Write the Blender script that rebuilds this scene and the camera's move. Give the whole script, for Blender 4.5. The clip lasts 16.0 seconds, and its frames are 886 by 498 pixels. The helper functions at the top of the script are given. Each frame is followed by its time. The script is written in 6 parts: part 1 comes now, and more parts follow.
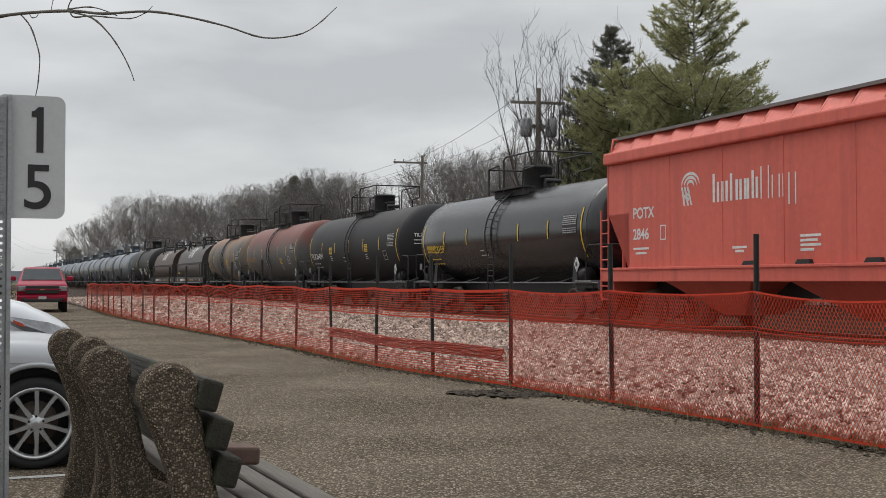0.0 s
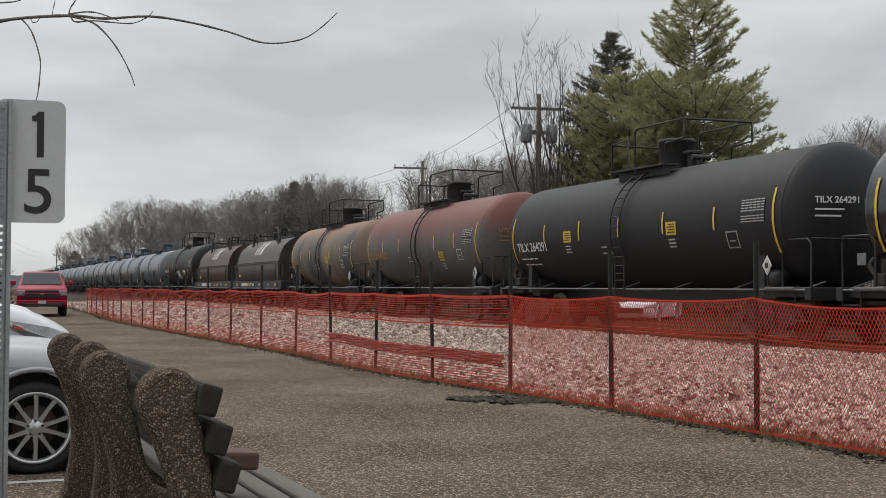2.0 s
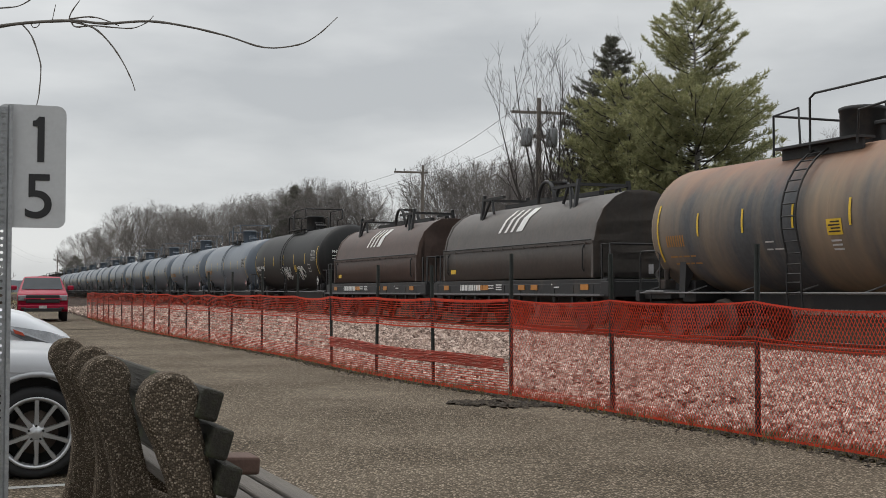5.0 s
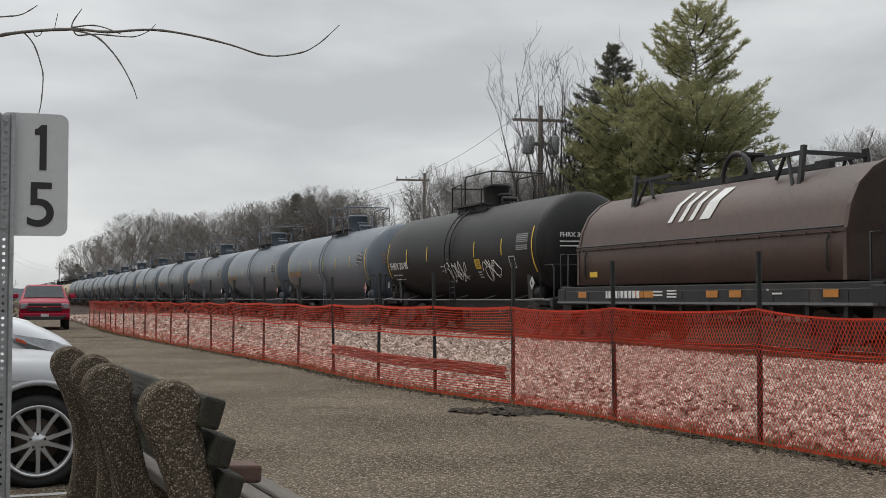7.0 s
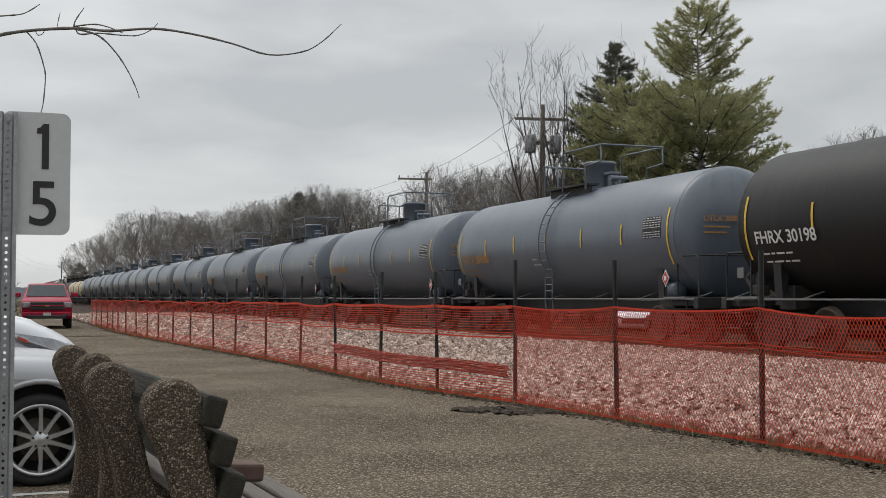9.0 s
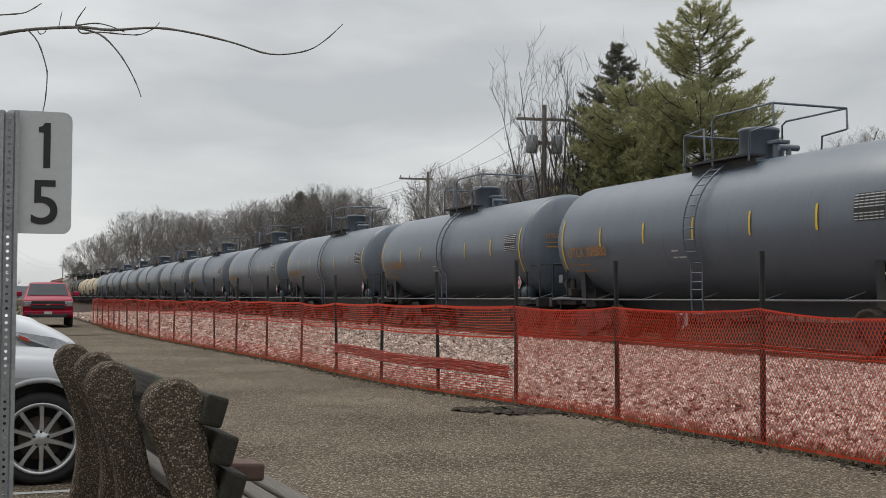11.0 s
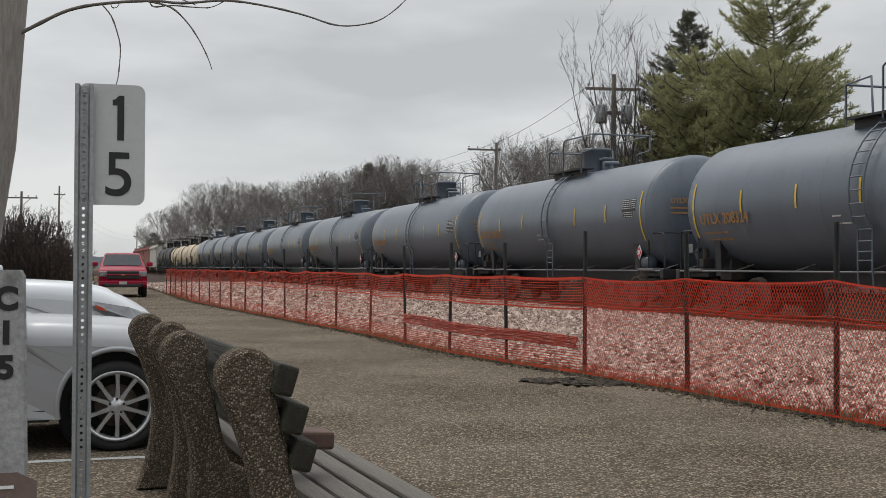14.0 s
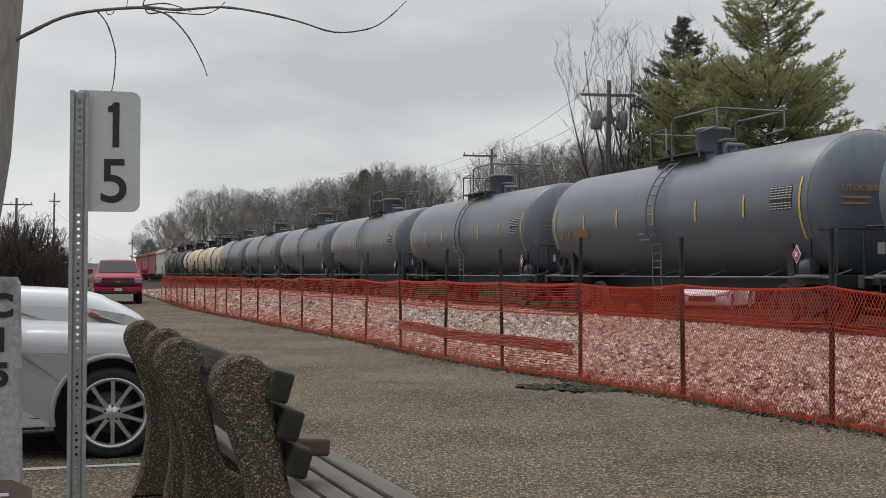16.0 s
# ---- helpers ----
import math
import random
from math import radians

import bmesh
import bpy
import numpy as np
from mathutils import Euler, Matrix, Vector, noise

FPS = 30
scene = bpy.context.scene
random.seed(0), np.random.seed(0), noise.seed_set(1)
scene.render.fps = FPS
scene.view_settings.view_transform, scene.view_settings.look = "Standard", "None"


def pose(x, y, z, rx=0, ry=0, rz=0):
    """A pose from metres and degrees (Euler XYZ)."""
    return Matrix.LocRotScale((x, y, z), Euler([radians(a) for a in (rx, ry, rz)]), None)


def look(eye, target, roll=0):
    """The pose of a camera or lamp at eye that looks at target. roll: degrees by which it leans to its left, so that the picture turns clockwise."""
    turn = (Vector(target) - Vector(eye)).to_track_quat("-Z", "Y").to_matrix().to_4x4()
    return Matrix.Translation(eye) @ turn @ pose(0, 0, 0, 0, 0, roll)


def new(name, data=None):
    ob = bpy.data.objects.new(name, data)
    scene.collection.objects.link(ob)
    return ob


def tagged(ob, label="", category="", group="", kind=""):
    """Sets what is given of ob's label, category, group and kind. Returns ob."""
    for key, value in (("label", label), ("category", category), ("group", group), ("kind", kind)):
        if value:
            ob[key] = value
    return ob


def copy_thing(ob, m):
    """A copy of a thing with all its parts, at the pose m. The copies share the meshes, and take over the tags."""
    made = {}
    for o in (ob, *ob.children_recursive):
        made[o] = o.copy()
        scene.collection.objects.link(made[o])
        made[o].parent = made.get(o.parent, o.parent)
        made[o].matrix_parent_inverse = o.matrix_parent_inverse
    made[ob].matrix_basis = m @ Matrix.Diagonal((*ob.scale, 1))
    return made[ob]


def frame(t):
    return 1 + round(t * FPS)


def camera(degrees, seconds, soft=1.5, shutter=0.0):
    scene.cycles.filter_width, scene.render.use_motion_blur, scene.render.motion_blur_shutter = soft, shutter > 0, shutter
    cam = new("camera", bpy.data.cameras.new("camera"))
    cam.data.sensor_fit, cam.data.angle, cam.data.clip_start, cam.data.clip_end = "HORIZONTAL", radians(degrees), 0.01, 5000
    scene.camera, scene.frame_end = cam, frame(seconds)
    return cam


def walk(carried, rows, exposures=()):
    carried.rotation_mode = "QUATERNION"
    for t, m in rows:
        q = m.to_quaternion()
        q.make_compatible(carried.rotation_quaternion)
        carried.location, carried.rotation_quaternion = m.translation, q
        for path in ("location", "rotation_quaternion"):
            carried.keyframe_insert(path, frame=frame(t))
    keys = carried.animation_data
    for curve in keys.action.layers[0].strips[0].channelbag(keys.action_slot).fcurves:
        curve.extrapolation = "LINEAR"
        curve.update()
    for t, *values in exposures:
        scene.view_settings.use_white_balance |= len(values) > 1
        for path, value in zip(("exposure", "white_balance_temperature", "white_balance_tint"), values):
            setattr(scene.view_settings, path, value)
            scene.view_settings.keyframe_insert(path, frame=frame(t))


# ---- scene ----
EYE = (0.0, 0.0, 1.30)
# seconds, yaw, pitch, roll of the hand-held camera
TURNS = [
    (0, 0.000, 1.555, 0.000),
    (0.5, -0.090, 1.700, 0.107),
    (1, -0.156, 1.789, 0.086),
    (1.5, -0.095, 1.801, 0.147),
    (2, -0.004, 1.825, 0.163),
    (2.5, 0.077, 1.664, 0.092),
    (3, 0.072, 1.797, 0.038),
    (3.5, -0.022, 1.870, 0.048),
    (4, 0.039, 1.946, 0.051),
    (6.5, -0.005, 2.259, 0.023),
    (7, 0.109, 2.396, -0.012),
    (7.5, 0.153, 2.388, -0.033),
    (8, 0.150, 2.433, -0.031),
    (8.5, 0.191, 2.347, -0.038),
    (11, 0.268, 2.341, 0.158),
    (11.5, 0.336, 2.437, 0.139),
    (12, 0.407, 2.425, 0.101),
    (12.5, 0.715, 2.132, 0.143),
    (13, 1.827, 1.442, 0.270),
    (13.5, 3.240, 0.838, 0.324),
    (14, 3.561, 0.928, 0.263),
    (14.5, 3.498, 1.200, 0.078),
    (15, 3.526, 1.304, 0.163),
    (15.5, 3.471, 1.406, 0.208),
    (16, 3.348, 1.228, 0.169)]
cam = camera(40.94, 16.0, 0.5)
walk(cam, [(t, pose(0, 0, 0, 0, 0, y) @ pose(*EYE, 90 + p, 0, 0) @ pose(0, 0, 0, 0, 0, r)) for t, y, p, r in TURNS])

# ---- light: an overcast late-winter day ----
world = bpy.data.worlds.new("overcast_sky")
scene.world = world
world.use_nodes = True
wn, wl = world.node_tree.nodes, world.node_tree.links
wn.clear()
w_out = wn.new("ShaderNodeOutputWorld")
w_bg = wn.new("ShaderNodeBackground")
w_sky = wn.new("ShaderNodeTexSky")
w_sky.sky_type, w_sky.sun_disc = "NISHITA", False
w_sky.sun_elevation, w_sky.sun_rotation = radians(55), radians(-44)
w_co = wn.new("ShaderNodeTexCoord")
w_map = wn.new("ShaderNodeMapping")
w_map.inputs["Scale"].default_value = (1.5, 1.5, 5.0)
w_map.inputs["Location"].default_value = (0.55, 0.0, 0.40)
w_n1 = wn.new("ShaderNodeTexNoise")
w_n1.inputs["Scale"].default_value, w_n1.inputs["Detail"].default_value = 2.3, 7.0
w_n1.inputs["Roughness"].default_value = 0.48
w_ramp = wn.new("ShaderNodeValToRGB")
w_ramp.color_ramp.elements[0].position, w_ramp.color_ramp.elements[0].color = 0.36, (5.6, 5.8, 5.95, 1)
w_ramp.color_ramp.elements[1].position, w_ramp.color_ramp.elements[1].color = 0.64, (8.2, 8.35, 8.35, 1)
w_mix = wn.new("ShaderNodeMix")
w_mix.data_type = "RGBA"
w_mix.inputs[0].default_value = 0.94
wl.new(w_co.outputs["Generated"], w_map.inputs["Vector"])
wl.new(w_map.outputs["Vector"], w_n1.inputs["Vector"])
wl.new(w_n1.outputs["Fac"], w_ramp.inputs["Fac"])
wl.new(w_sky.outputs["Color"], w_mix.inputs[6])
wl.new(w_ramp.outputs["Color"], w_mix.inputs[7])
wl.new(w_mix.outputs[2], w_bg.inputs["Color"])
# an overcast sky is brighter overhead than near the horizon
w_sep = wn.new("ShaderNodeSeparateXYZ")
wl.new(w_co.outputs["Generated"], w_sep.inputs[0])
w_up = wn.new("ShaderNodeMapRange")
w_up.interpolation_type = "SMOOTHSTEP"
w_up.inputs["From Min"].default_value, w_up.inputs["From Max"].default_value = 0.25, 0.95
w_up.inputs["To Min"].default_value, w_up.inputs["To Max"].default_value = 0.094, 0.195
wl.new(w_sep.outputs[2], w_up.inputs["Value"])
# and round the place where the sun stands behind the cloud
w_dot = wn.new("ShaderNodeVectorMath")
w_dot.operation = "DOT_PRODUCT"
w_dot.inputs[1].default_value = Vector((-24, 25, 50)).normalized()
wl.new(w_co.outputs["Generated"], w_dot.inputs[0])
w_glow = wn.new("ShaderNodeMapRange")
w_glow.interpolation_type = "SMOOTHSTEP"
w_glow.inputs["From Min"].default_value, w_glow.inputs["From Max"].default_value = 0.60, 1.0
w_glow.inputs["To Min"].default_value, w_glow.inputs["To Max"].default_value = 0.98, 1.15
wl.new(w_dot.outputs["Value"], w_glow.inputs["Value"])
w_all = wn.new("ShaderNodeMath")
w_all.operation = "MULTIPLY"
wl.new(w_up.outputs["Result"], w_all.inputs[0])
wl.new(w_glow.outputs["Result"], w_all.inputs[1])
wl.new(w_all.outputs[0], w_bg.inputs["Strength"])
wl.new(w_bg.outputs["Background"], w_out.inputs["Surface"])
sun = new("sun", bpy.data.lights.new("sun", "SUN"))
sun.data.energy, sun.data.angle, sun.data.color = 0.95, radians(30), (1.0, 0.96, 0.90)
sun.matrix_world = look((0, 0, 50), (24, -25, 0))


# ---- materials ----
def ramp(nt, fac, stops):
    n = nt.nodes.new("ShaderNodeValToRGB")
    els = n.color_ramp.elements
    while len(els) < len(stops):
        els.new(0.5)
    for e, (p, c) in zip(els, stops):
        e.position, e.color = p, (*c, 1)
    nt.links.new(fac, n.inputs["Fac"])
    return n.outputs["Color"]


def noise_tex(nt, scale, detail=4.0, rough=0.55, stretch=(1, 1, 1), kind="noise"):
    co = nt.nodes.new("ShaderNodeTexCoord")
    mp = nt.nodes.new("ShaderNodeMapping")
    mp.inputs["Scale"].default_value = stretch
    nt.links.new(co.outputs["Object"], mp.inputs["Vector"])
    if kind == "voronoi":
        n = nt.nodes.new("ShaderNodeTexVoronoi")
        n.inputs["Scale"].default_value = scale
    else:
        n = nt.nodes.new("ShaderNodeTexNoise")
        n.inputs["Scale"].default_value, n.inputs["Detail"].default_value, n.inputs["Roughness"].default_value = scale, detail, rough
    nt.links.new(mp.outputs["Vector"], n.inputs["Vector"])
    return n


def mixed(nt, fac, a, b):
    m = nt.nodes.new("ShaderNodeMix")
    m.data_type = "RGBA"
    for value, k in ((fac, 0), (a, 6), (b, 7)):
        if isinstance(value, (int, float)):
            m.inputs[k].default_value = value
        elif isinstance(value, tuple):
            m.inputs[k].default_value = (*value, 1)
        else:
            nt.links.new(value, m.inputs[k])
    return m.outputs[2]


def mat(name, base, dark=None, rough=0.6, metal=0.0, coarse=2.0, fine=40.0, stretch=(1, 1, 1), bump=0.1, bump_scale=None, stain=None, stain_amt=(0.5, 0.7),
        stain_scale=1.5, stain_stretch=(1, 1, 1), coat=0.0, grain=0.35, spec=0.5, emit=0.0, alpha=1.0):
    """A two-scale procedural surface: broad patches, fine grain, an optional stain and relief."""
    m = bpy.data.materials.new(name)
    m.use_nodes = True
    nt = m.node_tree
    b = nt.nodes["Principled BSDF"]
    dark = dark or tuple(c * 0.72 for c in base)
    n1 = noise_tex(nt, coarse, 5.0, 0.6, stretch)
    n2 = noise_tex(nt, fine, 3.0, 0.6, stretch)
    broad = ramp(nt, n1.outputs["Fac"], [(0.32, dark), (0.68, base)])
    fine_c = ramp(nt, n2.outputs["Fac"], [(0.3, tuple(c * 0.55 for c in base)), (0.7, tuple(min(1, c * 1.25) for c in base))])
    col = mixed(nt, grain, broad, fine_c)
    if stain:
        n3 = noise_tex(nt, stain_scale, 6.0, 0.62, stain_stretch)
        col = mixed(nt, ramp(nt, n3.outputs["Fac"], [(stain_amt[0], (0, 0, 0)), (stain_amt[1], (1, 1, 1))]), col, stain)
    nt.links.new(col, b.inputs["Base Color"])
    b.inputs["Roughness"].default_value, b.inputs["Metallic"].default_value = rough, metal
    b.inputs["Specular IOR Level"].default_value = spec
    b.inputs["Coat Weight"].default_value = coat
    b.inputs["Coat Roughness"].default_value = 0.08
    if bump:
        n4 = noise_tex(nt, bump_scale or fine, 4.0, 0.6, stretch)
        bp = nt.nodes.new("ShaderNodeBump")
        bp.inputs["Strength"].default_value, bp.inputs["Distance"].default_value = bump, 0.02
        nt.links.new(n4.outputs["Fac"], bp.inputs["Height"])
        nt.links.new(bp.outputs["Normal"], b.inputs["Normal"])
    if emit:
        b.inputs["Emission Color"].default_value, b.inputs["Emission Strength"].default_value = (*base, 1), emit
    return m


def pebbled(name, stones, gap, scale, rough=0.85, bump=0.6, patch=0.25, dist=0.02):
    """Stones set in a darker matrix: a cell texture with a colour for each cell."""
    m = bpy.data.materials.new(name)
    m.use_nodes = True
    nt = m.node_tree
    b = nt.nodes["Principled BSDF"]
    v = noise_tex(nt, scale, kind="voronoi")
    sep = nt.nodes.new("ShaderNodeSeparateColor")
    nt.links.new(v.outputs["Color"], sep.inputs["Color"])
    col = ramp(nt, sep.outputs[0], [(i / max(1, len(stones) - 1), c) for i, c in enumerate(stones)])
    col = mixed(nt, ramp(nt, v.outputs["Distance"], [(0.38, (0, 0, 0)), (0.62, (1, 1, 1))]), col, gap)
    n = noise_tex(nt, 0.45, 6.0, 0.6)
    col = mixed(nt, patch, col, ramp(nt, n.outputs["Fac"], [(0.35, tuple(c * 0.6 for c in gap)), (0.65, stones[-1])]))
    nt.links.new(col, b.inputs["Base Color"])
    b.inputs["Roughness"].default_value = rough
    b.inputs["Specular IOR Level"].default_value = 0.04
    bp = nt.nodes.new("ShaderNodeBump")
    bp.invert = True
    bp.inputs["Strength"].default_value, bp.inputs["Distance"].default_value = bump, dist
    nt.links.new(v.outputs["Distance"], bp.inputs["Height"])
    nt.links.new(bp.outputs["Normal"], b.inputs["Normal"])
    return m


def varied(name, colours, rough=0.8, island=True, spec=0.3, fine=30.0):
    """Each loose piece (or each object) takes its own colour out of a row of them."""
    m = bpy.data.materials.new(name)
    m.use_nodes = True
    nt = m.node_tree
    b = nt.nodes["Principled BSDF"]
    g = nt.nodes.new("ShaderNodeNewGeometry" if island else "ShaderNodeObjectInfo")
    col = ramp(nt, g.outputs["Random Per Island" if island else "Random"], [(i / max(1, len(colours) - 1), c) for i, c in enumerate(colours)])
    n = noise_tex(nt, fine, 3.0)
    col = mixed(nt, 0.3, col, ramp(nt, n.outputs["Fac"], [(0.3, tuple(c * 0.5 for c in colours[0])), (0.7, colours[-1])]))
    nt.links.new(col, b.inputs["Base Color"])
    b.inputs["Roughness"].default_value, b.inputs["Specular IOR Level"].default_value = rough, spec
    return m


asphalt = pebbled("worn_chip_seal", [(0.048, 0.038, 0.028), (0.135, 0.108, 0.078), (0.205, 0.166, 0.122), (0.40, 0.335, 0.26)], (0.046, 0.037, 0.027), 54.0, patch=0.15, dist=0.012)
# dark soil whose colour also carries the shade below the train
soil = mat("shade_darkened_grass_and_soil", (0.034, 0.027, 0.018), (0.017, 0.014, 0.010), 0.95, fine=60, bump=0.6, coarse=0.6, spec=0.03)
field = mat("far_winter_field", (0.16, 0.13, 0.075), (0.09, 0.085, 0.05), 0.95, coarse=0.02, fine=0.5, bump=0, spec=0.03)
# bed coloured far darker than its loose stones, as the shade in their gaps
gap_shade_bed = pebbled("gap_shade_bed", [(0.05, 0.036, 0.03), (0.10, 0.072, 0.06), (0.17, 0.13, 0.11)], (0.02, 0.015, 0.012), 14.0, patch=0.1, dist=0.05)
ballast_stone = varied("pink_grey_ballast_stone", [(0.075, 0.046, 0.036), (0.26, 0.170, 0.133), (0.46, 0.335, 0.272), (0.74, 0.58, 0.49)])
# grime, with the shade under the train put into the colour as well
grimy_shade_bed = pebbled("grimy_shaded_track_bed", [(0.03, 0.024, 0.02), (0.08, 0.06, 0.05), (0.14, 0.11, 0.095)], (0.02, 0.016, 0.014), 14.0, patch=0.1, dist=0.05)
tie_wood = mat("creosoted_tie", (0.06, 0.045, 0.035), rough=0.9, fine=25, stretch=(0.3, 4, 4))
rail_rust = mat("rusty_rail", (0.16, 0.075, 0.04), (0.09, 0.045, 0.03), 0.75, fine=50)
rail_head = mat("polished_rail_head", (0.45, 0.44, 0.43), rough=0.3, metal=0.9, bump=0)
net_orange = mat("orange_plastic_net", (0.68, 0.072, 0.030), (0.56, 0.056, 0.025), 0.5, coarse=1.5, fine=20, bump=0, grain=0.15)
# thin plastic lets light through
_nt = net_orange.node_tree
_tr = _nt.nodes.new("ShaderNodeBsdfTranslucent")
_tr.inputs["Color"].default_value = (0.66, 0.062, 0.028, 1)
_mx = _nt.nodes.new("ShaderNodeMixShader")
_mx.inputs["Fac"].default_value = 0.5
_nt.links.new(_nt.nodes["Principled BSDF"].outputs[0], _mx.inputs[1])
_nt.links.new(_tr.outputs[0], _mx.inputs[2])
_nt.links.new(_mx.outputs[0], _nt.nodes["Material Output"].inputs["Surface"])
net_dirty = mat("dirty_orange_net", (0.42, 0.058, 0.03), (0.28, 0.042, 0.026), 0.7, coarse=3, fine=20, bump=0, grain=0.3)
post_green = mat("dark_green_fence_post", (0.028, 0.033, 0.030), rough=0.6, fine=60)
steel_black = mat("black_car_steel", (0.016, 0.016, 0.017), (0.010, 0.010, 0.011), 0.6, fine=15, stain=(0.055, 0.045, 0.035), stain_amt=(0.55, 0.8))
truck_steel = mat("grimy_truck_steel", (0.035, 0.030, 0.027), (0.018, 0.016, 0.015), 0.8, fine=20, stain=(0.08, 0.05, 0.035), stain_amt=(0.5, 0.8))
wheel_steel = mat("rail_wheel_steel", (0.10, 0.075, 0.06), rough=0.6, metal=0.4, fine=20)
bark = mat("grey_bark", (0.33, 0.31, 0.285), (0.17, 0.158, 0.145), 0.95, fine=22, stretch=(3, 3, 0.5), bump=0.8, bump_scale=14, grain=0.5)
# grey-brown paled in the colour to stand for the haze before far trees
far_twig = mat("haze_paled_twigs", (0.215, 0.195, 0.182), (0.155, 0.139, 0.129), 0.95, bump=0, coarse=0.5, fine=6)
near_twig = mat("grey_smooth_twig_bark", (0.17, 0.155, 0.14), (0.10, 0.09, 0.08), 0.8, bump=0, coarse=9, fine=60)
twig_bark = mat("dark_twig_bark", (0.082, 0.070, 0.064), (0.045, 0.039, 0.036), 0.9, bump=0, coarse=0.8, fine=8)
pole_wood = mat("weathered_pole_wood", (0.20, 0.172, 0.150), rough=0.9, fine=8, stretch=(6, 6, 0.4))


# ---- mesh building ----
class Form:
    """Gathers vertices and faces of one mesh."""

    def __init__(self):
        self.v, self.f, self.flat = [], [], []

    def add(self, verts, faces, smooth=False):
        k = len(self.v)
        self.v.extend(tuple(p) for p in verts)
        self.f.extend(tuple(i + k for i in face) for face in faces)
        self.flat.extend([smooth] * len(faces))
        return self

    def box(self, c, s, m=None, b=0.0):
        """A box of centre c and size s, with its edges cut by b, turned by m."""
        x, y, z = (q / 2 for q in s)
        if b <= 0:
            vs = [Vector((i * x, j * y, k * z)) for i in (-1, 1) for j in (-1, 1) for k in (-1, 1)]
            fs = [(0, 1, 3, 2), (4, 6, 7, 5), (0, 4, 5, 1), (2, 3, 7, 6), (0, 2, 6, 4), (1, 5, 7, 3)]
        else:
            b = min(b, x * 0.9, y * 0.9, z * 0.9)
            bm = bmesh.new()
            bmesh.ops.create_cube(bm, size=1.0)
            bmesh.ops.scale(bm, vec=(s[0], s[1], s[2]), verts=bm.verts)
            bmesh.ops.bevel(bm, geom=list(bm.edges), offset=b, segments=2, affect="EDGES", profile=0.5)
            vs = [v.co.copy() for v in bm.verts]
            bm.verts.index_update()
            fs = [tuple(v.index for v in f.verts) for f in bm.faces]
            bm.free()
        if m is not None:
            vs = [m @ v for v in vs]
        c = Vector(c)
        return self.add([v + c for v in vs], fs)

    def tube(self, pts, r, n=8, caps=True, smooth=True):
        """A round bar through points; r is one radius or one for each point."""
        pts = [Vector(p) for p in pts]
        rs = r if isinstance(r, (list, tuple)) else [r] * len(pts)
        up, verts, faces = None, [], []
        for i, p in enumerate(pts):
            d = (pts[min(i + 1, len(pts) - 1)] - pts[max(i - 1, 0)]).normalized()
            if up is None:
                up = d.orthogonal().normalized()
            up = (up - d * up.dot(d)).normalized()
            side = d.cross(up)
            for k in range(n):
                a = 2 * math.pi * k / n
                verts.append(p + (up * math.cos(a) + side * math.sin(a)) * rs[i])
        for i in range(len(pts) - 1):
            for k in range(n):
                faces.append((i * n + k, i * n + (k + 1) % n, (i + 1) * n + (k + 1) % n, (i + 1) * n + k))
        self.add(verts, faces, smooth)
        if caps:
            self.add(verts[:n], [tuple(reversed(range(n)))])
            self.add(verts[-n:], [tuple(range(n))])
        return self

    def lathe(self, prof, n=32, axis="y", c=(0, 0, 0), smooth=True):
        """Turns a row of (radius, along) about an axis through c."""
        verts, faces = [], []
        for r, t in prof:
            for k in range(n):
                a = 2 * math.pi * k / n
                p, q = r * math.cos(a), r * math.sin(a)
                verts.append({"y": (p, t, q), "z": (p, q, t), "x": (t, p, q)}[axis])
        for i in range(len(prof) - 1):
            for k in range(n):
                faces.append((i * n + k, i * n + (k + 1) % n, (i + 1) * n + (k + 1) % n, (i + 1) * n + k))
        c = Vector(c)
        return self.add([Vector(v) + c for v in verts], faces, smooth)

    def prism(self, poly, a, b, plane="xz", smooth=False):
        """A polygon in a plane, drawn out from a to b along the third axis."""
        n = len(poly)
        put = {"xz": lambda p, t: (p[0], t, p[1]), "yz": lambda p, t: (t, p[0], p[1]), "xy": lambda p, t: (p[0], p[1], t)}[plane]
        self.add([put(p, a) for p in poly] + [put(p, b) for p in poly], [(i, (i + 1) % n, n + (i + 1) % n, n + i) for i in range(n)], smooth)
        self.add([put(p, a) for p in poly], [tuple(range(n))])
        return self.add([put(p, b) for p in poly], [tuple(range(n))])

    def loft(self, rings, closed=True, caps=True, smooth=True):
        """Joins rings of equally many points."""
        n = len(rings[0])
        verts = [p for ring in rings for p in ring]
        m = n if closed else n - 1
        self.add(verts, [(i * n + k, i * n + (k + 1) % n, (i + 1) * n + (k + 1) % n, (i + 1) * n + k) for i in range(len(rings) - 1) for k in range(m)], smooth)
        if caps:
            self.add(rings[0], [tuple(reversed(range(n)))])
            self.add(rings[-1], [tuple(range(n))])
        return self

    def quad(self, *pts):
        return self.add(pts, [tuple(range(len(pts)))])

    def mesh(self, name, material):
        me = bpy.data.meshes.new(name)
        me.from_pydata(self.v, [], self.f)
        me.polygons.foreach_set("use_smooth", self.flat)
        if material:
            me.materials.append(material)
        me.update()
        return me


def part(name, form, material, parent=None, label="", m=None):
    """One mesh object, under a thing or a part when a parent is given."""
    ob = new(name, form if isinstance(form, bpy.types.Mesh) else form.mesh(name, material))
    if parent is not None:
        ob.parent = parent
    if m is not None:
        ob.matrix_basis = m
    if label:
        tagged(ob, label)
    return ob


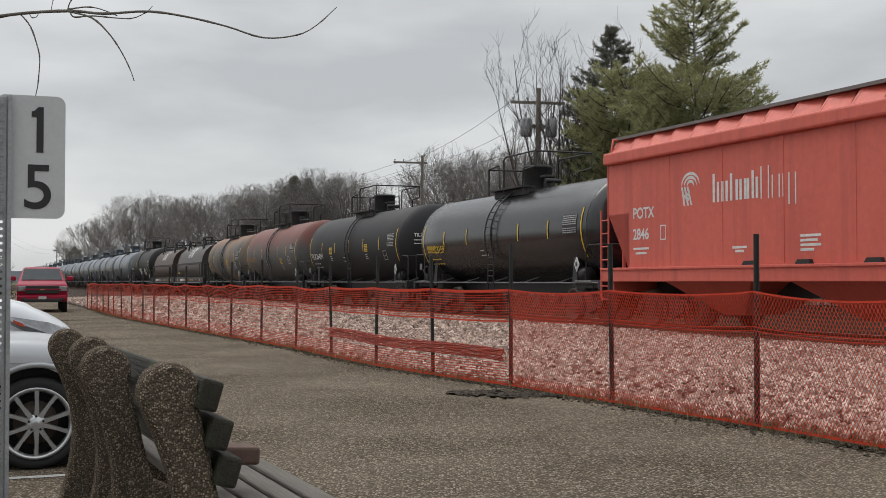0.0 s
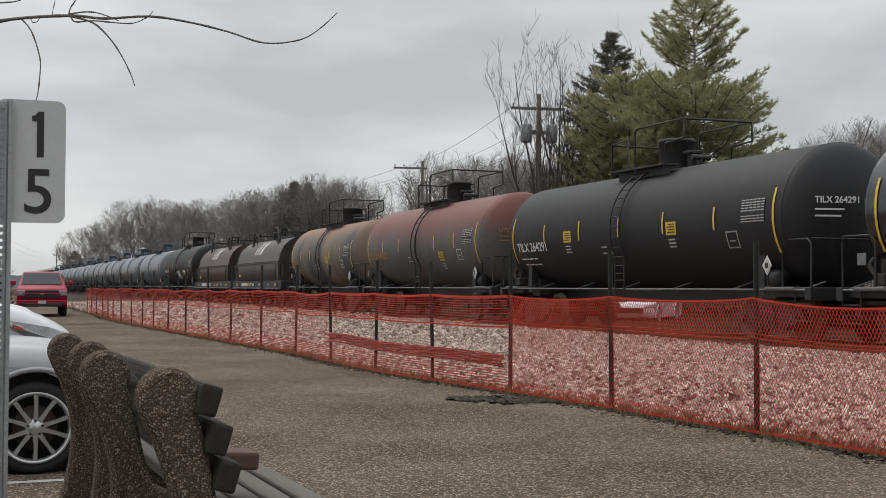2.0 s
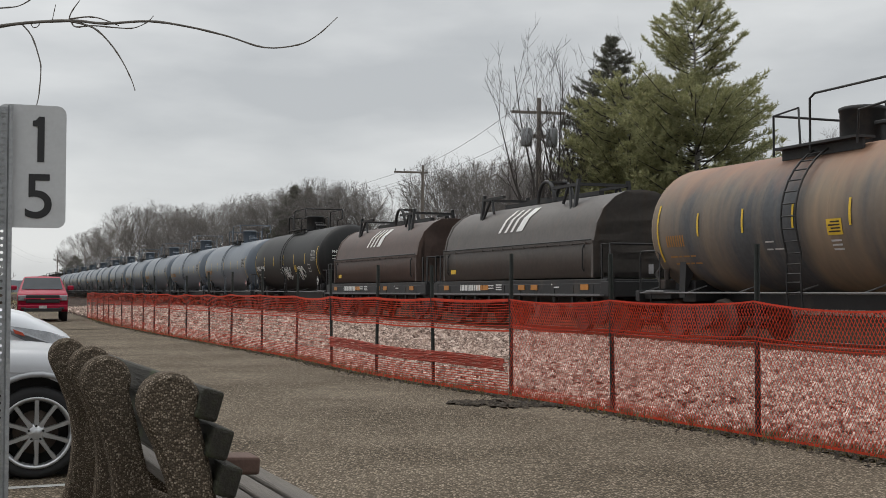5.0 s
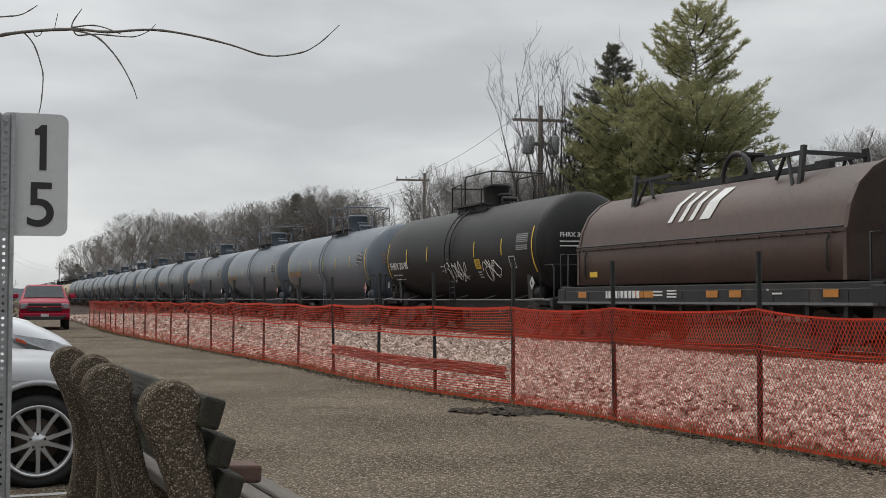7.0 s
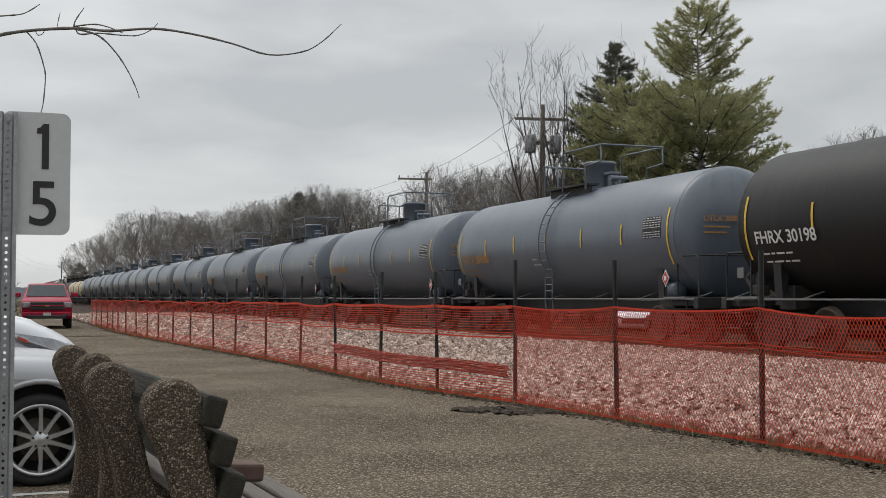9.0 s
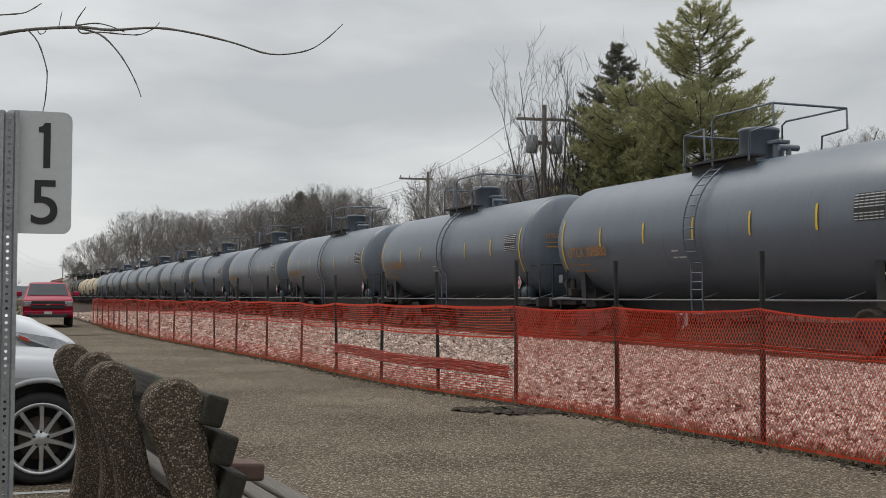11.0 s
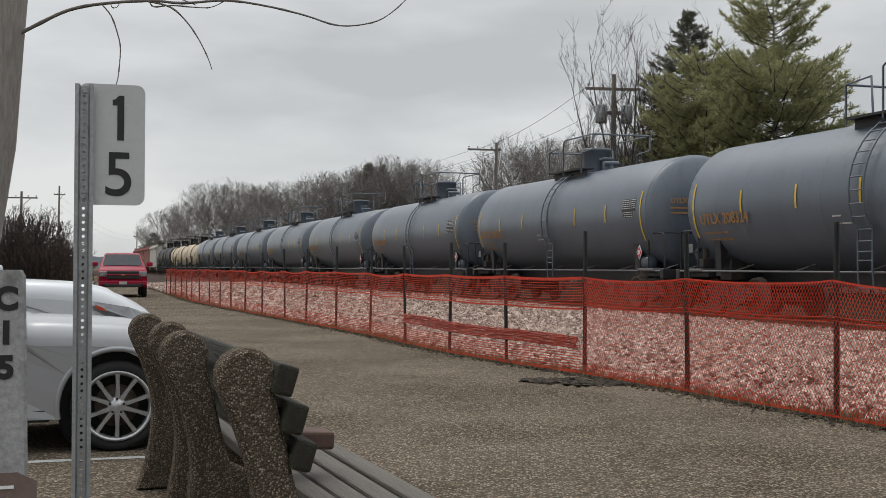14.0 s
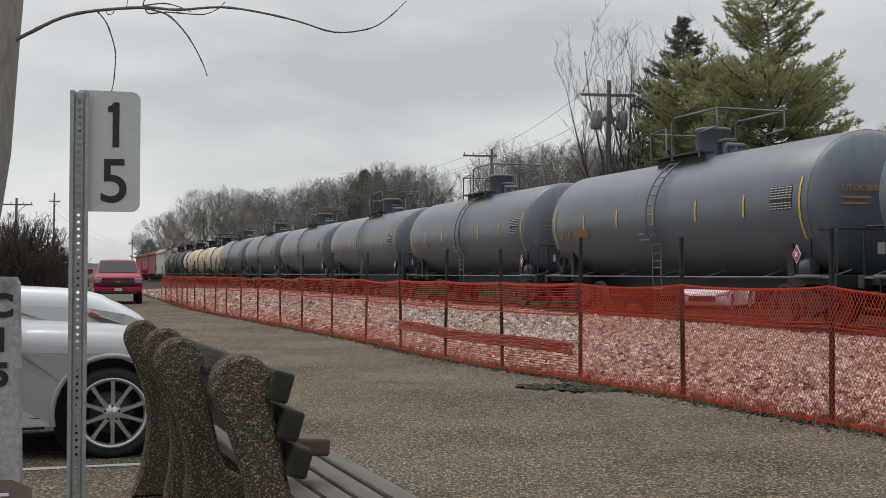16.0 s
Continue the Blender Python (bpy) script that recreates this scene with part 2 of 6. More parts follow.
def thing(name, m, label, category, group="", kind=""):
    ob = new(name)
    ob.empty_display_size = 0.2
    ob.matrix_basis = m
    return tagged(ob, label, category, group, kind)


def lettering(name, text, size, material, parent, m, extrude=0.002, align="CENTER", label="", bold=0.0):
    cu = bpy.data.curves.new(name, "FONT")
    cu.body, cu.size, cu.extrude, cu.align_x, cu.offset = text, size, extrude, align, bold
    tmp = bpy.data.objects.new("tmp", cu)
    scene.collection.objects.link(tmp)
    me = bpy.data.meshes.new_from_object(tmp.evaluated_get(bpy.context.evaluated_depsgraph_get()))
    bpy.data.objects.remove(tmp)
    me.materials.clear()
    me.materials.append(material)
    return part(name, me, None, parent, label, m)


# the railway's own directions: E runs along it away from the camera, N across it
TRACK_YAW = 21.56
E = Vector((-math.sin(radians(TRACK_YAW)), math.cos(radians(TRACK_YAW)), 0))
N = Vector((math.cos(radians(TRACK_YAW)), math.sin(radians(TRACK_YAW)), 0))
LINE = 16.3          # from the camera to the middle of the track
RAIL_Z = 0.20        # top of the rails
SPEED = 11.37


def on(across, along, z=0.0):
    return N * across + E * along + Vector((0, 0, z))


def trackpose(across, along, z=0.0, turn=0.0):
    return Matrix.Translation(on(across, along, z)) @ pose(0, 0, 0, 0, 0, TRACK_YAW + turn)


# ---- ground ----
def ground_sheet():
    f = Form()
    xs = [-2500, -400, -120, -40, 0, 40, 120, 400, 2500]
    n = len(xs)
    f.add([(x, y, -0.06) for y in xs for x in xs], [(j * n + i, j * n + i + 1, (j + 1) * n + i + 1, (j + 1) * n + i) for j in range(n - 1) for i in range(n - 1)])
    tagged(part("ground", f, field), "winter-brown open ground reaching the horizon", "ground", kind="structure")


ground_sheet()

# the fence's line, as places on the lot; it bends a little along its way
FENCE = [(5.72, 4.3), (4.76, 6.45), (3.78, 8.50), (2.81, 10.62), (1.82, 12.75), (0.85, 14.75), (-0.125, 16.45), (-1.02, 18.3), (-1.91, 20.5), (-2.82, 22.9), (-3.84, 25.2), (-8.05, 34.6), (-12.1, 44.0), (-17.2, 57.5)]


def fence_at(d):
    """The place on the fence's line that lies d ahead."""
    for (x0, y0), (x1, y1) in zip(FENCE, FENCE[1:]):
        if d <= y1:
            break
    t = (d - y0) / (y1 - y0)
    return Vector((x0 + (x1 - x0) * t, d, 0))


def lot():
    """The chip-sealed lot: a slab whose far edge runs ragged along the fence."""
    rnd = random.Random(4)
    edge = [fence_at(d) + Vector((-0.22 + rnd.uniform(-0.08, 0.06), 0, 0)) for d in np.arange(4.5, 57, 0.35)]
    f = Form()
    far = Vector((-17.2, 57.5, 0))
    edge = [Vector((12, -20, 0)), Vector((7.4, 1.0, 0))] + edge + [far + E * 60]
    west = [Vector((-60, p.y - 25 if p.y > 40 else p.y - 12, 0)) for p in edge]
    for (a, b), (c, d) in zip(zip(edge, edge[1:]), zip(west, west[1:])):
        f.quad((a.x, a.y, 0), (b.x, b.y, 0), (d.x, d.y, 0), (c.x, c.y, 0))
        f.quad((a.x, a.y, 0), (b.x, b.y, 0), (b.x + 0.02, b.y, -0.06), (a.x + 0.02, a.y, -0.06))
    tagged(part("pavement", f, asphalt), "worn brown-grey chip-seal parking lot with loose grit", "pavement", kind="structure")


lot()


def bed_height(across, along):
    """The height of the ballast between the fence and the track."""
    fx = fence_across(along)
    t = max(0.0, min(1.0, (across - fx) / 2.5))
    rise = 0.10 * t * t * (3 - 2 * t)
    return -0.03 + rise + 0.03 * noise.noise(Vector((across * 0.5, along * 0.35, 0)))


FENCE_UV = [(Vector((x, y, 0)).dot(E), Vector((x, y, 0)).dot(N)) for x, y in FENCE]


def fence_across(along):
    us = [u for u, _ in FENCE_UV]
    return float(np.interp(along, us, [v for _, v in FENCE_UV]))


def ballast():
    f = Form()
    alongs = list(np.arange(-30, 70, 1.0)) + list(np.arange(70, 420, 10.0))
    cols = 16
    verts = []
    for u in alongs:
        v0 = fence_across(u) + 0.05
        for k in range(cols):
            v = v0 + (15.0 - v0) * k / (cols - 1)
            z = bed_height(v, u)
            verts.append(on(v, u, z))
    f.add(verts, [(j * cols + i, j * cols + i + 1, (j + 1) * cols + i + 1, (j + 1) * cols + i) for j in range(len(alongs) - 1) for i in range(cols - 1)], True)
    bed = tagged(part("ballast_ground", f, gap_shade_bed), "crushed stone bed beside the track, darkened for the shade between stones", "gravel", kind="structure")
    g = Form()
    us = list(np.arange(-40, 120, 4.0)) + list(np.arange(120, 425, 15.0))
    g.add([on(v, u, z) for u in us for v, z in ((14.5, 0.0), (14.75, 0.085), (15.2, 0.09), (17.6, 0.06), (18.6, 0.0), (20.5, -0.03))], [(j * 6 + i, j * 6 + i + 1, (j + 1) * 6 + i + 1, (j + 1) * 6 + i) for j in range(len(us) - 1) for i in range(5)], True)
    tagged(part("track_bed", g, grimy_shade_bed), "grimy stone bed under the railway, darkened for the train's shade", "gravel", kind="structure")
    # loose stones on the bed
    rs = np.random.RandomState(7)
    corner = np.array([(1, 0, 0), (-1, 0, 0), (0, 1, 0), (0, -1, 0), (0, 0, 1), (0, 0, -1)], float)
    tri = np.array([(0, 2, 4), (2, 1, 4), (1, 3, 4), (3, 0, 4), (2, 0, 5), (1, 2, 5), (3, 1, 5), (0, 3, 5)])

    def stone(u, v, size):
        q = Euler(rs.uniform(0, 6.28, 3)).to_matrix()
        s = size * rs.uniform(0.65, 1.25, 3)
        c = corner * s * rs.uniform(0.75, 1.2, (6, 1)) + rs.uniform(-0.18, 0.18, (6, 3)) * size
        c = c @ np.array(q)
        return c + np.array(on(v, u, bed_height(v, u) + size * rs.uniform(0.35, 0.8)))

    vs, fs, k = [], [], 0
    for u0, u1, count, size in ((2, 14, 24000, 0.036), (14, 26, 21000, 0.042), (26, 44, 16000, 0.054), (44, 90, 12000, 0.08)):
        for _ in range(count):
            u = rs.uniform(u0, u1)
            v0 = fence_across(u) + 0.12
            v = v0 + (15.0 - v0) * rs.rand()
            if rs.rand() > (v - v0) / 0.5 + 0.25:
                continue
            vs.append(stone(u, v, size * rs.uniform(0.7, 1.5)))
            fs.append(tri + k)
            k += 6
    f = Form()
    f.v = [tuple(p) for p in np.concatenate(vs)]
    f.f = [tuple(int(i) for i in t) for t in np.concatenate(fs)]
    f.flat = [False] * len(f.f)
    tagged(part("ballast_stones", f, ballast_stone), "loose pink-grey crushed stones of the track bed", "gravel", kind="stuff")


def track(across, name, label, u0=-40, u1=420):
    base = thing(name, trackpose(across, 0, 0), label, "railway track", kind="structure")
    tie = Form().box((0, 0, 0.0), (2.6, 0.23, 0.12)).mesh("tie", tie_wood)
    n = 0
    for y in np.arange(u0 + 38, 130, 0.53):
        part("tie", tie, None, base, m=Matrix.Translation((0, y, 0.02)))
        n += 1
        if n > 240:
            break
    prof = [(-0.07, 0), (0.07, 0), (0.07, 0.012), (0.012, 0.03), (0.012, 0.10), (0.036, 0.115), (0.036, 0.15), (-0.036, 0.15), (-0.036, 0.115), (-0.012, 0.10), (-0.012, 0.03), (-0.07, 0.012)]
    for x in (-0.7525, 0.7525):
        rail = part("rail", Form().prism([(x + a, b + RAIL_Z - 0.15) for a, b in prof], u0, u1, "xz"), rail_rust, base)
        part("rail_head", Form().box((x, (u0 + u1) / 2, RAIL_Z + 0.001), (0.06, u1 - u0, 0.004)), rail_head, rail, "bright worn rail head")


ballast()
track(LINE, "railway_track", "rusty railway track on creosoted wooden ties in stone ballast")


# ---- the orange safety fence ----
def fence_posts():
    prof = [(-0.022, -0.004), (0.022, -0.004), (0.022, 0.004), (0.004, 0.004), (0.004, 0.032), (-0.004, 0.032), (-0.004, 0.004), (-0.022, 0.004)]
    me = Form().prism(prof, -0.1, 1.0, "xy").mesh("fence_post", post_green)
    ds = [6.45, 8.50, 10.62, 12.75, 14.75, 16.45, 18.3, 20.5, 22.9, 25.2, 27.6, 29.6, 32.1, 34.3, 36.5, 38.4, 40.5, 42.7, 44.9, 46.9, 49.1, 52.0, 55.0, 57.4]
    rnd = random.Random(2)
    for i, d in enumerate(ds):
        p = fence_at(d)
        tall = 1.72 + rnd.uniform(-0.07, 0.05)
        m = Matrix.Translation(p) @ pose(0, 0, 0, rnd.uniform(-1.2, 1.2), rnd.uniform(-1.5, 1.5), 115 + rnd.uniform(-6, 6))
        ob = part("fence_post", me, None, None, "dark green steel T-post driven in beside the gravel", m @ Matrix.Diagonal((1.15, 1.15, tall, 1)))
        tagged(ob, "", "fence post", "posts of the safety fence")
    return ds


POSTS = fence_posts()


def net_height(d):
    """The top of the net, which sags between its posts."""
    for a, b in zip(POSTS, POSTS[1:]):
        if a <= d <= b:
            t = (d - a) / (b - a)
            sag = 0.02 + 0.025 * (math.sin(a * 7.1) * 0.5 + 0.5)
            if b < 10.7:
                sag = 0.075
            return 1.215 - sag * 4 * t * (1 - t) + 0.012 * math.sin(a * 3.3)
    return 1.2


def net_point(d, z):
    """A point of the net at the share z of its height; it billows a little."""
    p = fence_at(d)
    top = net_height(d)
    bulge = 0.03 * math.sin(d * 2.3 + z * 2) * math.sin(z * 3.1)
    return p + Vector((-0.045 - bulge, -0.02, 0.015 + z * (top - 0.015)))


def strip(f, pts, w, flat_dir):
    """A flat plastic strand with two sides and thickness."""
    for a, b in zip(pts, pts[1:]):
        d = (b - a).normalized()
        s = d.cross(flat_dir).normalized() * w / 2
        f.quad(a - s, b - s, b + s, a + s)


def nets():
    out = Vector((-0.91, -0.41, 0))
    # the nearer stretch: diamond mesh, bay by bay, folded double along its top and its foot
    near = thing("safety_net", Matrix.Identity(4), "bright orange plastic diamond-mesh safety net tied to steel posts", "safety net", "safety nets")
    lean, per = 0.62, 0.038
    cuts = [4.6, 6.45, 8.50, 10.62, 12.75, 14.73]
    for d0, d1 in zip(cuts, cuts[1:]):
        f = Form()
        for fold, low, high in ((0.0, 0.0, 1.0), (0.37, 0.70, 1.0), (0.37, 0.0, 0.13)):
            back = Vector((0.012, 0.006, 0)) * (fold > 0)
            for sgn in (1, -1):
                k0 = math.ceil((d0 - lean) / per)
                for k in range(k0, int((d1 + lean) / per) + 1):
                    pts = []
                    for j in range(21):
                        z = j / 20
                        dd = (k + fold) * per + sgn * lean * (z - 0.5)
                        if low <= z <= high and d0 - 0.02 <= dd <= d1 + 0.02:
                            pts.append(net_point(dd, z) + back)
                    if len(pts) > 1:
                        strip(f, pts, 0.0056 if low > 0.5 else 0.0054, out)
        panel = part("net_panel", f, net_orange, near)
        for z, w in ((0.006, 0.022), (0.992, 0.016), (0.735, 0.007), (0.705, 0.007)):
            g = Form()
            strip(g, [net_point(min(d, d1), z) for d in np.arange(d0, d1 + 0.2, 0.2)], w, out)
            part("net_cord", g, net_orange, panel)
    # the farther stretch: square mesh, stretched thin between its two selvedges and slipped down in places
    far = thing("safety_net", Matrix.Identity(4), "orange plastic square-mesh safety net along the gravel", "safety net", "safety nets")
    cuts = [14.76] + [d for d in POSTS if d > 15]
    for d0, d1 in zip(cuts, cuts[1:]):
        f = Form()
        steps = np.linspace(d0, d1, 7)
        slipped = d1 < 20.6
        for k in range(1, 36):
            z = k / 36
            dense = z > 0.66 or z < 0.24
            if (slipped and 0.36 < z < 0.66) or (not dense and k % 2):
                continue
            strip(f, [net_point(d, z) for d in steps], 0.0075 if z > 0.66 else 0.0095 if z < 0.24 else 0.0055, out)
        for d in np.arange(d0, d1, 0.042):
            for zs in (((0, 0.18, 0.36), (0.66, 0.83, 1)) if slipped else ((0, 0.25, 0.5, 0.75, 1),)):
                strip(f, [net_point(d, z) for z in zs], 0.0052, out)
        panel = part("net_panel", f, net_orange, far)
        for z, w in ((0.006, 0.028), (0.99, 0.028), (0.665, 0.02), (0.72, 0.012)):
            g = Form()
            strip(g, [net_point(d, z) for d in steps], w, out)
            part("net_cord", g, net_orange, panel)
    # the slipped net, bundled and hung low between four posts
    rnd = random.Random(5)
    f = Form()
    for j in range(15):
        pts = []
        for d in np.arange(14.8, 20.5, 0.16):
            p = fence_at(d)
            pts.append(p + Vector((-0.075 + rnd.uniform(-0.014, 0.014), -0.03, 0.31 + 0.0105 * j + 0.06 * (d - 14.8) / 5.7 + 0.012 * math.sin(d * 1.7) + rnd.uniform(-0.004, 0.004))))
        f.tube(pts, rnd.uniform(0.006, 0.011), 4)
    tagged(part("bundled_net", f, net_dirty), "bundled strip of dirty orange net hung low on the posts", "safety net", "safety nets")


nets()


# ---- the train ----
white_mark = mat("white_stencil_paint", (0.72, 0.72, 0.70), rough=0.7, bump=0, coarse=8, fine=60, grain=0.2)
yellow_mark = mat("yellow_reflector", (0.72, 0.47, 0.03), rough=0.5, bump=0, coarse=5, grain=0.2)
orange_mark = mat("faded_orange_stencil", (0.40, 0.20, 0.055), rough=0.7, bump=0, coarse=9, grain=0.3)
red_mark = mat("red_placard", (0.55, 0.03, 0.05), rough=0.5, bump=0)
panel_white = mat("data_panel", (0.55, 0.55, 0.54), rough=0.6, bump=0, coarse=14)
sheen_black = mat("glossy_black_tank_paint", (0.014, 0.0145, 0.016), rough=0.24, spec=0.75, coarse=1.0, fine=9, bump=0.01, stain=(0.05, 0.05, 0.052), stain_amt=(0.62, 0.85), stain_stretch=(1, 1, 0.25))
flat_black = mat("dull_black_tank_paint", (0.009, 0.009, 0.011), rough=0.65, coarse=0.8, fine=9, bump=0.03, stain=(0.035, 0.028, 0.024), stain_amt=(0.6, 0.85), stain_stretch=(2, 2, 0.25))
brown_black = mat("brown_black_tank_paint", (0.0095, 0.0092, 0.0092), (0.006, 0.006, 0.0062), rough=0.55, spec=0.35, coarse=0.8, fine=9, bump=0.03, stain=(0.017, 0.0155, 0.0145), stain_amt=(0.5, 0.8), stain_stretch=(2, 2, 0.25))


def topped(m, colour, z0, z1, amount=0.8):
    """Weathering that has settled on the upper side of a tank, with a ragged lower edge."""
    nt = m.node_tree
    b = nt.nodes["Principled BSDF"]
    old = b.inputs["Base Color"].links[0].from_socket
    co = nt.nodes.new("ShaderNodeTexCoord")
    sep = nt.nodes.new("ShaderNodeSeparateXYZ")
    nt.links.new(co.outputs["Object"], sep.inputs[0])
    n = noise_tex(nt, 1.3, 6.0, 0.65, (1, 1, 0.35))
    s = nt.nodes.new("ShaderNodeMath")
    s.operation = "MULTIPLY_ADD"
    s.inputs[1].default_value, s.inputs[2].default_value = 1.6, -0.8
    nt.links.new(n.outputs["Fac"], s.inputs[0])
    a = nt.nodes.new("ShaderNodeMath")
    nt.links.new(sep.outputs[2], a.inputs[0])
    nt.links.new(s.outputs[0], a.inputs[1])
    r = nt.nodes.new("ShaderNodeMapRange")
    r.inputs["From Min"].default_value, r.inputs["From Max"].default_value, r.inputs["To Max"].default_value = z0, z1, amount
    nt.links.new(a.outputs[0], r.inputs["Value"])
    nt.links.new(mixed(nt, r.outputs["Result"], old, colour), b.inputs["Base Color"])
    return m


rust_tank = topped(mat("rust_stained_tank_paint", (0.105, 0.105, 0.10), (0.055, 0.056, 0.056), rough=0.6, coarse=0.45, fine=9, bump=0.04, stain=(0.17, 0.115, 0.08), stain_amt=(0.56, 0.72), stain_scale=0.8, stain_stretch=(0.5, 1.0, 0.25)), (0.165, 0.050, 0.038), 2.55, 3.35, 0.93)
tan_tank = topped(mat("tan_stained_tank_paint", (0.080, 0.085, 0.092), (0.045, 0.048, 0.053), rough=0.7, coarse=0.5, fine=9, bump=0.04, stain=(0.27, 0.195, 0.125), stain_amt=(0.43, 0.60), stain_scale=0.3, stain_stretch=(0.3, 1.0, 0.12)), (0.27, 0.13, 0.075), 3.1, 3.9, 0.7)
grey_tank = mat("blue_grey_tank_paint", (0.100, 0.122, 0.150), (0.084, 0.104, 0.130), rough=0.36, spec=0.65, coarse=0.6, fine=7, bump=0.02, stain=(0.06, 0.075, 0.096), stain_amt=(0.55, 0.85), stain_stretch=(2, 2, 0.15), grain=0.12)
cream_tank = mat("stained_cream_tank_paint", (0.60, 0.50, 0.36), (0.46, 0.36, 0.24), rough=0.6, coarse=0.7, stain=(0.18, 0.13, 0.09), stain_amt=(0.5, 0.75), stain_stretch=(2, 3, 0.2))
dark_tank = mat("sooty_tank_paint", (0.03, 0.03, 0.032), rough=0.6)
hopper_red = mat("faded_red_hopper_paint", (0.63, 0.125, 0.088), (0.55, 0.102, 0.071), rough=0.55, coarse=0.5, fine=8, bump=0.02, stain=(0.42, 0.08, 0.06), stain_amt=(0.5, 0.8), stain_stretch=(2, 2, 0.12), grain=0.15)
hopper_white = mat("dirty_white_hopper_paint", (0.5, 0.48, 0.44), (0.36, 0.33, 0.3), rough=0.65, coarse=0.6, stain=(0.2, 0.16, 0.13), stain_amt=(0.5, 0.8), stain_stretch=(2, 2, 0.15))
box_red = mat("oxide_red_car_paint", (0.22, 0.045, 0.035), rough=0.7, coarse=0.6)
hood_brown = mat("rust_brown_hood_paint", (0.085, 0.052, 0.041), (0.052, 0.036, 0.030), rough=0.55, coarse=0.6, fine=8, bump=0.03, stain=(0.08, 0.048, 0.037), stain_amt=(0.5, 0.8), stain_stretch=(2, 2, 0.2))
hood_grey = mat("brown_grey_hood_paint", (0.085, 0.074, 0.066), (0.055, 0.048, 0.044), rough=0.55, coarse=0.6, fine=8, bump=0.03, stain=(0.09, 0.065, 0.05), stain_amt=(0.55, 0.8), stain_stretch=(2, 2, 0.2))

WHEELS = []   # the turning axles, for motions()
WHEEL_R = 0.457


def wheelset_mesh():
    f = Form()
    for s in (-1, 1):
        prof = [(0.07, -0.09), (0.10, -0.08), (0.13, -0.03), (0.36, 0.0), (0.40, -0.055), (0.457, -0.05), (0.457, 0.06), (0.48, 0.065), (0.48, 0.085), (0.40, 0.085), (0.36, 0.03), (0.12, 0.02), (0.10, 0.08)]
        f.lathe([(r, -s * 0 + (0.80 - t if s > 0 else -0.80 + t)) for r, t in prof], 20, "x")
    f.tube([(-1.05, 0, 0), (1.05, 0, 0)], 0.085, 10)
    return f.mesh("wheelset", wheel_steel)


def truck_mesh():
    f = Form()
    side = [(-1.12, 0.52), (-1.02, 0.66), (-0.75, 0.68), (-0.35, 0.80), (0.35, 0.80), (0.75, 0.68), (1.02, 0.66), (1.12, 0.52), (1.06, 0.38), (0.80, 0.40), (0.42, 0.22), (-0.42, 0.22), (-0.80, 0.40), (-1.06, 0.38)]
    for x in (-1.0, 1.0):
        f.prism(side, x - 0.09, x + 0.09, "yz")
        for y in (-0.88, 0.88):
            f.tube([(x * 1.09, y, 0.46), (x * 1.17, y, 0.46)], 0.12, 12)
        for y in (-0.2, 0, 0.2):
            f.tube([(x * 1.10, y, 0.27), (x * 1.10, y, 0.62)], 0.075, 8)
    f.box((0, 0, 0.62), (2.3, 0.4, 0.26))
    return f.mesh("truck", truck_steel)


WHEELSET, TRUCK = wheelset_mesh(), truck_mesh()


def add_trucks(car, dist):
    for y in (-dist, dist):
        tr = part("truck", TRUCK, None, car, "grimy cast-steel two-axle truck", Matrix.Translation((0, y, 0)))
        for a in (-0.88, 0.88):
            w = part("wheelset", WHEELSET, None, tr, "", Matrix.Translation((0, a, WHEEL_R)))
            WHEELS.append(w)


def add_couplers(car, half):
    for s in (-1, 1):
        f = Form()
        f.box((0, s * (half - 0.32), 0.87), (0.22, 0.66, 0.2))
        f.box((0.05, s * (half - 0.02), 0.87), (0.30, 0.2, 0.28), b=0.04)
        cp = part("coupler", f, truck_steel, car)
        part("air_hose", Form().tube([(-0.35, s * (half - 0.5), 0.8), (-0.36, s * (half - 0.25), 0.55), (-0.3, s * half, 0.48)], 0.03, 6), steel_black, cp)


def arc_x(z, zc, r, side=-1):
    return side * math.sqrt(max(0.0, r * r - (z - zc) ** 2))


def curved_patch(r, zc, y0, y1, z0, z1, off=0.006, n=4):
    """A painted or stuck patch that follows the tank's near side."""
    f = Form()
    pts = []
    for k in range(n + 1):
        z = z0 + (z1 - z0) * k / n
        a = math.asin(max(-1, min(1, (z - zc) / r)))
        x, zz = -(r + off) * math.cos(a), zc + (r + off) * math.sin(a)
        pts.append((x, zz))
    for (xa, za), (xb, zb) in zip(pts, pts[1:]):
        f.quad((xa, y0, za), (xa, y1, za), (xb, y1, zb), (xb, y0, zb))
    return f


def bars(r, zc, y0, z0, sizes, gap=0.02, h=0.2, off=0.008):
    """Writing too small or not to be spelled: a row of upright bars on the tank's side, read from the far end to the near one."""
    f = Form()
    y = y0
    for w in sizes:
        g = curved_patch(r, zc, y - w, y, z0, z0 + h, off, 2)
        f.add(g.v, g.f)
        y -= w + gap
    return f


def data_panel(car, r, zc, y0, y1, z0, z1):
    p = part("data_panel", curved_patch(r, zc, y0, y1, z0, z1, 0.009), steel_black, car, "dark panel of white stencilled data")
    f = Form()
    rows, cols = 9, 6
    for i in range(rows):
        for j in range(cols):
            if i == 3:
                continue
            a, b = y0 + (y1 - y0) * (j + 0.1) / cols, y0 + (y1 - y0) * (j + 0.9) / cols
            g = curved_patch(r, zc, a, b, z0 + (z1 - z0) * (i + 0.32) / rows, z0 + (z1 - z0) * (i + 0.66) / rows, 0.013, 1)
            f.add(g.v, g.f)
    part("data_text", f, panel_white, p)


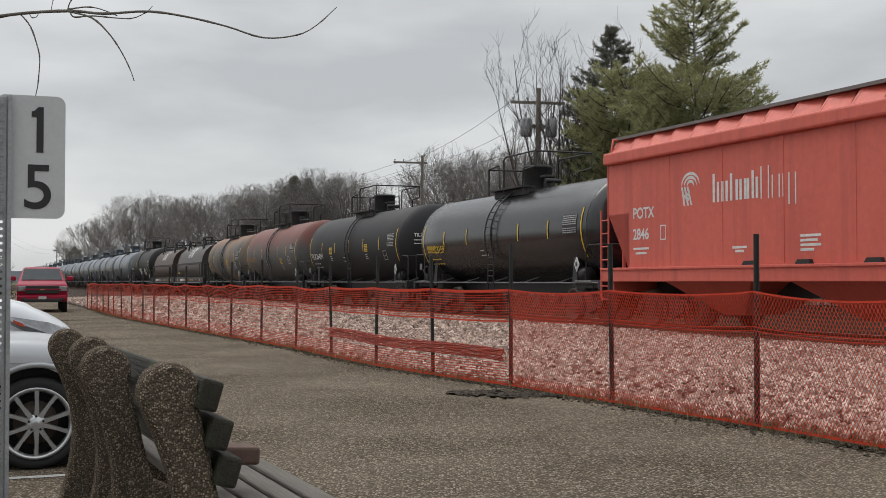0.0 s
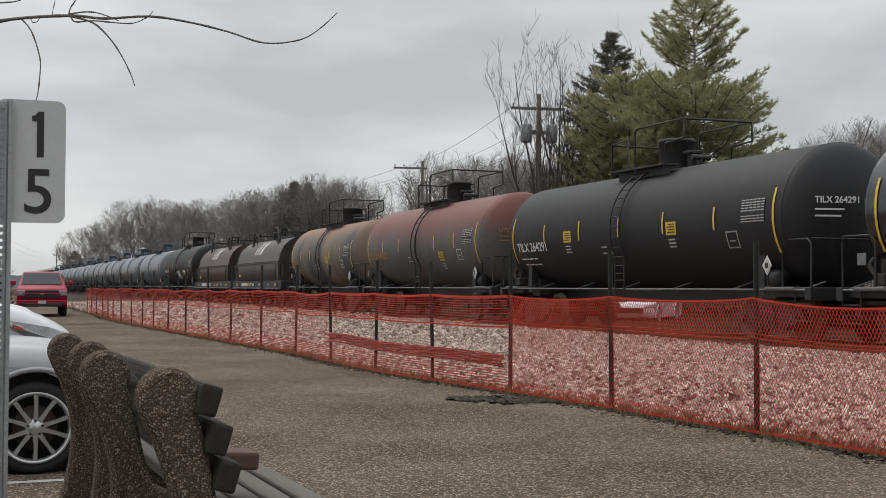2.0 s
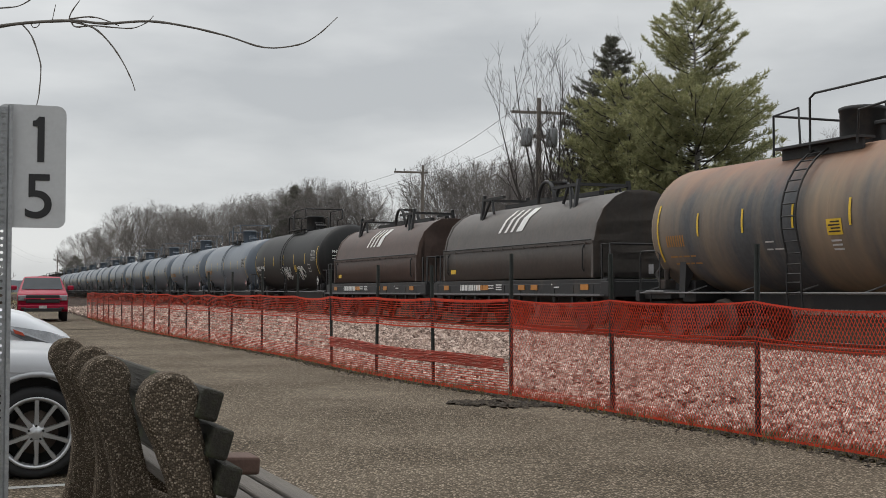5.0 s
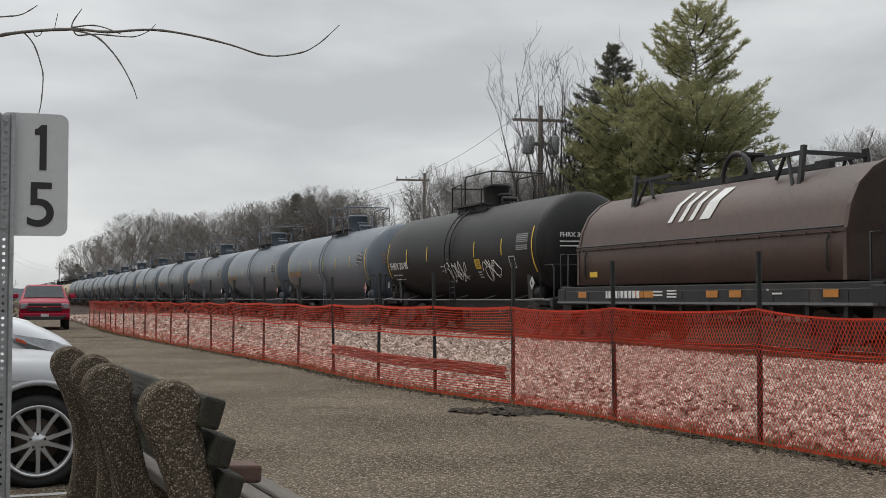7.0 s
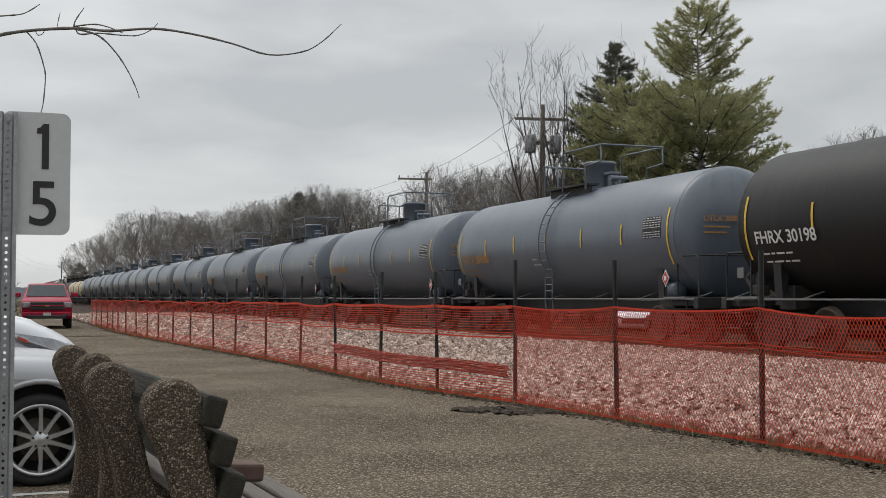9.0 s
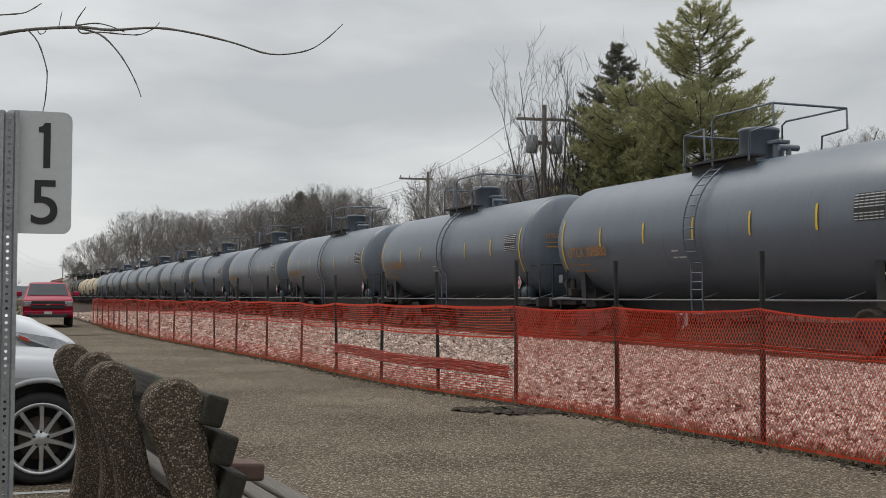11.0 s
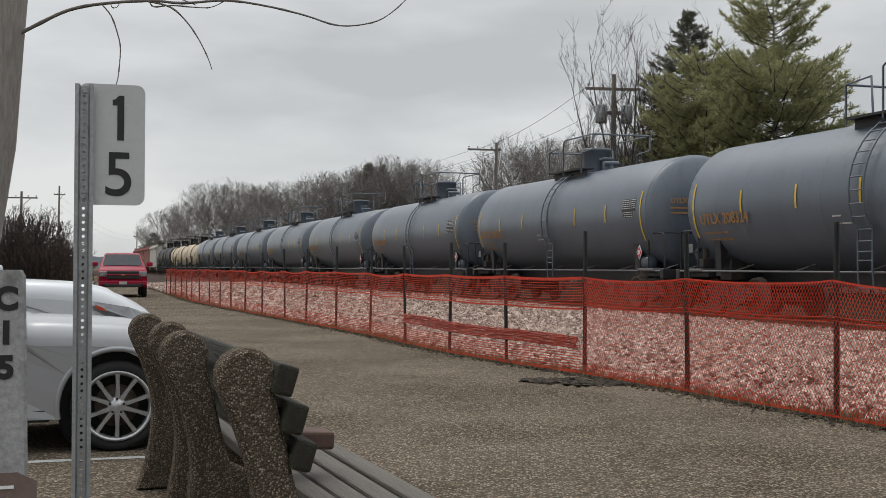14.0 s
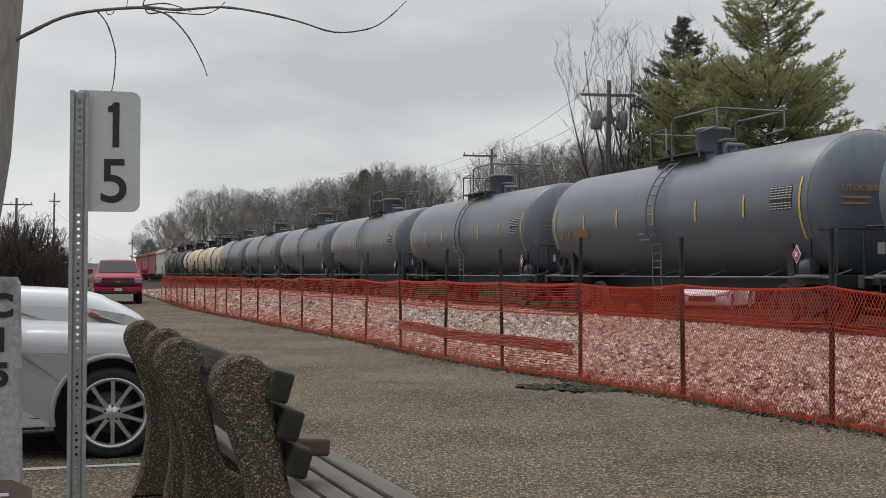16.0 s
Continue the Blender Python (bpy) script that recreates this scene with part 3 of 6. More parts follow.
def tank_car(name, along, pitch, dia, body, label, group="", marks=yellow_mark, number="", number_mat=None, ladder_at=0.0, frame_mat=None, clean=False, stripes=7, yellow_cards=(), mark=""):
    frame_mat = frame_mat or steel_black
    car = thing(name, trackpose(LINE, along, RAIL_Z), label, "tank car", group)
    half = pitch / 2
    tank = pitch - 1.25
    r = dia / 2 + 0.07
    zc = 1.06 + r
    barrel = tank / 2 - 0.55
    prof = [(0.02, -tank / 2)]
    for k in range(1, 9):
        a = math.pi / 2 * k / 8
        prof.append((r * math.sin(a), -barrel - 0.55 * math.cos(a)))
    ring = [(r, y) for y in np.linspace(-barrel, barrel, 9)[1:-1]]
    prof = prof + ring + [(p, -t) for p, t in reversed(prof)]
    shell = part("tank", Form().lathe(prof, 48, "y", (0, 0, zc)), body, car)
    # weld seams
    f = Form()
    for y in np.linspace(-barrel, barrel, 6):
        f.lathe([(r, y - 0.03), (r + 0.0025, y - 0.012), (r + 0.0025, y + 0.012), (r, y + 0.03)], 40, "y", (0, 0, zc))
    part("weld_seam", f, body, shell)
    # underframe
    f = Form()
    for s in (-1, 1):
        f.box((0, s * (half - 1.0), 0.98), (2.6, 1.3, 0.14), b=0.02)
        f.box((0, s * (half - 0.42), 0.98), (2.9, 0.18, 0.26), b=0.02)
        f.box((0, s * (half - 2.1), 1.10), (2.2, 0.5, 0.5), b=0.03)
        for x in (-1, 1):
            f.prism([(x * 1.28, 0.95), (x * 1.28, 1.05), (x * (arc_x(zc - 0.55 * r, zc, r, 1) + 0.02), zc - 0.55 * r + 0.06), (x * (arc_x(zc - 0.7 * r, zc, r, 1)), zc - 0.7 * r)], s * (half - 2.1) - 0.12, s * (half - 2.1) + 0.12, "xz")
    f.box((0, 0, 0.88), (0.5, pitch - 1.6, 0.30))
    part("underframe", f, frame_mat, car)
    # side rail along the sill
    f = Form()
    f.tube([(-1.42, -half + 0.5, 1.06), (-1.42, half - 0.5, 1.06)], 0.022, 6)
    f.tube([(1.42, -half + 0.5, 1.06), (1.42, half - 0.5, 1.06)], 0.022, 6)
    for y in np.linspace(-half + 0.6, half - 0.6, 7):
        for x in (-1.42, 1.42):
            f.tube([(x, y, 1.06), (x * 0.62, y, 1.22)], 0.018, 5)
    part("side_rail", f, marks_grey, car)
    # end rails
    for s in (-1, 1):
        f = Form()
        for x in (-1.36, 1.36):
            y0, y1 = s * (half - 0.42), s * (half - 1.28)
            f.tube([(x, y0, 1.05), (x, y0, 1.95), (x, y0 - s * 0.1, 2.05), (x, y1 + s * 0.1, 2.05), (x, y1, 1.95), (x, y1, 1.05)], 0.022, 6)
        f.tube([(-1.36, s * (half - 0.40), 2.05), (1.36, s * (half - 0.40), 2.05)], 0.02, 6)
        for z in (0.45, 0.78):
            f.tube([(-1.36, s * (half - 0.42), z), (-1.36, s * (half - 0.9), z)], 0.02, 6)
        for y in (half - 0.42, half - 0.9):
            f.tube([(-1.36, s * y, 0.42), (-1.36, s * y, 1.05)], 0.018, 6)
        part("end_rail", f, frame_mat, car)
    # ladder over the side
    f = Form()
    angles = [radians(a) for a in range(-62, 72, 9)]
    for dy in (-0.22, 0.22):
        pts = [(-1.42, ladder_at + dy, 0.75), (-1.45, ladder_at + dy, 1.06)] + [(-(r + 0.11) * math.cos(a) if a > -0.35 else -1.45, ladder_at + dy, zc + (r + 0.11) * math.sin(a)) for a in angles if zc + r * math.sin(a) > 1.25]
        f.tube(pts, 0.022, 6)
    for x, _, z in pts:
        f.tube([(x, ladder_at - 0.22, z), (x, ladder_at + 0.22, z)], 0.016, 5)
    part("ladder", f, frame_mat if not clean else body, car)
    # top platform, manway and rails
    top = zc + r
    f = Form()
    for x in (-0.75, 0.75):
        f.box((x, ladder_at, top + 0.02), (0.45, 2.5, 0.05))
        f.box((x, ladder_at, top - 0.1), (0.06, 2.4, 0.22))
    part("platform", f, frame_mat, car)
    f = Form()
    f.lathe([(0.0, top + 0.75), (0.41, top + 0.75), (0.46, top + 0.73), (0.46, top + 0.66), (0.44, top + 0.65), (0.44, top - 0.08)], 20, "z", (0.05, ladder_at - 0.25, 0))
    f.tube([(0.05, ladder_at - 0.95, top - 0.1), (0.05, ladder_at - 0.95, top + 0.34)], 0.13, 10)
    f.box((0.05, ladder_at - 0.95, top + 0.36), (0.36, 0.36, 0.08), b=0.02)
    f.tube([(-0.2, ladder_at - 1.3, top + 0.2), (0.3, ladder_at - 1.3, top + 0.2)], 0.07, 8)
    f.tube([(0.05, ladder_at - 1.3, top - 0.1), (0.05, ladder_at - 1.3, top + 0.22)], 0.06, 8)
    part("manway", f, body if clean else frame_mat, car, "bolted manway dome with valves")
    f = Form()
    for x in (-0.95, 0.95):
        f.tube([(x, ladder_at + 1.25, top - 0.12), (x, ladder_at + 1.25, top + 0.72), (x, ladder_at + 0.45, top + 0.78), (x, ladder_at + 0.40, top + 0.0)], 0.026, 6)
        f.tube([(x, ladder_at + 0.1, top - 0.1), (x, ladder_at + 0.1, top + 0.92), (x, ladder_at - 0.05, top + 1.0), (x, ladder_at - 2.1, top + 1.0), (x, ladder_at - 2.12, top + 0.55)], 0.026, 6)
        f.tube([(x, ladder_at - 2.1, top + 0.55), (x, ladder_at - 1.3, top + 0.5), (x, ladder_at - 1.25, top - 0.12)], 0.024, 6)
    f.tube([(-0.95, ladder_at - 2.1, top + 1.0), (0.95, ladder_at - 2.1, top + 1.0)], 0.026, 6)
    f.tube([(-0.95, ladder_at + 1.25, top + 0.72), (0.95, ladder_at + 1.25, top + 0.72)], 0.026, 6)
    part("platform_rail", f, frame_mat if not clean else body, car)
    # reflective stripes
    for k, y in enumerate(np.linspace(-barrel + 0.22, barrel - 0.22, stripes)):
        long = k in (0, stripes - 1)
        z0 = zc - (0.75 if long else 0.22)
        z1 = zc + (0.55 if long else 0.28)
        part("reflective_stripe", curved_patch(r, zc, y - 0.032, y + 0.032, z0, z1, 0.016, 6), marks, car)
    data_panel(car, r, zc, -barrel + 0.5, -barrel + 1.3, zc - 0.12, zc + 0.38)
    if number_mat:
        y = barrel - 0.55
        a = math.asin(-0.36 / r)
        if not mark:
            part("owner_mark", bars(r, zc, y, zc - 0.42, [0.05, 0.05] * 4, 0.044, 0.25, 0.012), number_mat, car)
        if number:
            lettering("number", (mark + " " + number) if mark else number, 0.36, number_mat, car, Matrix.Translation((-(r + 0.030) * math.cos(a), y - (0 if mark else 0.78), zc - 0.44)) @ pose(0, 0, 0, 90 + math.degrees(-a), 0, -90), 0.001, "LEFT", "", 0.006)
        if mark:
            turn = pose(-1.02, -barrel - 0.455, zc + 0.22, 0, 0, -13)
            lettering("end_mark", mark + " " + number, 0.18, number_mat, car, turn @ pose(0, 0, 0, 90, 0, 0), 0.001, "LEFT", "", 0.004)
            f = Form()
            for k, wd in ((1, 0.62), (2, 0.55)):
                f.box((wd / 2, 0, -0.13 * k), (wd, 0.002, 0.035))
            part("end_stencil", f, number_mat, car, "", turn)
        part("stencil", bars(r, zc, y, zc - 0.66, [0.3, 0.12, 0.25, 0.2], 0.05, 0.035), number_mat, car)
        part("stencil", bars(r, zc, y - 0.1, zc - 0.82, [0.2, 0.3, 0.14, 0.25], 0.05, 0.035), number_mat, car)
        part("stencil", bars(r, zc, ladder_at + 0.95, zc - 0.45, [0.28], 0.1, 0.03), panel_white, car)
        part("stencil", bars(r, zc, ladder_at + 0.95, zc - 0.60, [0.2, 0.3], 0.05, 0.03), panel_white, car)
    for y, z in yellow_cards:
        card = part("warning_card", curved_patch(r, zc, y, y + 0.42, z, z + 0.30, 0.012), yellow_mark, car)
        f = Form()
        for k in range(4):
            g = curved_patch(r, zc, y + 0.05, y + 0.37 - 0.06 * (k % 2), z + 0.05 + 0.06 * k, z + 0.078 + 0.06 * k, 0.016, 1)
            f.add(g.v, g.f)
        part("card_print", f, steel_black, card)
        f = Form()
        for k in range(3):
            g = curved_patch(r, zc, y + 0.08, y + 0.36, z - 0.12 - 0.08 * k, z - 0.085 - 0.08 * k, 0.012, 1)
            f.add(g.v, g.f)
        part("stencil", f, panel_white, car)
        f = Form()
        for ya, yb, za, zb in ((0, 0.42, 0, 0.03), (0, 0.42, 0.33, 0.36), (0, 0.04, 0, 0.36), (0.38, 0.42, 0, 0.36), (0.1, 0.32, 0.14, 0.17)):
            g = curved_patch(r, zc, -barrel + 1.45 + ya, -barrel + 1.45 + yb, zc - 0.62 + za, zc - 0.62 + zb, 0.012, 2)
            f.add(g.v, g.f)
        part("stencil_frame", f, panel_white, car)
    # hazard placard on its post
    py = -half + 1.7
    part("placard_post", Form().tube([(-1.40, py, 1.05), (-1.40, py, 1.45)], 0.02, 6), frame_mat, car)
    q = 0.15
    pl = part("placard", Form().prism([(py - q, 1.55), (py, 1.55 - q * 1.35), (py + q, 1.55), (py, 1.55 + q * 1.35)], -1.425, -1.41, "yz"), white_mark, car, "white-edged diamond hazard placard")
    part("placard_field", Form().prism([(py - q * 0.8, 1.55), (py, 1.55 - q * 1.08), (py + q * 0.8, 1.55), (py, 1.55 + q * 1.08)], -1.432, -1.426, "yz"), red_mark if clean else panel_white, pl)
    part("placard_sign", Form().box((-1.434, py, 1.55), (0.004, q * 0.6, q * 0.7)), white_mark if clean else steel_black, pl)
    # brake gear at the near end
    f = Form()
    f.lathe([(0.0, -half + 1.62), (0.16, -half + 1.62), (0.2, -half + 1.68), (0.2, -half + 2.15), (0.16, -half + 2.22), (0.0, -half + 2.22)], 16, "y", (-1.05, 0, 1.28))
    part("air_tank", f, frame_mat if not clean else body, car)
    part("step_plate", Form().box((-1.25, -half + 1.3, 1.09), (0.42, 0.9, 0.06), b=0.015), marks_grey, car)
    part("step_plate", Form().box((-1.25, half - 1.2, 1.09), (0.42, 0.8, 0.06), b=0.015), marks_grey, car)
    f = Form().box((-1.2, half - 1.35, 1.25), (0.3, 0.3, 0.22), b=0.03)
    f.tube([(-1.3, half - 1.25, 1.3), (-1.3, half - 1.05, 1.5), (-1.15, half - 1.0, 1.62)], 0.05, 8)
    f.tube([(-1.2, half - 1.35, 1.3), (-1.2, half - 1.35, 1.62)], 0.07, 8)
    part("brake_valve", f, truck_steel, car)
    part("tag_board", Form().box((-1.38, half - 0.95, 1.62), (0.02, 0.22, 0.22), b=0.005), marks_grey, car)
    add_trucks(car, half - 2.1)
    add_couplers(car, half)
    return car


reflector_orange = mat("orange_reflector", (0.50, 0.20, 0.03), rough=0.5, bump=0, coarse=5, grain=0.2)
marks_grey = mat("dull_grey_rail", (0.16, 0.16, 0.165), rough=0.5, fine=10)
CARS = []   # every car with its place along the track at the start


def run(car, along):
    CARS.append((car, along))
    return car


def centre(left_end, pitch):
    return left_end + 0.25 - pitch / 2


c = centre(40.6, 14.55)
run(tank_car("tank_car", c, 14.55, 2.75, sheen_black, "glossy black tank car with yellow stencils and a top platform", number="23159", number_mat=yellow_mark), c)
c = centre(55.7, 15.05)
run(tank_car("tank_car", c, 15.05, 2.85, flat_black, "dull black tank car with yellow cards and white stencils", number="264291", mark="TILX", number_mat=white_mark, yellow_cards=((2.5, 2.3), (-2.6, 2.3))), c)
c = centre(69.4, 13.75)
run(tank_car("tank_car", c, 13.75, 2.95, rust_tank, "rust-red and grey weathered tank car", number="649223", mark="UTLX", number_mat=orange_mark, ladder_at=0.0, yellow_cards=((-2.6, 2.0),)), c)
c = centre(81.9, 12.6)
run(tank_car("tank_car", c, 12.6, 2.8, tan_tank, "tan-streaked dirty grey tank car", number_mat=orange_mark, yellow_cards=((-1.4, 2.15),)), c)
c = centre(124.0, 15.5)
fhr = run(tank_car("tank_car", c, 15.5, 3.0, brown_black, "brown-black tank car with white scrawl along its side", number="30198", mark="FHRX", number_mat=white_mark, yellow_cards=((-2.5, 2.05),)), c)
rnd = random.Random(31)
for y0, n in ((0.45, 5), (-2.75, 3)):
    for j in range(n):
        pts = []
        turn, squash = rnd.uniform(0.8, 2.0), rnd.uniform(0.12, 0.24)
        for k in range(22):
            a = k / 21 * 8.5
            y = y0 - 0.34 * j + squash * math.cos(a * turn) - 0.018 * k
            z = 1.98 + 0.24 * math.sin(a + j) + 0.10 * math.sin(2.3 * a + j)
            pts.append((-math.sqrt(1.585 ** 2 - (z - 2.63) ** 2), y, z))
        part("scrawl", Form().tube(pts, 0.013, 4), white_mark, fhr, "white spray-paint scrawl")
c = centre(139.65, 15.43)
grey = run(tank_car("tank_car", c, 15.43, 2.98, grey_tank, "blue-grey tank car with faded orange stencils and yellow stripes", "blue-grey tank cars", number="208880", mark="UTLX", number_mat=orange_mark, clean=True, frame_mat=None), c)
for k in range(1, 11):
    along = c + 15.43 * k
    run(copy_thing(grey, trackpose(LINE, along, RAIL_Z)), along)
NUMBERS = {1: "208880", 2: "206893", 3: "208324", 4: "208732"}
for k, text in NUMBERS.items():
    for child in CARS[-11 + k][0].children:
        if child.name.startswith(("number", "end_mark")):
            size = 0.36 if child.name.startswith("number") else 0.18
            tmp = lettering("number", "UTLX " + text, size, orange_mark, None, Matrix.Identity(4), 0.001, "LEFT", "", 0.005)
            child.data = tmp.data
            bpy.data.objects.remove(tmp)
left = 139.8 + 15.43 * 10
for k in range(3):
    left += 11.1
    c = centre(left, 11.1)
    if k == 0:
        cream = run(tank_car("tank_car", c, 11.1, 2.7, cream_tank, "short cream tank car streaked with brown spillage", "cream tank cars"), c)
    else:
        run(copy_thing(cream, trackpose(LINE, c, RAIL_Z)), c)
for k in range(2):
    left += 11.1
    c = centre(left, 11.1)
    if k == 0:
        dark = run(tank_car("tank_car", c, 11.1, 2.8, dark_tank, "short sooty black tank car", "sooty tank cars"), c)
    else:
        run(copy_thing(dark, trackpose(LINE, c, RAIL_Z)), c)


def hopper_car(along, pitch, body, label, logo=True, tall=4.58):
    car = thing("covered_hopper_car", trackpose(LINE, along, RAIL_Z), label, "hopper car")
    half = pitch / 2
    L = half - 0.45
    w = 1.55
    # upper body with rounded shoulders; the ends rake inwards below
    ring = lambda y, z0: [(-w, y, z0), (-w, y, tall - 0.62), (-w + 0.03, y, tall - 0.45), (-w + 0.2, y, tall - 0.32), (-0.6, y, tall - 0.05), (0.6, y, tall - 0.05), (w - 0.2, y, tall - 0.32), (w - 0.03, y, tall - 0.45), (w, y, tall - 0.62), (w, y, z0)]
    f = Form()
    f.loft([ring(y, 1.35) for y in np.linspace(-L + 1.0, L - 1.0, 6)], True, False, False)
    for s in (-1, 1):
        upper = ring(s * (L - 1.0), 1.35)
        lower_out = [(x, s * L, max(z, 2.75)) for x, _, z in upper]
        f.loft([upper, lower_out], True, False, False)
        f.add(lower_out, [tuple(range(10))])
        # side sheet and slope below the end
        for x in (-w, w):
            f.quad((x, s * (L - 1.0), 1.35), (x, s * L, 2.75), (x, s * (L - 1.0), 2.75))
        f.quad((-w, s * L, 2.75), (w, s * L, 2.75), (w, s * (L - 1.7), 1.35), (-w, s * (L - 1.7), 1.35))
    part("body", f, body, car)
    # eave and side sill
    f = Form()
    for x in (-w - 0.04, w + 0.04):
        f.box((x, 0, tall - 0.45), (0.2, 2 * L + 0.1, 0.30), b=0.05)
    part("eave", f, body, car)
    f = Form()
    for x in (-w - 0.02, w + 0.02):
        f.box((x, 0, 1.24), (0.12, 2 * L + 0.5, 0.3), b=0.02)
        f.box((x * 1.02, 0, 1.40), (0.14, 2 * L + 0.5, 0.06), b=0.01)
    part("side_sill", f, body, car)
    # outlet hoppers
    for y in (-L * 0.55, 0, L * 0.55):
        rings = [[(-1.45, y - 2.0, 1.3), (1.45, y - 2.0, 1.3), (1.45, y + 2.0, 1.3), (-1.45, y + 2.0, 1.3)], [(-0.5, y - 0.4, 0.35), (0.5, y - 0.4, 0.35), (0.5, y + 0.4, 0.35), (-0.5, y + 0.4, 0.35)]]
        part("outlet_hopper", Form().loft(rings, True, True, False), body, car)
    # roof walk with trough hatches and brackets
    f = Form()
    for x in (-0.98, 0.98):
        f.box((x, 0, tall + 0.09), (0.58, 2 * L + 0.3, 0.05))
    f.box((-1.27, 0, tall + 0.09), (0.03, 2 * L + 0.3, 0.07))
    for x in (-1, 1):
        f.box((x * 0.62, 0, tall + 0.0), (0.04, 2 * L + 0.1, 0.22))
    part("roof_walk", f, roof_grate, car, "grey steel grating roof walk")
    for y in np.arange(-L + 0.9, L + 0.1, 0.88):
        f = Form()
        f.prism([(-1.5, tall - 0.30), (-1.22, tall + 0.06), (-0.72, tall + 0.06), (-0.6, tall - 0.06)], y - 0.03, y + 0.03, "xz")
        f.add([(-1.49, y, tall - 0.29), (-1.22, y, tall + 0.06), (-1.10, y - 0.62, tall + 0.06), (-1.40, y - 0.74, tall - 0.27)], [(0, 1, 2, 3)])
        part("roof_bracket", f, body, car)
    part("hatch_cover", Form().box((0, 0, tall + 0.02), (1.0, 2 * L - 1.0, 0.2), b=0.05), body, car)
    # end ladders and rails
    for s in (-1, 1):
        f = Form()
        for yy in (s * (L + 0.05), s * (L + 0.42)):
            f.tube([(-w + 0.02, yy, 0.6), (-w + 0.02, yy, 2.9 if yy == s * (L + 0.42) else 4.2)], 0.025, 6)
        for z in np.arange(0.65, 2.9, 0.33):
            f.tube([(-w + 0.02, s * (L + 0.05), z), (-w + 0.02, s * (L + 0.42), z)], 0.018, 5)
        f.tube([(-w + 0.1, s * (L + 0.05), tall - 0.35), (-w + 0.16, s * (L + 0.05), tall + 0.06), (-0.7, s * (L + 0.15), tall + 0.1)], 0.035, 6)
        f.box((0, s * (half - 0.5), 1.0), (3.0, 0.2, 0.3), b=0.02)
        f.box((0, s * (half - 0.95), 1.25), (2.9, 1.0, 0.05))
        for x in (-1.2, 1.2):
            f.tube([(x, s * (half - 0.6), 1.2), (x, s * (L - 0.1), 3.4)], 0.05, 6)
        part("end_ladder", f, body, car)
    part("underframe", Form().box((0, 0, 0.95), (0.5, pitch - 1.2, 0.4)), steel_black, car)
    x0 = -w - 0.006
    if logo:
        # emblem: nested loops drawn as plain bands
        f = Form()
        yc, zc = L - 3.65, 3.12
        for r in (0.36, 0.25, 0.14):
            pts = [(yc + 0.32 - 0.1, zc - 0.62)] + [(yc + r * math.cos(a), zc + 0.08 + r * math.sin(a) * 0.8) for a in np.linspace(math.pi * 0.95, -math.pi * 0.45, 14)]
            for (ya, za), (yb, zb) in zip(pts[1:], pts[2:]):
                f.quad((x0, ya, za - 0.03), (x0, yb, zb - 0.03), (x0, yb, zb + 0.035), (x0, ya, za + 0.035))
        for k in range(3):
            ya = yc + 0.36 - 0.11 * k
            f.quad((x0, ya, zc + 0.08), (x0, ya - 0.06, zc + 0.08), (x0, ya - 0.16 - 0.03 * k, zc - 0.34), (x0, ya - 0.09 - 0.03 * k, zc - 0.34))
        part("emblem", f, white_mark, car, "white emblem of nested bands")
        # the wordmark as plain upright shapes of its letters' sizes
        f = Form()
        y = yc - 0.85
        for wd, z0, z1 in ((0.24, 2.79, 3.40), (0.24, 2.79, 3.22), (0.12, 2.79, 3.36), (0.22, 2.79, 3.22), (0.18, 2.79, 3.22), (0.22, 2.79, 3.36)):
            t = 0.085
            f.quad((x0, y, z0), (x0, y - t, z0), (x0, y - t, z1), (x0, y, z1))
            if wd > 0.15:
                f.quad((x0, y - wd + t, z0), (x0, y - wd, z0), (x0, y - wd, min(z1, 3.22)), (x0, y - wd + t, min(z1, 3.22)))
            y -= wd + 0.075
        for wd, z0, z1 in ((0.28, 2.76, 3.42), (0.26, 2.76, 3.22), (0.1, 2.76, 3.22), (0.24, 2.6, 3.22)):
            for s0 in ((0.0, wd - 0.04) if wd > 0.15 else (0.0,)):
                f.quad((x0, y - s0, z0), (x0, y - s0 - 0.04, z0), (x0, y - s0 - 0.04, z1), (x0, y - s0, z1))
            y -= wd + 0.08
        part("wordmark", f, white_mark, car, "white wordmark drawn as bars")
        lettering("owner_code", "POTX", 0.36, white_mark, car, Matrix.Translation((x0, L - 1.18, 2.60)) @ pose(0, 0, 0, 90, 0, -90), 0.001, "LEFT", "", 0.008)
        lettering("number", "2846", 0.36, white_mark, car, Matrix.Translation((x0, L - 1.18, 2.10)) @ pose(0, 0, 0, 90, 0, -90), 0.001, "LEFT", "", 0.008)
        f = Form()
        for y, z, wd in ((L - 1.2, 1.85, 0.7), (L - 1.3, 1.74, 0.5), (L - 5.2, 1.78, 0.5), (L - 5.3, 1.70, 0.3), (L - 7.4, 1.95, 0.6), (L - 7.4, 1.86, 0.5), (L - 7.4, 1.77, 0.6), (L - 7.4, 1.68, 0.4), (L - 10.0, 2.3, 0.7), (L - 10.0, 2.2, 0.6), (L - 10.0, 2.1, 0.7)):
            f.quad((x0, y, z), (x0, y - wd, z), (x0, y - wd, z + 0.05), (x0, y, z + 0.05))
        part("stencil", f, white_mark, car)
        f = Form()
        for y in (L - 2.4,):
            for a, b, cc, d in ((y, y - 0.24, 2.05, 2.08), (y, y - 0.24, 2.37, 2.40), (y, y - 0.03, 2.05, 2.4), (y - 0.21, y - 0.24, 2.05, 2.4)):
                f.quad((x0, a, cc), (x0, b, cc), (x0, b, d), (x0, a, d))
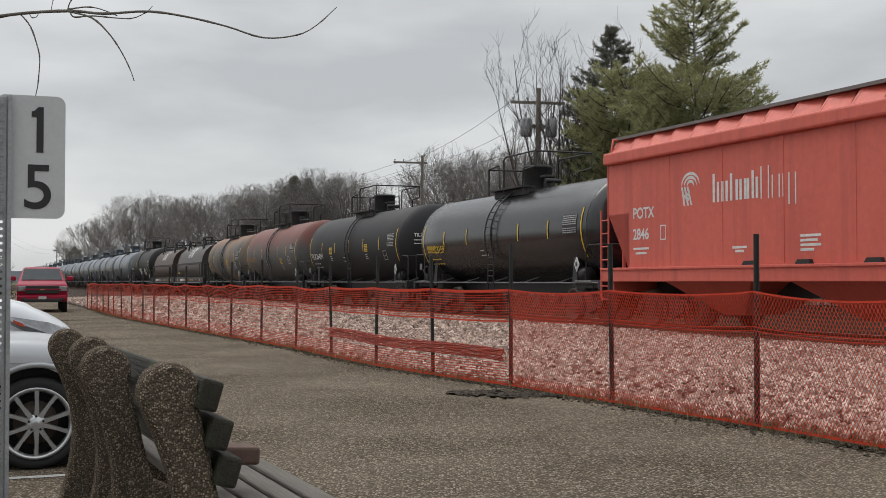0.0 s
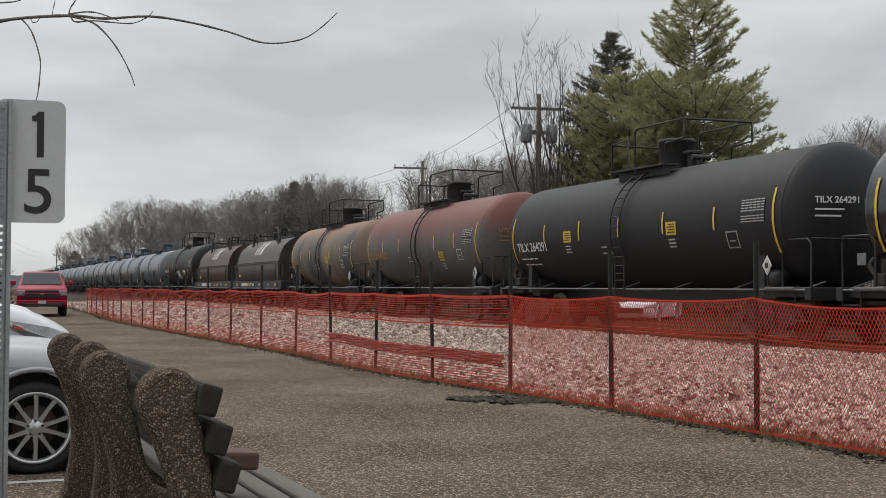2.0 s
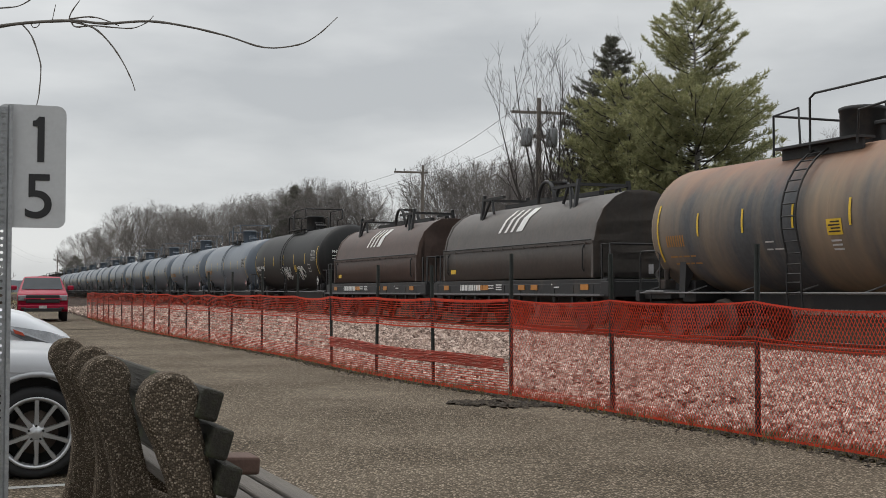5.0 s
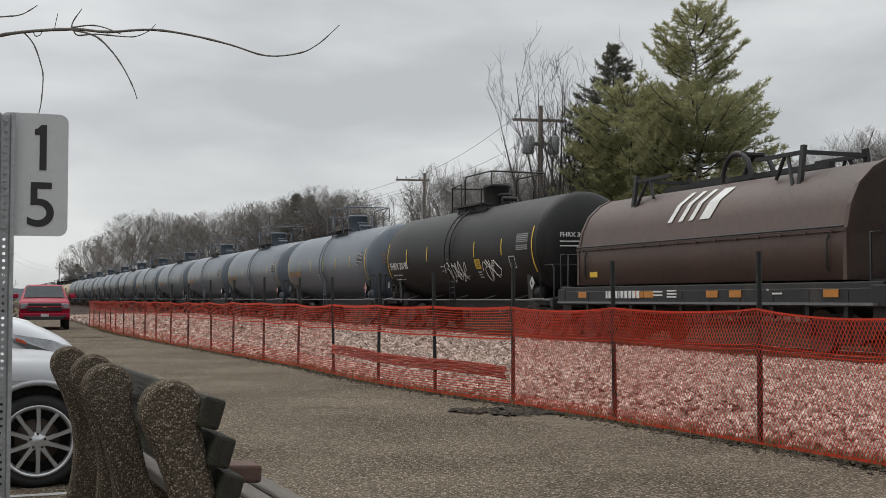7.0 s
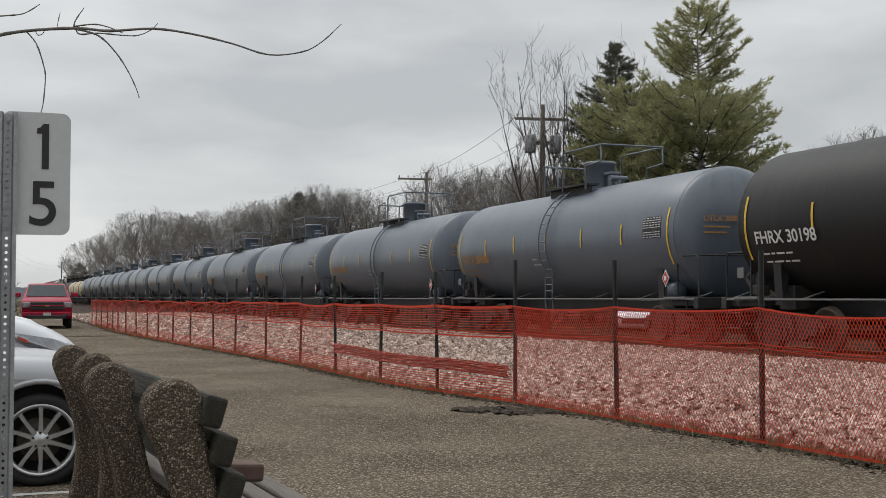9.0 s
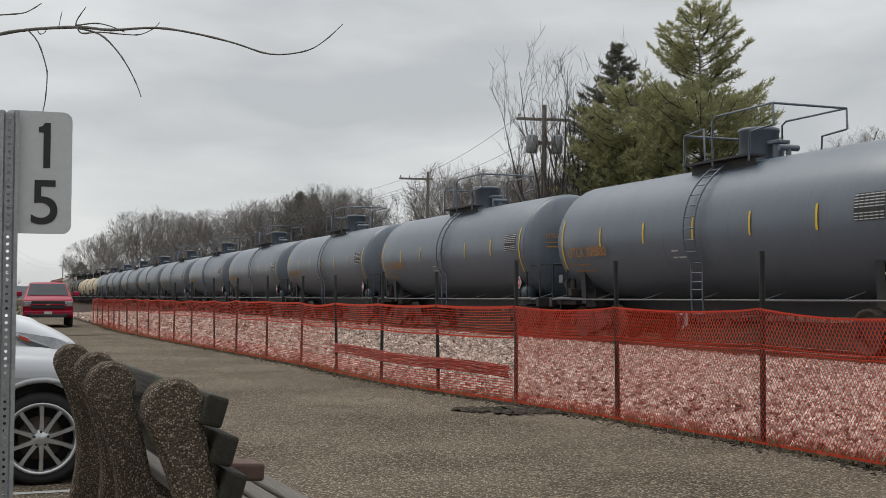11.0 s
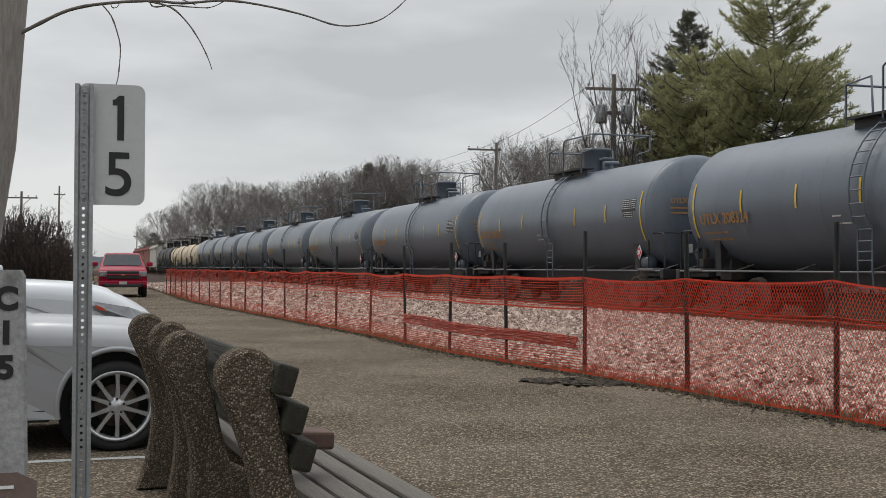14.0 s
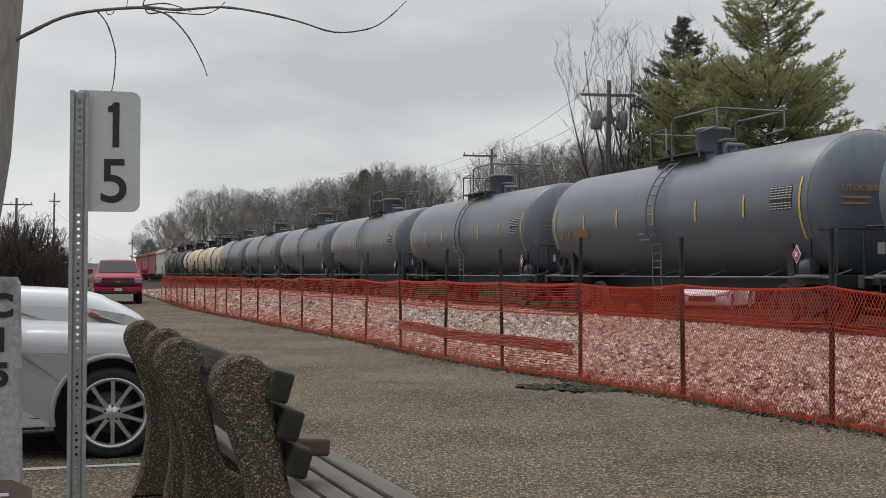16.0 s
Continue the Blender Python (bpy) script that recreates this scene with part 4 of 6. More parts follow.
        part("stencil", f, white_mark, car)
        for y in (L - 5.6, L - 7.3, L - 9.2, L - 11.0):
            part("jacking_lug", Form().prism([(y, 1.40), (y - 0.5, 1.40), (y - 0.44, 1.52), (y - 0.1, 1.52)], -w - 0.09, -w, "yz"), steel_black, car)
        f = Form()
        for k, y in enumerate(np.arange(-L + 1.6, L - 1.0, 2.05)):
            f.box((-w - 0.003, y, 2.72), (0.008, 0.018, 2.5))
        part("sheet_seam", f, body, car)
        part("reflector_plate", Form().box((x0 - 0.01, L - 11.6, 1.8), (0.02, 0.42, 0.5)), steel_black, car)
    add_trucks(car, half - 2.2)
    add_couplers(car, half)
    return car


roof_grate = mat("weathered_roof_grating", (0.17, 0.16, 0.15), rough=0.7, fine=30)
c = 26.05 + 0.45 - 17.6 / 2
run(hopper_car(c, 17.6, hopper_red, "faded red covered hopper car with white lettering"), c)
left += 14.6
c = centre(left, 14.6)
run(hopper_car(c, 14.6, hopper_white, "dirty white covered hopper car", False), c)
for k in range(3):
    left += 15.0
    c = centre(left, 15.0)
    run(hopper_car(c, 15.0, box_red, "oxide-red covered hopper car at the train's far end", False), c)


def coil_car(along, pitch, hood, label, hood_top=3.75):
    car = thing("coil_car", trackpose(LINE, along, RAIL_Z), label, "coil car")
    half = pitch / 2
    L = 5.25
    w = 1.42
    prof = [(-w, 1.45), (-w, 2.35), (-w + 0.03, 2.42), (-w + 0.12, 2.85), (-w + 0.32, 3.25), (-w + 0.65, 3.55), (-0.45, hood_top - 0.04), (0, hood_top), (0.45, hood_top - 0.04), (w - 0.65, 3.55), (w - 0.32, 3.25), (w - 0.12, 2.85), (w - 0.03, 2.42), (w, 2.35), (w, 1.45)]
    f = Form()
    f.loft([[(x, y, z) for x, z in prof] for y in (-L, -L + 0.08, -L * 0.3, L * 0.3, L - 0.08, L)], True, False, True)
    f.add([(x, -L, z) for x, z in prof], [tuple(range(len(prof)))])
    f.add([(x, L, z) for x, z in prof], [tuple(range(len(prof)))])
    body = part("hood", f, hood, car)
    f = Form()
    for s in (-1, 1):
        f.loft([[(x * 1.015, s * (L - t), 1.45 + (z - 1.45) * 1.01) for x, z in prof] for t in (0.0, 0.1)], True, True, False)
    f.box((-w - 0.015, 0, 2.38), (0.05, 2 * L, 0.06))
    for y in np.arange(-L + 0.4, L, 0.75):
        f.box((-w - 0.03, y, 2.36), (0.05, 0.08, 0.05))
    part("hood_edge", f, hood, body)
    for s0 in (-1, 1):
        y = s0 * L * 0.62
        f = Form()
        for x in (-0.78, 0.78):
            f.box((x * 1.08, y, hood_top - 0.02), (0.09, 0.11, 0.95), pose(0, 0, 0, 0, 8 if x < 0 else -8, 0))
            f.tube([(x * 1.22, y - s0 * 0.12, hood_top - 0.5), (x * 1.0, y - s0 * 0.5, hood_top + 0.28)], 0.045, 6)
            f.tube([(x * 1.05, y - s0 * 0.85, hood_top - 0.18), (x * 1.0, y - s0 * 0.62, hood_top + 0.28)], 0.045, 6)
            f.box((x, y - s0 * 0.75, hood_top + 0.31), (0.09, 1.6, 0.08))
        f.box((0, y, hood_top + 0.31), (1.6, 0.09, 0.08))
        part("stacking_bracket", f, steel_black, body)
    f = Form()
    f.box((0, 0, hood_top + 0.1), (0.16, L * 1.2, 0.12))
    for x in (-0.3, 0.3):
        f.tube([(x, 0.55 * math.cos(a) - 0.3, hood_top + 0.02 + 0.62 * math.sin(a)) for a in np.linspace(0, math.pi, 12)], 0.06, 6)
    f.box((0, -0.3, hood_top + 0.62), (0.66, 0.5, 0.05))
    part("lifting_bail", f, steel_black, body)
    # frame and deck with reflective plates
    f = Form()
    f.box((0, 0, 1.32), (2.9, pitch - 1.0, 0.18), b=0.02)
    for x in (-1.38, 1.38):
        f.box((x, 0, 1.12), (0.16, pitch - 1.0, 0.36), b=0.02)
    f.box((0, 0, 0.95), (0.6, pitch - 1.2, 0.45))
    for s in (-1, 1):
        f.box((0, s * (half - 0.6), 1.15), (2.95, 0.4, 0.4), b=0.02)
    for y in np.arange(-L, L, 1.1):
        f.box((-1.42, y, 0.98), (0.1, 0.12, 0.55))
    part("frame", f, steel_black, car)
    for s in (-1, 1):
        f = Form()
        for x in (-1.4, 1.4):
            f.tube([(x, s * (half - 0.45), 1.3), (x, s * (half - 0.45), 2.3), (x, s * (half - 0.85), 2.3), (x, s * (half - 0.85), 1.3)], 0.025, 6)
        f.tube([(-1.4, s * (half - 0.45), 2.3), (1.4, s * (half - 0.45), 2.3)], 0.025, 6)
        f.box((-1.3, s * (half - 0.65), 1.0), (0.06, 0.5, 0.9))
        part("end_rail", f, steel_black, car)
    f = Form()
    f.box((-1.48, 0, 1.0), (0.25, pitch - 1.2, 0.05))
    part("side_walk", f, marks_grey, car)
    for y in (-L + 0.4, -L + 3.4, -1.0, 1.6, L - 3.2, L - 0.35):
        part("reflector_plate", Form().box((-1.475, y, 1.2), (0.012, 0.42, 0.15)), reflector_orange, car)
    y = L - 1.6
    for wd in (0.08, 0.2, 0.18, 0.04, 0.13, 0.13, 0.13, 0.13, 0.13):
        part("number_bar", Form().box((-1.476, y - wd / 2, 1.2), (0.012, wd, 0.18)), white_mark, car)
        y -= wd + 0.06
    part("reflector_plate", Form().box((-w - 0.02, L - 0.9, 1.72), (0.012, 0.4, 0.14)), yellow_mark, body)
    f = Form()
    f.tube([(-w - 0.05, -L + 0.05, 2.44), (-w - 0.05, L - 0.05, 2.44)], 0.022, 6)
    for s0 in (-1, 1):
        f.tube([(-w - 0.01, s0 * (L - 0.5), 2.3), (-w - 0.06, s0 * (L - 0.5), 2.2), (-w - 0.06, s0 * (L - 0.5), 1.7), (-w - 0.01, s0 * (L - 0.5), 1.62)], 0.02, 6)
    part("hood_rail", f, steel_black, body)
    f = Form()
    for y, z, wd in ((L - 4.0, 1.26, 0.5), (L - 4.0, 1.18, 0.5), (0.6, 1.28, 0.4), (0.6, 1.21, 0.4), (0.6, 1.14, 0.4), (-L + 2.3, 1.28, 0.05), (-L + 2.0, 1.2, 0.3)):
        f.box((-1.474, y, z), (0.01, wd, 0.035))
    part("stencil", f, white_mark, car)
    # three slanted initials on the shoulder, drawn as plain bars
    f = Form()

    def shoulder(y, t, off=0.015):
        """A point on the hood's shoulder, t from its lower to its upper edge."""
        chain = [Vector((-w + 0.12, 0, 2.85)), Vector((-w + 0.32, 0, 3.25)), Vector((-w + 0.65, 0, 3.55))]
        q = t * 2
        a, b = (chain[0], chain[1]) if q < 1 else (chain[1], chain[2])
        p = a.lerp(b, q if q < 1 else q - 1)
        return Vector((p.x - off, y, p.z + off))

    def stroke(y, wd, t0, t1, f):
        for k in range(4):
            a, b = t0 + (t1 - t0) * k / 4, t0 + (t1 - t0) * (k + 1) / 4
            ya, yb = y - a * 0.25, y - b * 0.25
            f.quad(shoulder(ya, a), shoulder(ya - wd, a), shoulder(yb - wd, b), shoulder(yb, b))

    for y, wd, t0, t1 in ((1.0, 0.17, 0, 1), (0.55, 0.17, 0, 1), (0.13, 0.17, 0, 1), (-0.30, 0.40, 0, 1)):
        f = Form()
        stroke(y, wd, t0, t1, f)
        part("initial_bar", f, white_mark, body, "slanted white painted bar")
    add_trucks(car, half - 2.0)
    add_couplers(car, half)
    return car


c = 89.2
run(coil_car(c, 13.0, hood_grey, "brown-grey hooded steel coil car with white initials"), c)
c = 102.4
run(coil_car(c, 13.4, hood_brown, "rust-brown hooded steel coil car with white initials"), c)


# ---- trees, poles and the distance ----
def limb_rows(f, p, d, length, r, level, rnd, spread, droop=0.0, sides=4, kids=4):
    """A bare limb with its side shoots, each a bent tapering bar."""
    pts, rs = [p], [r]
    n = 4 if level > 0 else 2
    q = p.copy()
    for k in range(n):
        d = (d + Vector((rnd.gauss(0, 0.10), rnd.gauss(0, 0.10), rnd.gauss(0.07, 0.07) - droop))).normalized()
        q = q + d * (length / n)
        pts.append(q.copy())
        rs.append(r * (1 - 0.7 * (k + 1) / n))
    f.tube(pts, rs, sides if level > 1 else 3, False, True)
    if level <= 0:
        return
    for k in range(kids):
        t = rnd.uniform(0.25, 1.0)
        i = min(n - 1, int(t * n))
        a = pts[i].lerp(pts[i + 1], t * n - i)
        side = Vector((rnd.gauss(0, 1), rnd.gauss(0, 1), rnd.gauss(0.25, 0.6))).normalized()
        limb_rows(f, a, (d * (1 - spread) + side * spread).normalized(), length * rnd.uniform(0.40, 0.62), max(rs[i] * 0.55, 0.009), level - 1, rnd, spread, droop, 3, kids)


def bare_tree(seed, height, wide=0.42, label="leafless deciduous tree with fine grey-brown twigs", group="leafless trees"):
    """A spreading tree: a short trunk that forks into limbs filling a rounded crown."""
    rnd = random.Random(seed)
    tree = thing("bare_tree", Matrix.Identity(4), label, "tree", group)
    tf, cf = Form(), Form()
    mid = Vector((0, 0, height * 0.58))
    radii = (height * wide, height * wide, height * 0.43)

    def room(p, d):
        """How far it is from p along d to the crown's rounded edge."""
        a = sum((d[i] / radii[i]) ** 2 for i in range(3))
        b = 2 * sum((p[i] - mid[i]) * d[i] / radii[i] ** 2 for i in range(3))
        c = sum(((p[i] - mid[i]) / radii[i]) ** 2 for i in range(3)) - 1
        q = b * b - 4 * a * c
        return max(0.0, (-b + math.sqrt(q)) / (2 * a)) if q > 0 else 0.0

    def grow(p, d, length, r, level):
        length = min(length, room(p, d) * rnd.uniform(0.66, 1.12))
        if length < height * 0.018:
            return
        n = 5 if level > 2 else 3 if level else 2
        pts, rs, q, e = [p], [r], p.copy(), d
        for k in range(n):
            e = (e + Vector((rnd.gauss(0, 0.10), rnd.gauss(0, 0.10), rnd.gauss(0.05, 0.07)))).normalized()
            q = q + e * (length / n)
            pts.append(q.copy())
            rs.append(r * (1 - 0.72 * (k + 1) / n))
        cf.tube(pts, rs, 5 if level > 2 else 3, False, True)
        if not level:
            return
        for k in range({3: 7, 2: 7, 1: 5}[level]):
            t = rnd.uniform(0.22, 1.0)
            i = min(n - 1, int(t * n))
            a = pts[i].lerp(pts[i + 1], t * n - i)
            side = e.cross(Vector((rnd.gauss(0, 1), rnd.gauss(0, 1), rnd.gauss(0, 1)))).normalized()
            lean = rnd.uniform(0.55, 1.0)
            grow(a, (e + side * lean + Vector((0, 0, 0.12))).normalized(), length * rnd.uniform(0.45, 0.75), max(rs[i] * 0.6, 0.007), level - 1)

    pts = [Vector((rnd.gauss(0, 0.004) * height * k, rnd.gauss(0, 0.004) * height * k, -0.15 + height * 0.62 * k / 6)) for k in range(7)]
    rs = [height * 0.021 * (1 - 0.8 * k / 6) for k in range(7)]
    tf.tube(pts, rs, 8)
    for k in range(11):
        t = 0.28 + 0.70 * k / 10
        i = min(5, int(t * 6))
        a = pts[i].lerp(pts[i + 1], t * 6 - i)
        ang = 2.4 * k + rnd.uniform(-0.5, 0.5)
        grow(a, Vector((math.cos(ang), math.sin(ang), 0.35 + 1.3 * t * rnd.uniform(0.6, 1.2))).normalized(), height * 0.6, rs[i] * 0.62, 3)
    part("trunk", tf, bark, tree)
    part("crown", cf, far_twig, tree)
    return tree


def stem_clump(seed, height, m, lean_from, lean_to, stems):
    """Slender stems that fan out from one foot and bend upwards."""
    rnd = random.Random(seed)
    tree = thing("bare_tree", m, "slender leafless many-stemmed tree with upswept branches", "tree", "slender trees")
    for k in range(stems):
        t = k / max(1, stems - 1)
        a = lean_from + (lean_to - lean_from) * t + rnd.uniform(-0.05, 0.05)
        d = Vector((math.sin(a), rnd.uniform(-0.2, 0.2), math.cos(a))).normalized()
        top = height * rnd.uniform(0.82, 1.0) * (1.0 - 0.12 * abs(a))
        f, q, pts, rs = Form(), Vector((rnd.uniform(-0.3, 0.3), rnd.uniform(-0.3, 0.3), -0.1)), [], []
        n = 9
        for j in range(n + 1):
            pts.append(q.copy())
            rs.append(0.115 * (1 - 0.93 * j / n))
            d = (d + Vector((rnd.gauss(0, 0.07) - d.x * 0.05, rnd.gauss(0, 0.07), 0.05))).normalized()
            q = q + d * top / n
        f.tube(pts, rs, 6, False)
        for j in range(13):
            u = rnd.uniform(0.25, 0.97)
            i = min(n - 1, int(u * n))
            p = pts[i].lerp(pts[i + 1], u * n - i)
            ang = rnd.uniform(0, 6.28)
            limb_rows(f, p, Vector((math.cos(ang) * 0.6, math.sin(ang) * 0.6, 1.0)).normalized(), height * rnd.uniform(0.13, 0.30) * (1.15 - 0.5 * u), max(0.012, rs[i] * 0.5), 2, rnd, 0.42, -0.02, 3, 3)
        part("stem", f, twig_bark, tree)
    return tree


def leafy(m, colour, share=0.4):
    """Lets some light through thin needles."""
    nt = m.node_tree
    tr = nt.nodes.new("ShaderNodeBsdfTranslucent")
    tr.inputs["Color"].default_value = (*colour, 1)
    mx = nt.nodes.new("ShaderNodeMixShader")
    mx.inputs["Fac"].default_value = share
    nt.links.new(nt.nodes["Principled BSDF"].outputs[0], mx.inputs[1])
    nt.links.new(tr.outputs[0], mx.inputs[2])
    nt.links.new(mx.outputs[0], nt.nodes["Material Output"].inputs["Surface"])
    return m


needle_pine = leafy(varied("pine_needles", [(0.15, 0.165, 0.10), (0.23, 0.245, 0.135), (0.32, 0.315, 0.165), (0.42, 0.375, 0.21)], 0.65), (0.44, 0.44, 0.22))
needle_spruce = leafy(varied("spruce_needles", [(0.085, 0.092, 0.08), (0.13, 0.135, 0.115), (0.19, 0.18, 0.15)], 0.75), (0.22, 0.22, 0.17), 0.35)


def tuft(f, p, d, size, rnd, count, wide=0.016):
    """A brush of needle blades round the end of a shoot."""
    for _ in range(count):
        b = (d * 0.8 + Vector((rnd.gauss(0, 0.55), rnd.gauss(0, 0.55), rnd.gauss(0.1, 0.5)))).normalized()
        s = b.cross(Vector((rnd.gauss(0, 1), rnd.gauss(0, 1), rnd.gauss(0, 1)))).normalized() * wide
        a = p - d * size * rnd.uniform(0.0, 1.1)
        f.add([a - s, a + s, a + b * size * rnd.uniform(0.7, 1.15)], [(0, 1, 2)])


def conifer(seed, height, needles, name, label, shape, rise, blade=0.23, whorl=0.36, arms=6, wide=0.019, fill=0.22, bare=0.0):
    """Whorls of limbs with flat sprays of shoots; shape gives the reach by height, rise how the limbs climb."""
    rnd = random.Random(seed)
    tree = thing(name, Matrix.Identity(4), label, "tree")
    pts = [(rnd.gauss(0, 0.05), rnd.gauss(0, 0.05), -0.1 + (height + 0.1) * k / 7) for k in range(8)]
    part("trunk", Form().tube(pts, [0.24 * (1 - 0.93 * k / 7) for k in range(8)], 8), bark, tree)
    lf, cf = Form(), Form()
    z = max(height * 0.08, bare)
    while z < height * 0.99:
        t = z / height
        reach = float(np.interp(t, [a for a, _ in shape], [b for _, b in shape]))
        turn = rnd.uniform(0, 6.28)
        for k in range(arms + (2 if t < 0.67 else 0)):
            ang = turn + 2.4 * k + rnd.uniform(-0.5, 0.5)
            rr = reach * rnd.choice((0.62, 0.8, 0.95, 1.0, 1.08)) * rnd.uniform(0.85, 1.05)
            if rr < 0.12:
                rr = 0.12
            d = Vector((math.cos(ang), math.sin(ang), rise[0] + (rise[1] - rise[0]) * t + rnd.uniform(-0.2, 0.2))).normalized()
            a = Vector((0, 0, z + rnd.uniform(-0.12, 0.12)))
            b = a + d * rr * 0.6
            e = b + (d + Vector((0, 0, 0.38))).normalized() * rr * 0.42
            lf.tube([a, b, e], [0.045 * (1.2 - t), 0.028, 0.008], 4, False)
            side = d.cross(Vector((0, 0, 1))).normalized()
            steps = max(2, int(rr / fill))
            for j in range(steps):
                u = (j + rnd.uniform(0.5, 1.0)) / steps
                if u < 0.22 and rr > 1.2:
                    continue
                p = a.lerp(b, u / 0.6) if u < 0.6 else b.lerp(e, (u - 0.6) / 0.4)
                for w in (-1, 1):
                    ln = (0.12 + rr * 0.34 * (1.15 - u)) * rnd.uniform(0.6, 1.15)
                    sd = (side * w * rnd.uniform(0.5, 1.1) + d * 0.75 + Vector((0, 0, rnd.uniform(-0.25, 0.8)))).normalized()
                    m = max(1, int(ln / (blade * 1.25)))
                    for i in range(m):
                        q = p + sd * ln * (i + 1) / m + Vector((0, 0, 0.05 * (i + 1)))
                        tuft(cf, q, (sd + Vector((rnd.gauss(0, 0.25), rnd.gauss(0, 0.25), 0.25))).normalized(), blade * rnd.uniform(0.8, 1.3), rnd, 17, wide)
            tuft(cf, e, (e - b).normalized(), blade * 1.2, rnd, 16, wide)
        z += whorl * rnd.uniform(0.75, 1.25)
    part("branchwork", lf, twig_bark, tree)
    part("crown", cf, needles, tree)
    return tree


def spot(px, d, z=0.0):
    """A place d ahead, px being tangent of its bearing times 2100, from the middle."""
    return Vector((d * (px - 784) / 2100, d, z))


def tall(py, d):
    return 1.3 + d * (498 - py) / 2100


BG_Z = -0.05
masters = [(bare_tree(11 + k, 10.0, (0.40, 0.46, 0.36, 0.43, 0.48)[k]), 10.0) for k in range(5)]
ROW = [(130, 330, 425), (150, 290, 398), (176, 250, 388), (205, 230, 378), (232, 205, 352), (258, 195, 343), (286, 190, 350), (316, 180, 354), (346, 178, 352), (374, 172, 348), (404, 168, 345), (432, 160, 332), (462, 155, 345), (488, 150, 328), (512, 150, 322), (548, 146, 306), (576, 143, 306), (604, 140, 308), (636, 138, 312), (660, 140, 352), (692, 140, 380), (720, 130, 375), (772, 100, 300), (796, 97, 262), (824, 98, 290), (858, 92, 300), (884, 86, 275), (912, 82, 262), (940, 80, 268), (975, 78, 275), (1002, 76, 280), (1040, 75, 285), (1490, 88, 236), (1540, 84, 205), (1600, 84, 215), (1660, 82, 230), (190, 215, 410), (245, 200, 390), (300, 185, 385), (360, 175, 385), (420, 160, 380), (475, 152, 370), (530, 146, 360), (590, 142, 355)]
rnd = random.Random(21)
for i, (px, d, py) in enumerate(ROW):
    tree, h0 = masters[i % 5]
    s = (tall(py, d) - BG_Z) / h0 * 1.04
    m = Matrix.Translation(spot(px, d, BG_Z)) @ pose(0, 0, 0, 0, 0, rnd.uniform(0, 360))
    if i < 5:
        tree.scale = (s * 1.05, s * 1.05, s)
        tree.matrix_basis = m @ Matrix.Diagonal((s * 1.05, s * 1.05, s, 1))
    else:
        t = copy_thing(tree, m)
        t.scale = (s * rnd.uniform(0.95, 1.25), s * rnd.uniform(0.95, 1.25), s)

# the slender clump beside the wires, the spruce and the pines
stem_clump(41, tall(58, 58) - BG_Z, Matrix.Translation(spot(990, 58, BG_Z)), -0.26, 0.16, 7)
stem_clump(44, tall(84, 60) - BG_Z, Matrix.Translation(spot(1030, 60, BG_Z)), -0.12, 0.06, 3)
stem_clump(46, tall(190, 56) - BG_Z, Matrix.Translation(spot(965, 56, BG_Z)), -0.40, -0.2, 3)
pine = conifer(5, tall(-16, 55) - BG_Z, needle_pine, "pine_tree", "tall green white pine with layered open limbs",
               [(0, 3.4), (0.3, 4.3), (0.5, 4.5), (0.60, 4.2), (0.655, 3.9), (0.69, 1.9), (0.72, 1.6), (0.76, 2.5), (0.82, 2.75), (0.89, 2.2), (0.95, 1.5), (1, 0.4)], (-0.12, 0.42))
pine.matrix_basis = Matrix.Translation(spot(1232, 55, BG_Z))
p2 = conifer(8, tall(128, 57) - BG_Z, needle_pine, "pine_tree", "shorter bushy white pine beside the tall one",
             [(0, 3.2), (0.4, 3.7), (0.7, 3.6), (0.84, 2.9), (0.94, 1.9), (1, 0.7)], (0.1, 0.4))
p2.matrix_basis = Matrix.Translation(spot(1112, 57, BG_Z))
spruce = conifer(6, tall(40, 60) - BG_Z, needle_spruce, "spruce_tree", "dark narrow spruce behind the pines",
                 [(0, 3.2), (0.62, 2.9), (0.78, 1.9), (0.87, 1.15), (0.94, 0.55), (1, 0.08)], (-0.45, 0.1), blade=0.2, whorl=0.27, fill=0.19)
spruce.matrix_basis = Matrix.Translation(spot(1084, 60, BG_Z))
for px, d, py, w in ((520, 147, 312, 5.2), (132, 300, 438, 6.5), (545, 150, 318, 4.4)):
    t = conifer(9 + px, tall(py, d) - BG_Z, needle_spruce, "spruce_tree", "distant dark spruce among leafless trees",
                [(0, w), (0.4, w * 0.8), (0.8, w * 0.36), (1, 0.1)], (-0.3, 0.1), blade=0.5, whorl=0.5, wide=0.04, fill=0.55, bare=5.0)
    t.matrix_basis = Matrix.Translation(spot(px, d, BG_Z))

scrub_twigs = mat("brown_scrub_twigs", (0.075, 0.052, 0.042), (0.045, 0.033, 0.028), 0.9, bump=0, coarse=0.5, fine=6)


def scrub(name, seed, count, place, height, label, levels=2, r=0.016):
    rnd = random.Random(seed)
    f = Form()
    for _ in range(count):
        p = place(rnd)
        d = Vector((rnd.gauss(0, 0.35), rnd.gauss(0, 0.35), 1)).normalized()
        limb_rows(f, p, d, height * rnd.uniform(0.5, 1.1), r, levels, rnd, 0.5, 0, 3, 4)
    return tagged(part(name, f, scrub_twigs), label, "shrubs", kind="stuff")


